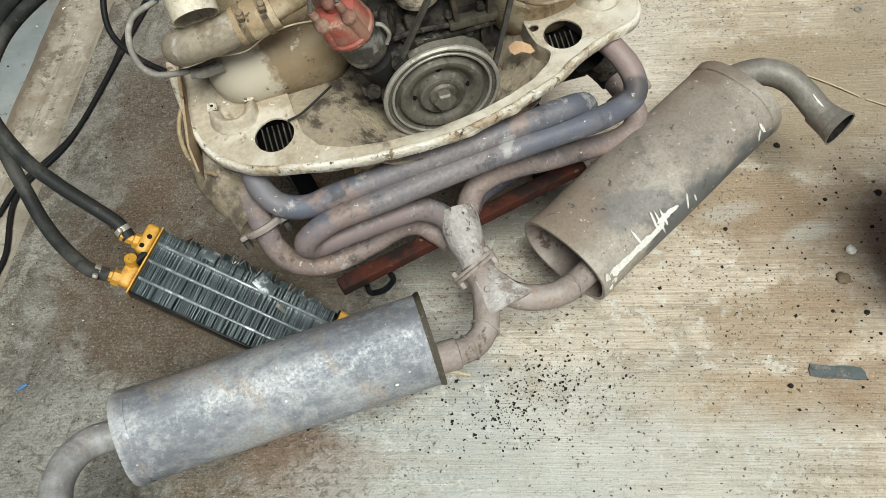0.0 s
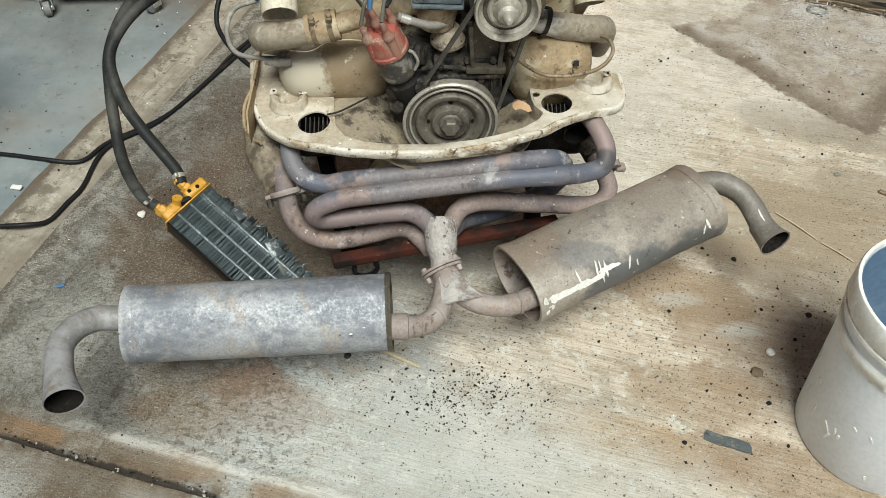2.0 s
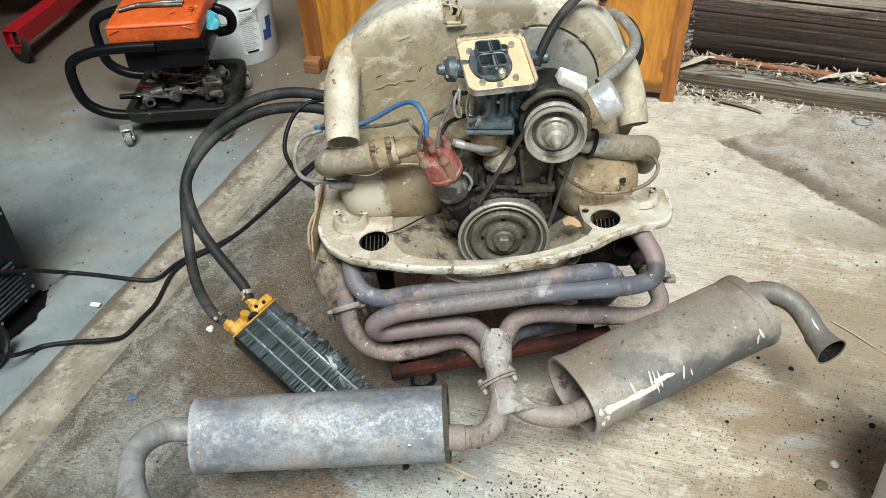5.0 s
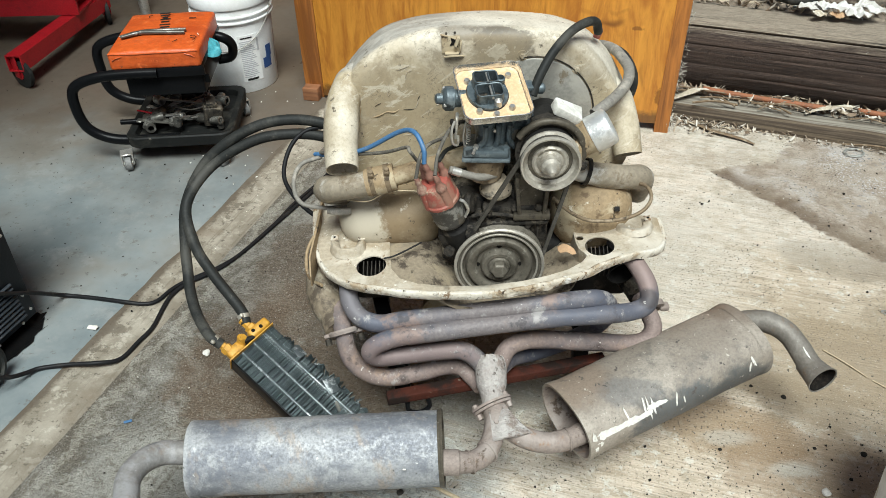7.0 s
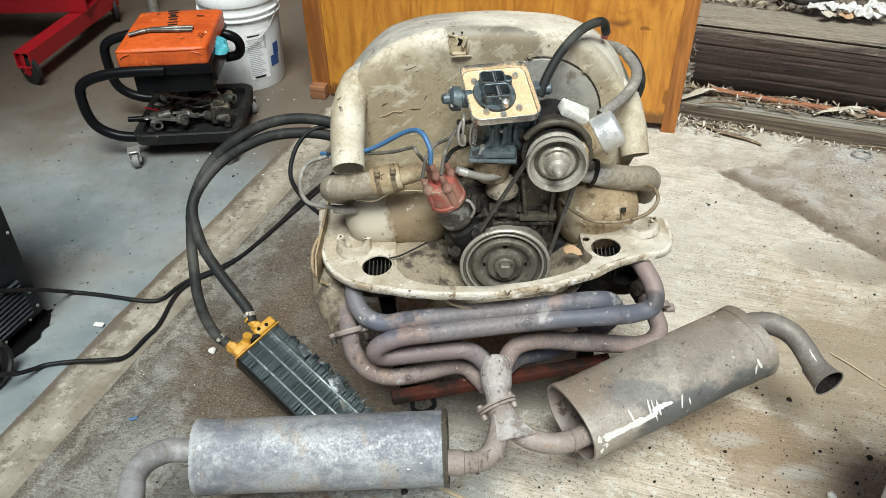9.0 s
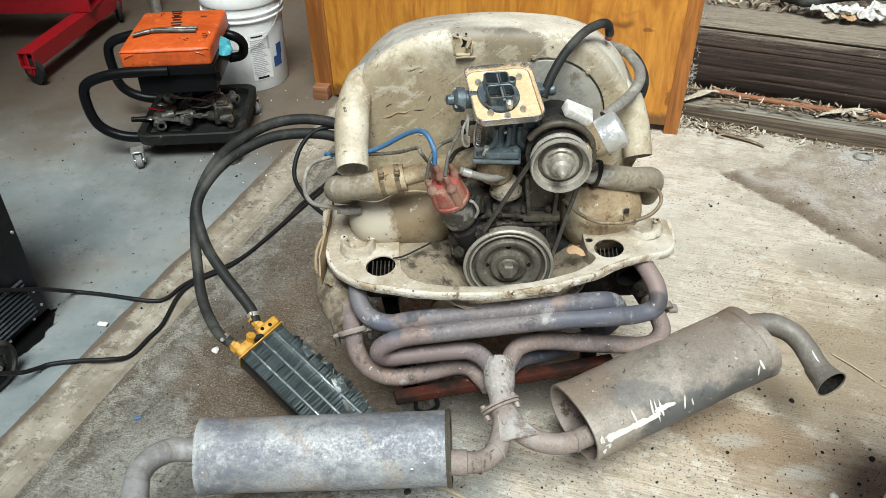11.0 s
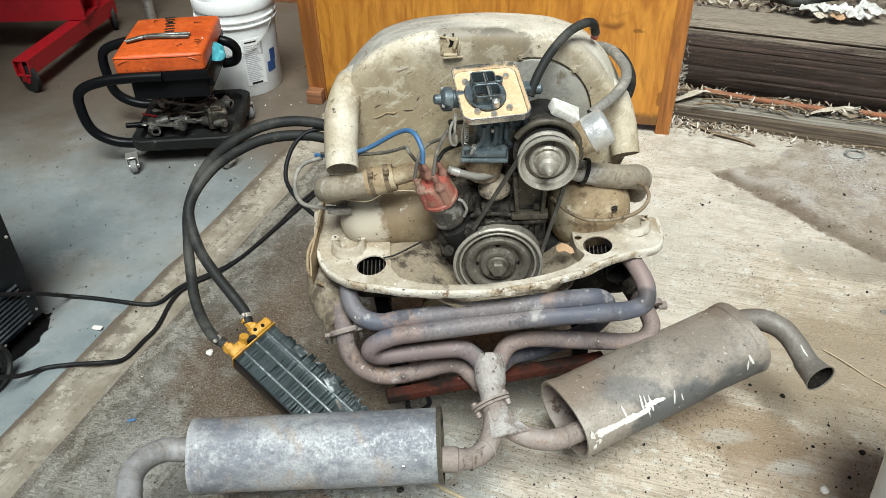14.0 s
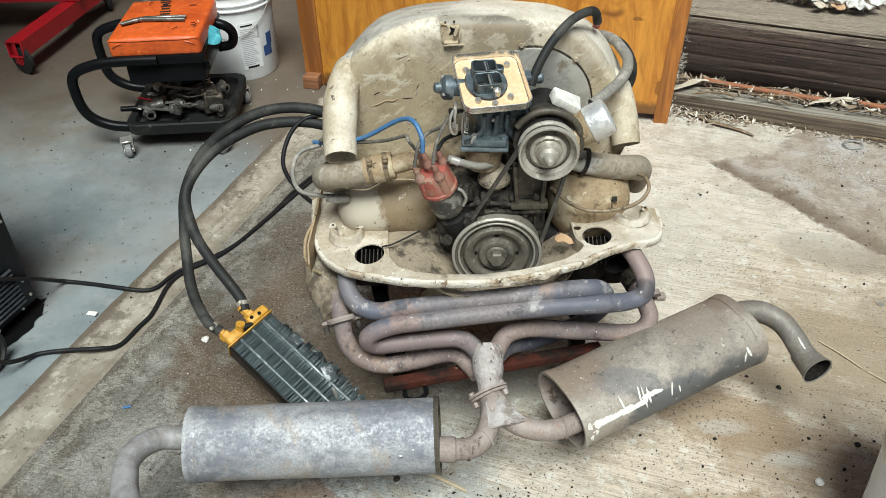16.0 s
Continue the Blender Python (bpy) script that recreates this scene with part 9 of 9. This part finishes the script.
for i, (x, y, s) in enumerate(((0.637, 0.024, 0.0062), (0.749, -0.138, 0.0065), (0.575, 0.06, 0.004), (0.655, -0.12, 0.004), (0.60, -0.35, 0.005), (0.70, -0.20, 0.004), (0.46, -0.12, 0.004), (0.42, -0.43, 0.0045), (0.55, -0.33, 0.003))):
    solo("oil_clod", blob(x, y, s * 0.3, s, 0.5, i), crumb, "black oily clod on the concrete", "dirt clod", "clods")
solo("pebble", blob(0.638, -0.234, 0.005, 0.009, 0.6, 20), white_paint, "pale pebble on the concrete", "pebble")
solo("pebble", blob(-0.695, 0.19, 0.006, 0.010, 0.6, 22), white_paint, "pale pebble on the concrete", "pebble")
solo("pebble", blob(-0.203, -0.222, 0.004, 0.007, 0.5, 23), grimy, "dark clod on the concrete", "dirt clod")
solo("bottle_cap", blob(0.598, -0.280, 0.003, 0.012, 0.35, 24), clamp_brown, "flattened brown disc on the concrete", "bottle cap")
solo("metal_strip", sheet([(-0.042, -0.010), (-0.020, -0.012), (0.004, -0.0105), (0.030, -0.0115), (0.043, -0.009), (0.041, 0.004), (0.034, 0.0105), (0.010, 0.0115), (-0.012, 0.010), (-0.040, 0.0115), (-0.0435, 0.001)], [], lambda x, y: 0.0022 + 0.0022 * math.sin(x * 60), 0.002, 0.008, pose(0.499, -0.432, 0.0022, 0, 0, -24)), surface("dull_blue_grey_strip", (0.12, 0.138, 0.138), [(18, (0.27, 0.24, 0.19), 0.50, 0.58), (50, (0.07, 0.065, 0.055), 0.55, 0.66)], 0.5, 0.4, 160, 0.2), "dull blue-grey metal strip lying on the concrete", "metal strip")
solo("blue_scrap", block((0.018, 0.006, 0.003), pose(-0.819, -0.026, 0.004, 10, 0, 20), 0.001), blue_wire, "tiny bright blue plastic scrap", "scrap")
solo("straw_stalk", tube([(0.775, 0.170, 0.004), (0.81, 0.125, 0.005), (0.842, 0.080, 0.003)], 0.0015, 6, 3), straw, "dry straw stalk on the concrete", "stalk")
solo("straw_stalk", tube([(0.850, 0.070, 0.003), (0.88, 0.035, 0.004), (0.90, 0.010, 0.003)], 0.0015, 6, 3), straw, "dry straw stalk on the concrete", "stalk")
solo("wood_splinter", tube([(-0.145, -0.203, 0.003), (-0.105, -0.228, 0.005), (-0.062, -0.252, 0.003)], [0.002, 0.0045, 0.002], 6, 3, flat=0.6), straw, "thin pale-brown splinter on the concrete", "splinter")
solo("wire_ring", tube([(1.221 + 0.012 * math.cos(a), 0.418 + 0.016 * math.sin(a), 0.002) for a in (2 * math.pi * i / 12 for i in range(13))], 0.0018, 6, 2), dark_iron, "small dark wire ring on the concrete", "ring")
solo("washer", lathe([(0.004, 0.0), (0.008, 0.0), (0.008, 0.003), (0.004, 0.003)], Matrix.Translation((0.972, 0.303, 0.0005)), 16), bare_steel, "small steel washer on the concrete", "washer")
solo("bark_chip", block((0.028, 0.011, 0.006), pose(1.061, 0.231, 0.004, 0, 0, -40), 0.002), twig_bark, "brown bark chip on the concrete", "bark chip")
solo("flat_stone", block((0.035, 0.022, 0.008), BUILD @ pose(-1.09, 0.93, 0.024, 0, 0, 30), 0.003), grimy, "flat grey stone chip on the slab", "stone chip")
solo("white_chip", block((0.026, 0.014, 0.006), pose(-0.997, 0.267, 0.024, 0, 0, -10), 0.003), white_paint, "white chip lying on the slab", "chip")
